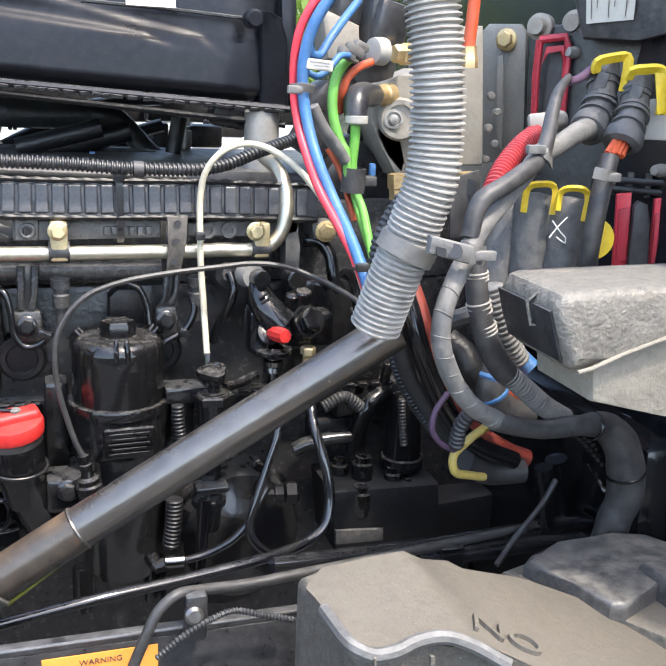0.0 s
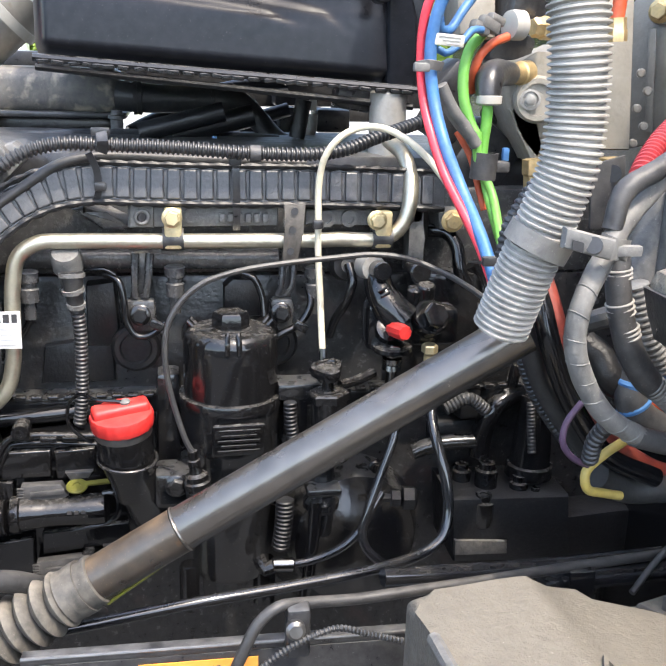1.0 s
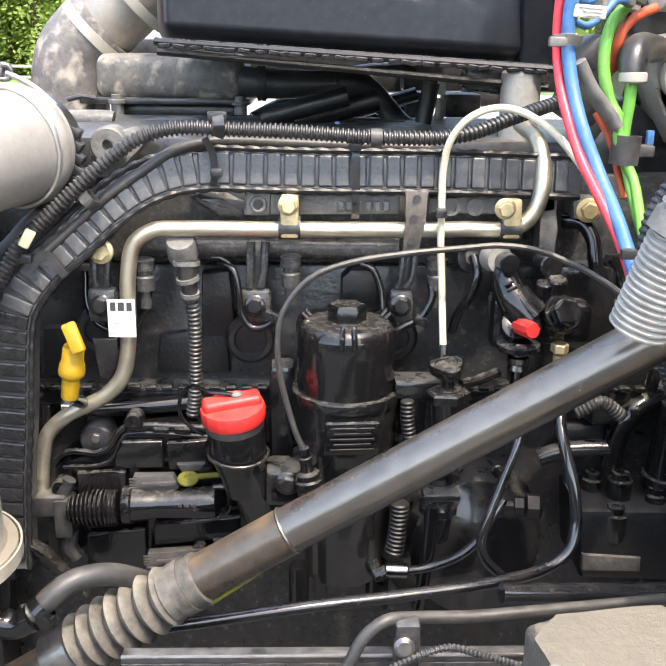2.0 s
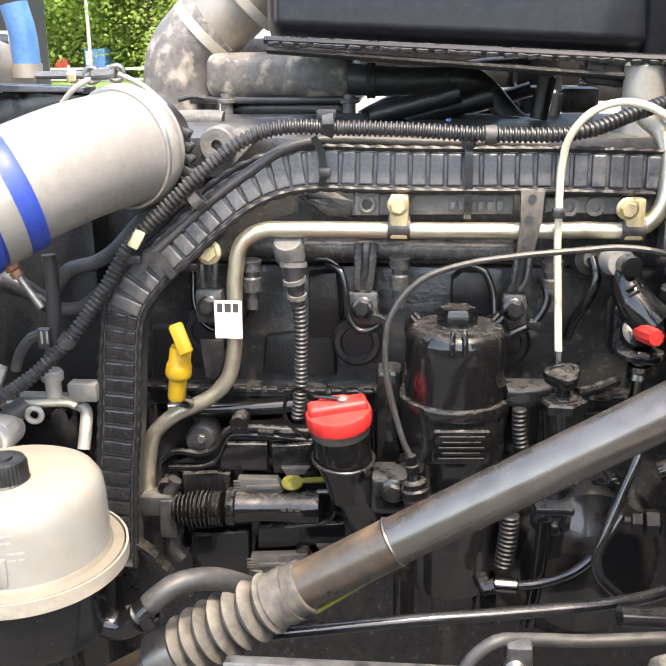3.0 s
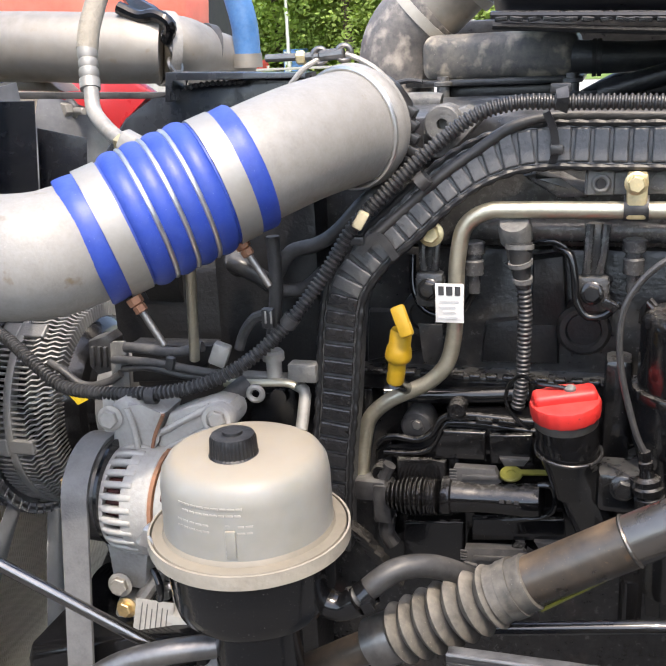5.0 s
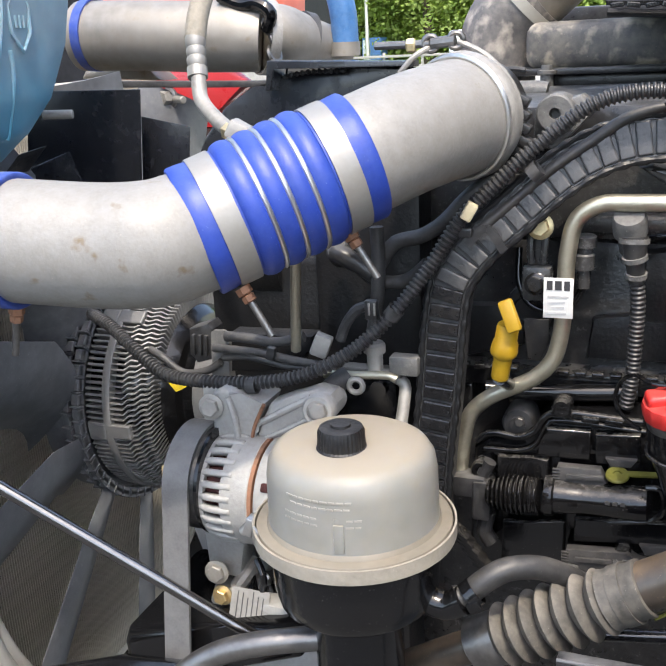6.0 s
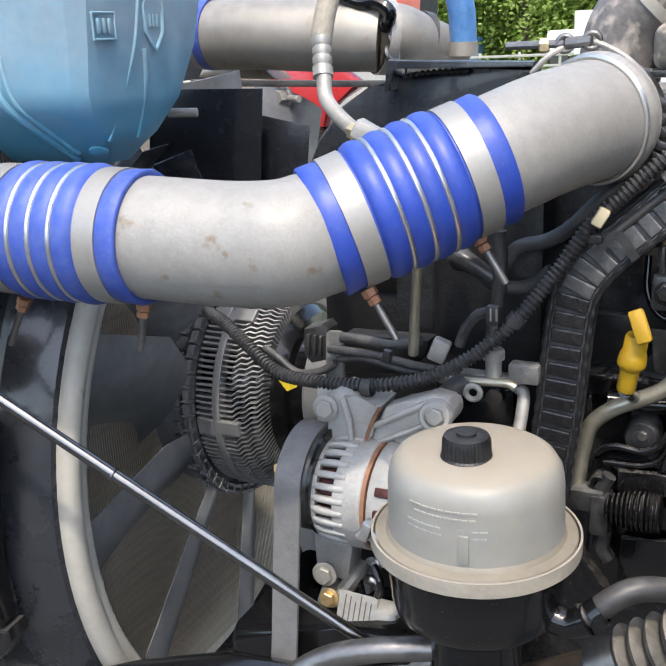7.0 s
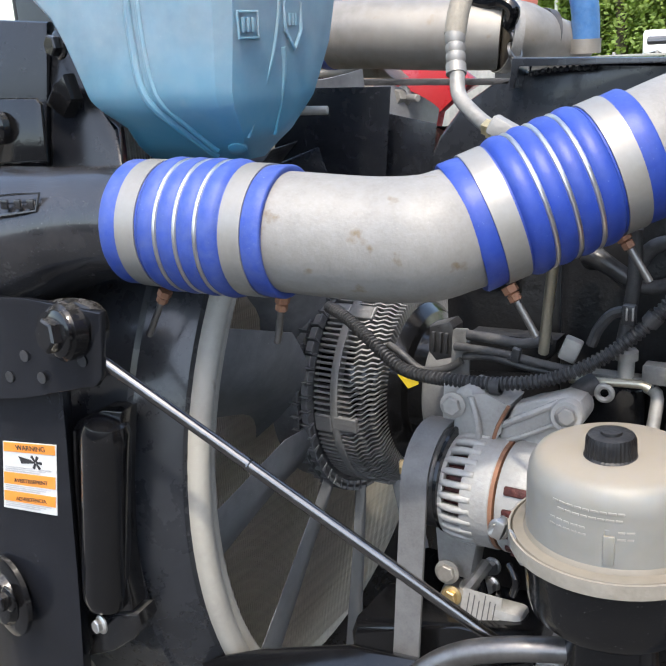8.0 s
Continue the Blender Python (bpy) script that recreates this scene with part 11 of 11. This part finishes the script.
line_thing("blue_far_hose", [(-0.624, 0.500, 1.635), (-0.614, 0.500, 1.589), (-0.612, 0.500, 1.543)], 0.022, "blue_line", "worn blue coolant hose on the far side", "hose")
bm = B()
band(bm, (-0.613, 0.500, 1.533), (0.02, 0, 1), 0.022, 0.022, 0.003)
whole("hose_clamp", bm, "duct_silver", "pale hose clamp on the far hose", "clamp")
bm = B()
prism(bm, [(-0.977, 0.250, 1.507), (-0.723, 0.250, 1.499), (-0.641, 0.250, 1.497), (-0.642, 0.250, 1.488), (-0.978, 0.250, 1.497)], (0, 0.02, 0), 0.002)
whole("cross_bar", bm, "tape_dark", "grey steel cross bar over the radiator", "bar")
bm = B()
prism(bm, [(-1.068, 0.400, 1.505), (-1.057, 0.400, 1.521), (-0.995, 0.400, 1.520), (-0.982, 0.400, 1.527), (-0.936, 0.400, 1.524), (-0.905, 0.400, 1.497)], (0, 0.06, 0), 0.008)
whole("far_bracket", bm, "duct_silver", "pale dusty casting beyond the cross bar", "bracket")
for o_, lb_ in (([(-0.878, 0.020, 1.504), (-0.798, 0.020, 1.503), (-0.706, 0.020, 1.502), (-0.719, 0.020, 1.382), (-0.898, 0.020, 1.378)], "black plastic air baffle panel"), ([(-0.728, 0.050, 1.467), (-0.664, 0.060, 1.452), (-0.673, 0.060, 1.382), (-0.737, 0.050, 1.382)], "black notched air baffle panel"), ([(-0.842, -0.040, 1.413), (-0.786, -0.030, 1.433), (-0.771, -0.030, 1.389), (-0.836, -0.040, 1.389)], "small black baffle with worn edge")):
    bm = B()
    prism(bm, o_, (-0.004, 0.006, 0), 0.001)
    bf = thing("air_baffle", o_[0], lb_, "panel", "air baffles")
    part("sheet", bm, "panel_plastic", bf)
bm = B()
hexbolt(bm, (-0.862, 0.350, 1.472), (-0.3, -1, 0), 0.022, 0.02)
rod(bm, (-0.862, 0.350, 1.470), (-0.827, 0.330, 1.469), 0.006)
whole("baffle_bolt", bm, "alu_dull", "dusty bolt on the far bracket", "bolt")
bm = B()
prism(bm, [(-1.180, 0.650, 1.532), (-0.929, 0.650, 1.523), (-0.860, 0.650, 1.474), (-0.955, 0.650, 1.428), (-0.989, 0.650, 1.243), (-1.029, 0.650, 1.242), (-1.031, 0.650, 1.429), (-1.165, 0.650, 1.482)], (0, 0.03, 0), 0.01)
whole("red_fender", bm, "red_paint", "glossy dark red inner fender on the far side", "fender")
bm = B()
prism(bm, [(-1.289, 0.750, 1.704), (-0.969, 0.750, 1.681), (-0.917, 0.750, 1.615), (-0.982, 0.750, 1.513), (-1.314, 0.750, 1.524)], (0, 0.05, 0), 0.01)
whole("red_hood_edge", bm, "red_paint", "red painted body edge on the far side", "body panel")
ct = thing("coolant_tank", (-0.845, 0.550, 1.623), "faded red-orange plastic tank on the far side", "tank")
bm = B()
prism(bm, [(-1.145, 0.600, 1.705), (-0.773, 0.600, 1.684), (-0.766, 0.600, 1.641), (-0.770, 0.600, 1.592), (-0.801, 0.600, 1.588), (-0.941, 0.600, 1.614), (-1.160, 0.600, 1.628)], (0, 0.12, 0), 0.012, 3)
part("body", bm, "tank_coolant", ct)
bm = B()
tube(bm, [(-0.848, 0.550, 1.658), (-0.812, 0.520, 1.628), (-0.776, 0.500, 1.609), (-0.782, 0.480, 1.599)], 0.016, 10)
part("strap", bm, "black_clean", ct)
trk = thing("parked_truck", (-3.2, 4.0, 0), "black parked truck cab with small window", "truck")
q0_, q1_ = V((-5.227, 3.200, 1.967)), V((-2.228, 4.800, 2.004))
bm = B()
box(bm, ((q0_.x + q1_.x) / 2, 4.0, 1.9), (q1_.x - q0_.x, 1.6, 2.6), bevel=0.12, seg=5)
part("cab", bm, "truck_black", trk)
wc = V((-1.851, 3.190, 1.592))
bm = B()
box(bm, wc, (0.11, 0.02, 0.10), bevel=0.01)
part("window_frame", bm, "alu_dull", trk)
bm = B()
box(bm, wc + Vector((0, -0.01, 0)), (0.085, 0.015, 0.075), bevel=0.008)
part("window", bm, "glass", trk)
bm = B()
for s_ in (-0.5, 0.5):
    lathe(bm, ((q0_.x + q1_.x) / 2 + s_, 3.15, 0.5), (0, 1, 0), [(0.2, 0), (0.5, 0.0), (0.52, 0.05), (0.52, 0.25), (0.2, 0.3)], 32)
part("wheel", bm, "rubber", trk)

# ---- far yard ----
pb = thing("portable_toilet", (-15.189, 44.000, 0.742), "blue portable toilet cabin far across the yard", "cabin")
pp = V((-15.267, 44.000, 0.724))
bm = B()
box(bm, (pp.x, 44, 0.75), (1.0, 1.0, 1.5), bevel=0.05)
pb.location = (pp.x, 44, 0)
part("cabin", bm, "porta_blue", pb)
bm = B()
box(bm, (pp.x - 0.25, 43.5, 0.8), (0.35, 0.06, 1.2), bevel=0.02)
part("door", bm, "white_paint", pb)
sg = V((-17.055, 44.000, 0.713))
sign = thing("stop_sign", (sg.x, 44, 0), "small red octagonal road sign on a post", "sign")
bm = B()
lathe(bm, (sg.x, 44, sg.z), (0, -1, 0), [(0.38, 0), (0.38, 0.03), (0, 0.03)], 8)
part("plate", bm, "stop_red", sign)
bm = B()
rod(bm, (sg.x, 44.06, 0), (sg.x, 44.06, sg.z), 0.04)
part("post", bm, "steel", sign)
lpx = V((-14.947, 42.000, 2.678))
lamp = thing("lamp_post", (lpx.x, 42, 0), "thin grey lamp post among the trees", "lamp post")
bm = B()
tube(bm, [(lpx.x, 42, 0), (lpx.x, 42, 7)], [0.11, 0.07], 10, 0.5)
part("pole", bm, "steel", lamp)
bm = B()
box(bm, (lpx.x + 0.3, 42, 7), (0.8, 0.25, 0.12), bevel=0.03)
part("lamp_head", bm, "steel", lamp)
fence = thing("yellow_rail", (-13, 36, 0), "pale rail fence by the grass", "fence")
for z_ in (0.35, 0.75):
    bm = B()
    box(bm, (-13, 36, z_), (9, 0.06, 0.10), bevel=0.01)
    part("rail", bm, "alu_dull", fence)
for k in range(6):
    bm = B()
    box(bm, (-17 + 1.6 * k, 36.05, 0.45), (0.1, 0.08, 0.9), bevel=0.01)
    part("post", bm, "alu_dull", fence)


def far_car(x, y, material, label, h=1.45):
    c = thing("parked_car", (x, y, 0), label, "car", "parked cars")
    bm = B()
    prism(bm, [(x - 2.1, y, 0.35), (x + 2.1, y, 0.35), (x + 2.15, y, 0.8), (x + 1.5, y, 0.95), (x + 0.9, y, h), (x - 1.0, y, h), (x - 1.6, y, 0.98), (x - 2.15, y, 0.85)], (0, 1.7, 0), 0.06)
    part("body", bm, material, c)
    bm = B()
    prism(bm, [(x - 1.35, y - 0.01, 0.98), (x + 1.3, y - 0.01, 0.98), (x + 0.8, y - 0.01, h - 0.08), (x - 0.9, y - 0.01, h - 0.08)], (0, 0.02, 0))
    part("side_glass", bm, "glass", c)
    for s_ in (-1.3, 1.3):
        bm = B()
        lathe(bm, (x + s_, y - 0.02, 0.33), (0, 1, 0), [(0.1, 0), (0.33, 0), (0.33, 0.2), (0.1, 0.2)], 20)
        part("wheel", bm, "rubber", c)


far_car(-21, 43, "white_paint", "white parked car far across the yard")
bt = thing("box_truck", (-10, 41, 0), "white box truck far across the yard", "truck")
bq = V((-8.764, 41.000, 1.493))
bt.location = (bq.x, 41, 0)
bm = B()
box(bm, (bq.x + 1.0, 41, 1.5), (3.2, 2.2, 1.75), bevel=0.05)
part("cargo_box", bm, "white_paint", bt)
bm = B()
box(bm, (bq.x - 1.2, 41, 1.1), (1.2, 2.0, 1.1), bevel=0.15)
part("cab", bm, "white_paint", bt)
for s_ in (-1.2, 1.8):
    bm = B()
    lathe(bm, (bq.x + s_, 39.85, 0.4), (0, 1, 0), [(0.1, 0), (0.4, 0), (0.4, 0.25), (0.1, 0.25)], 20)
    part("wheel", bm, "rubber", bt)
